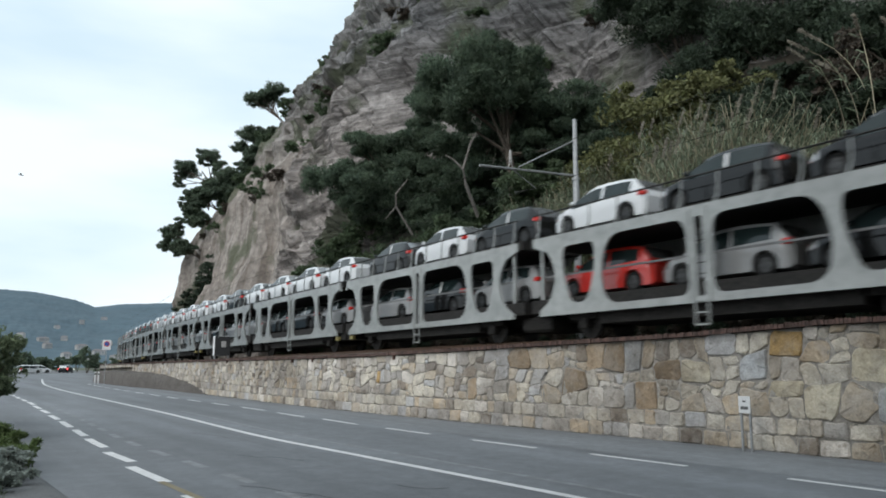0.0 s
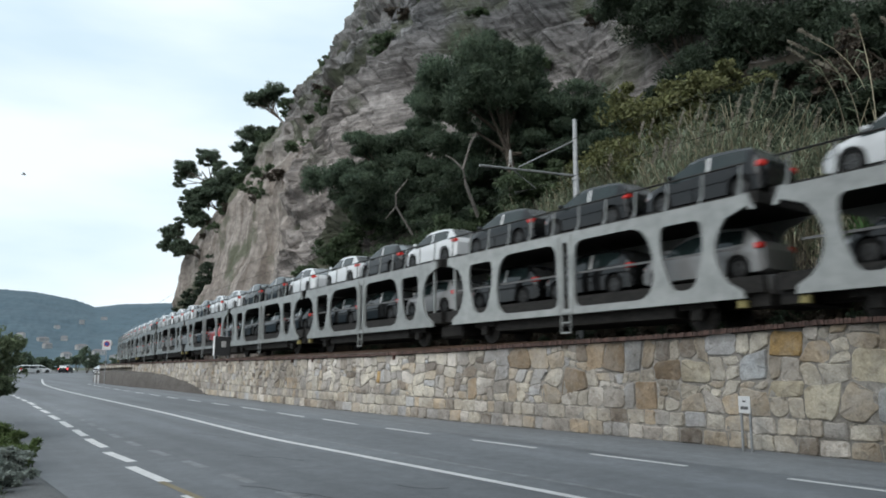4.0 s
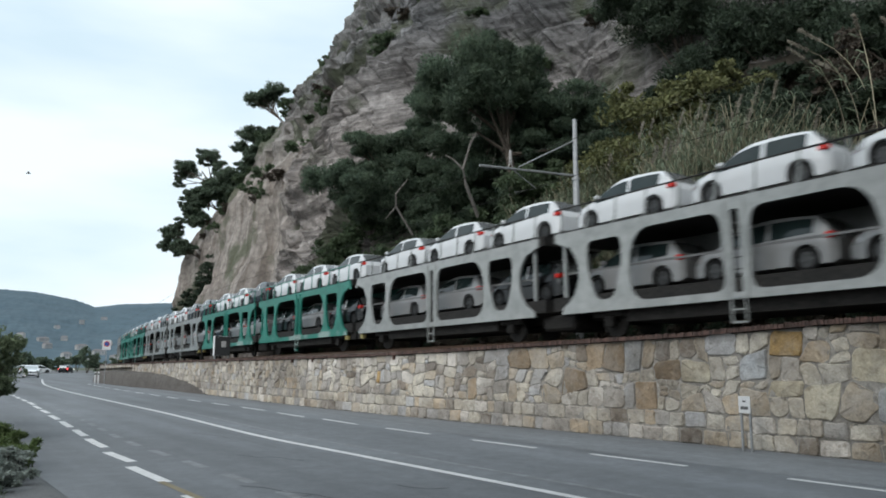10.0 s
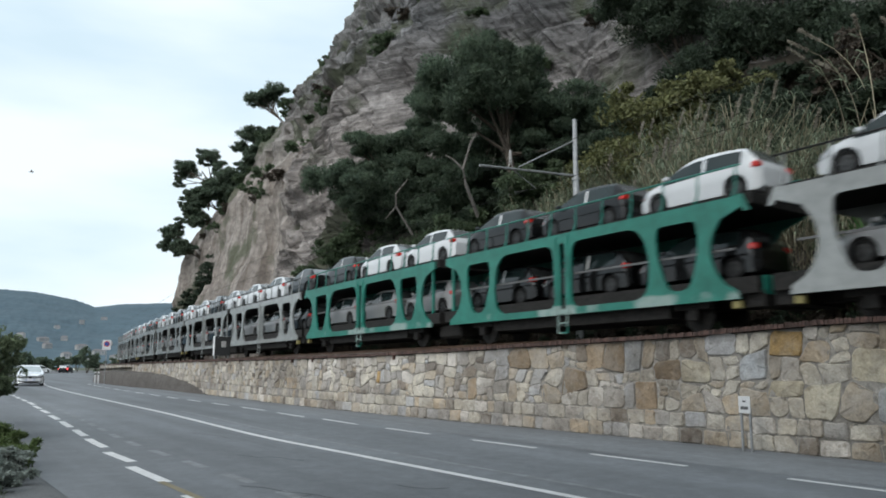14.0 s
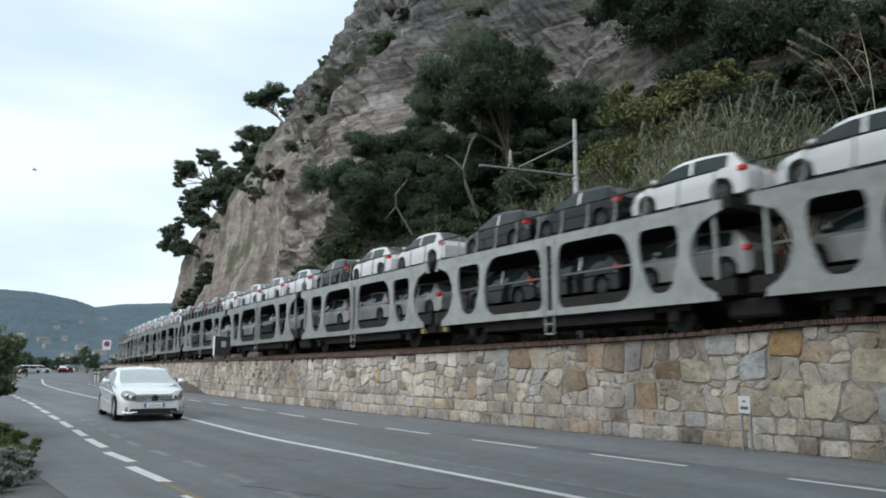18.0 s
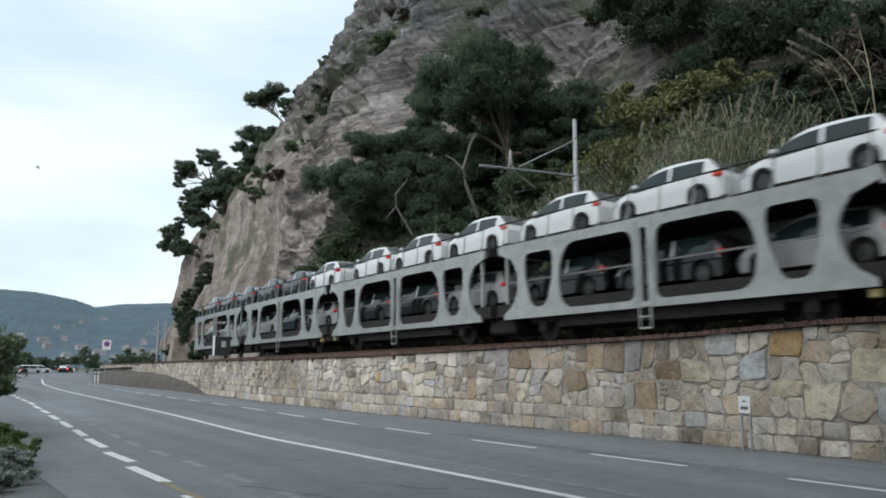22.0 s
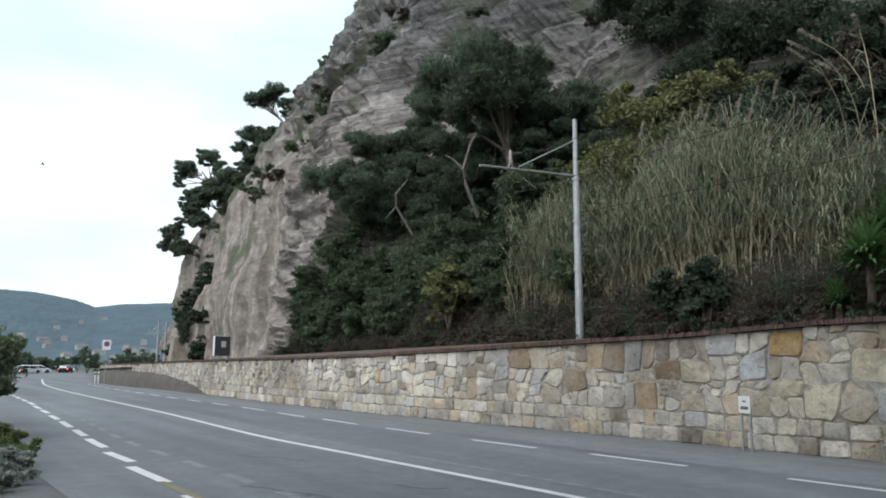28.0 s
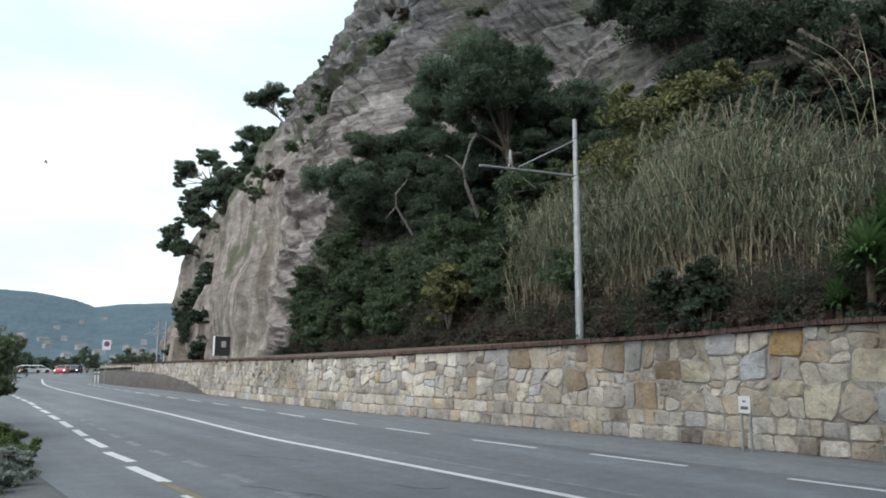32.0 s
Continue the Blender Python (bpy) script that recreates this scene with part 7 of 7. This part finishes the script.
# ---------------------------------------------------------------- stones of the wall, one by one
for _, (vs, fs), m in NEAR_STONES:
    me = bpy.data.meshes.new("stone")
    me.from_pydata([tuple(p) for p in to_wall(vs)], [], fs)
    part_of("stone", me, m or STONE, wall)


# ---------------------------------------------------------------- what moves
DRIVE = [(0.0, 238.0), (4.0, 196.0), (6.0, 174.5), (9.0, 145.5), (11.0, 126.0), (13.0, 106.0), (14.5, 91.0), (16.5, 71.3)]
# the saloon's front axle and heading as it comes past
PASS = [(18.0, -8.2, 21.0, -58.6), (18.5, -5.62, 16.85, -59.4), (19.0, -2.66, 12.22, -59.8), (19.3, -1.0, 9.8, -59.2), (19.6, 0.72, 7.3, -58.6), (19.8, 1.86, 5.5, -61.5), (20.0, 3.06, 3.85, -63.5), (20.2, 4.4, 2.3, -62.0), (21.0, 9.9, -4.6, -55.0), (22.5, 19.0, -17.4, -54.0), (24.0, 26.0, -27.0, -54.0), (32.0, 28.0, -30.0, -54.0)]


def motions():
    for ob, along, z in riding:
        walk(ob, [(t, track_pose(s0 + along, 0.0, z)) for t, s0 in RUN])
    # the saloon's middle is 1.6 m behind its front axle
    rows = [(t, road_pose(s + 1.6, -1.15, -1)) for t, s in DRIVE]
    for t, x, y, a in PASS:
        rows.append((t, pose(x - 1.6 * math.cos(radians(a)), y - 1.6 * math.sin(radians(a)), 0.008, 0, 0, a)))
    walk(SALOON, rows)
    walk(RED_CAR, [(t, road_pose(s, -1.4, -1)) for t, s in ((0.0, 262.0), (22.0, 258.0), (27.0, 219.0), (29.0, 201.5), (30.0, 195.4), (31.0, 189.0), (31.5, 182.6), (32.0, 175.4))])
    walk(FOLLOWER, [(t, road_pose(s, -1.4, -1)) for t, s in ((0.0, 274.0), (22.0, 270.0), (27.0, 229.0), (29.0, 207.5), (30.0, 201.0), (31.0, 194.6), (31.5, 190.0), (32.0, 184.6))])
    walk(GULL, [(0.0, pose(-44.2, 75.0, 21.1, 0, 8, 20)), (13.0, pose(-43.2, 75.0, 21.4, 0, -6, 25)), (22.0, pose(-42.5, 75.0, 21.9, 0, 6, 20)), (32.0, pose(-41.7, 75.0, 22.5, 0, -4, 22))])


motions()
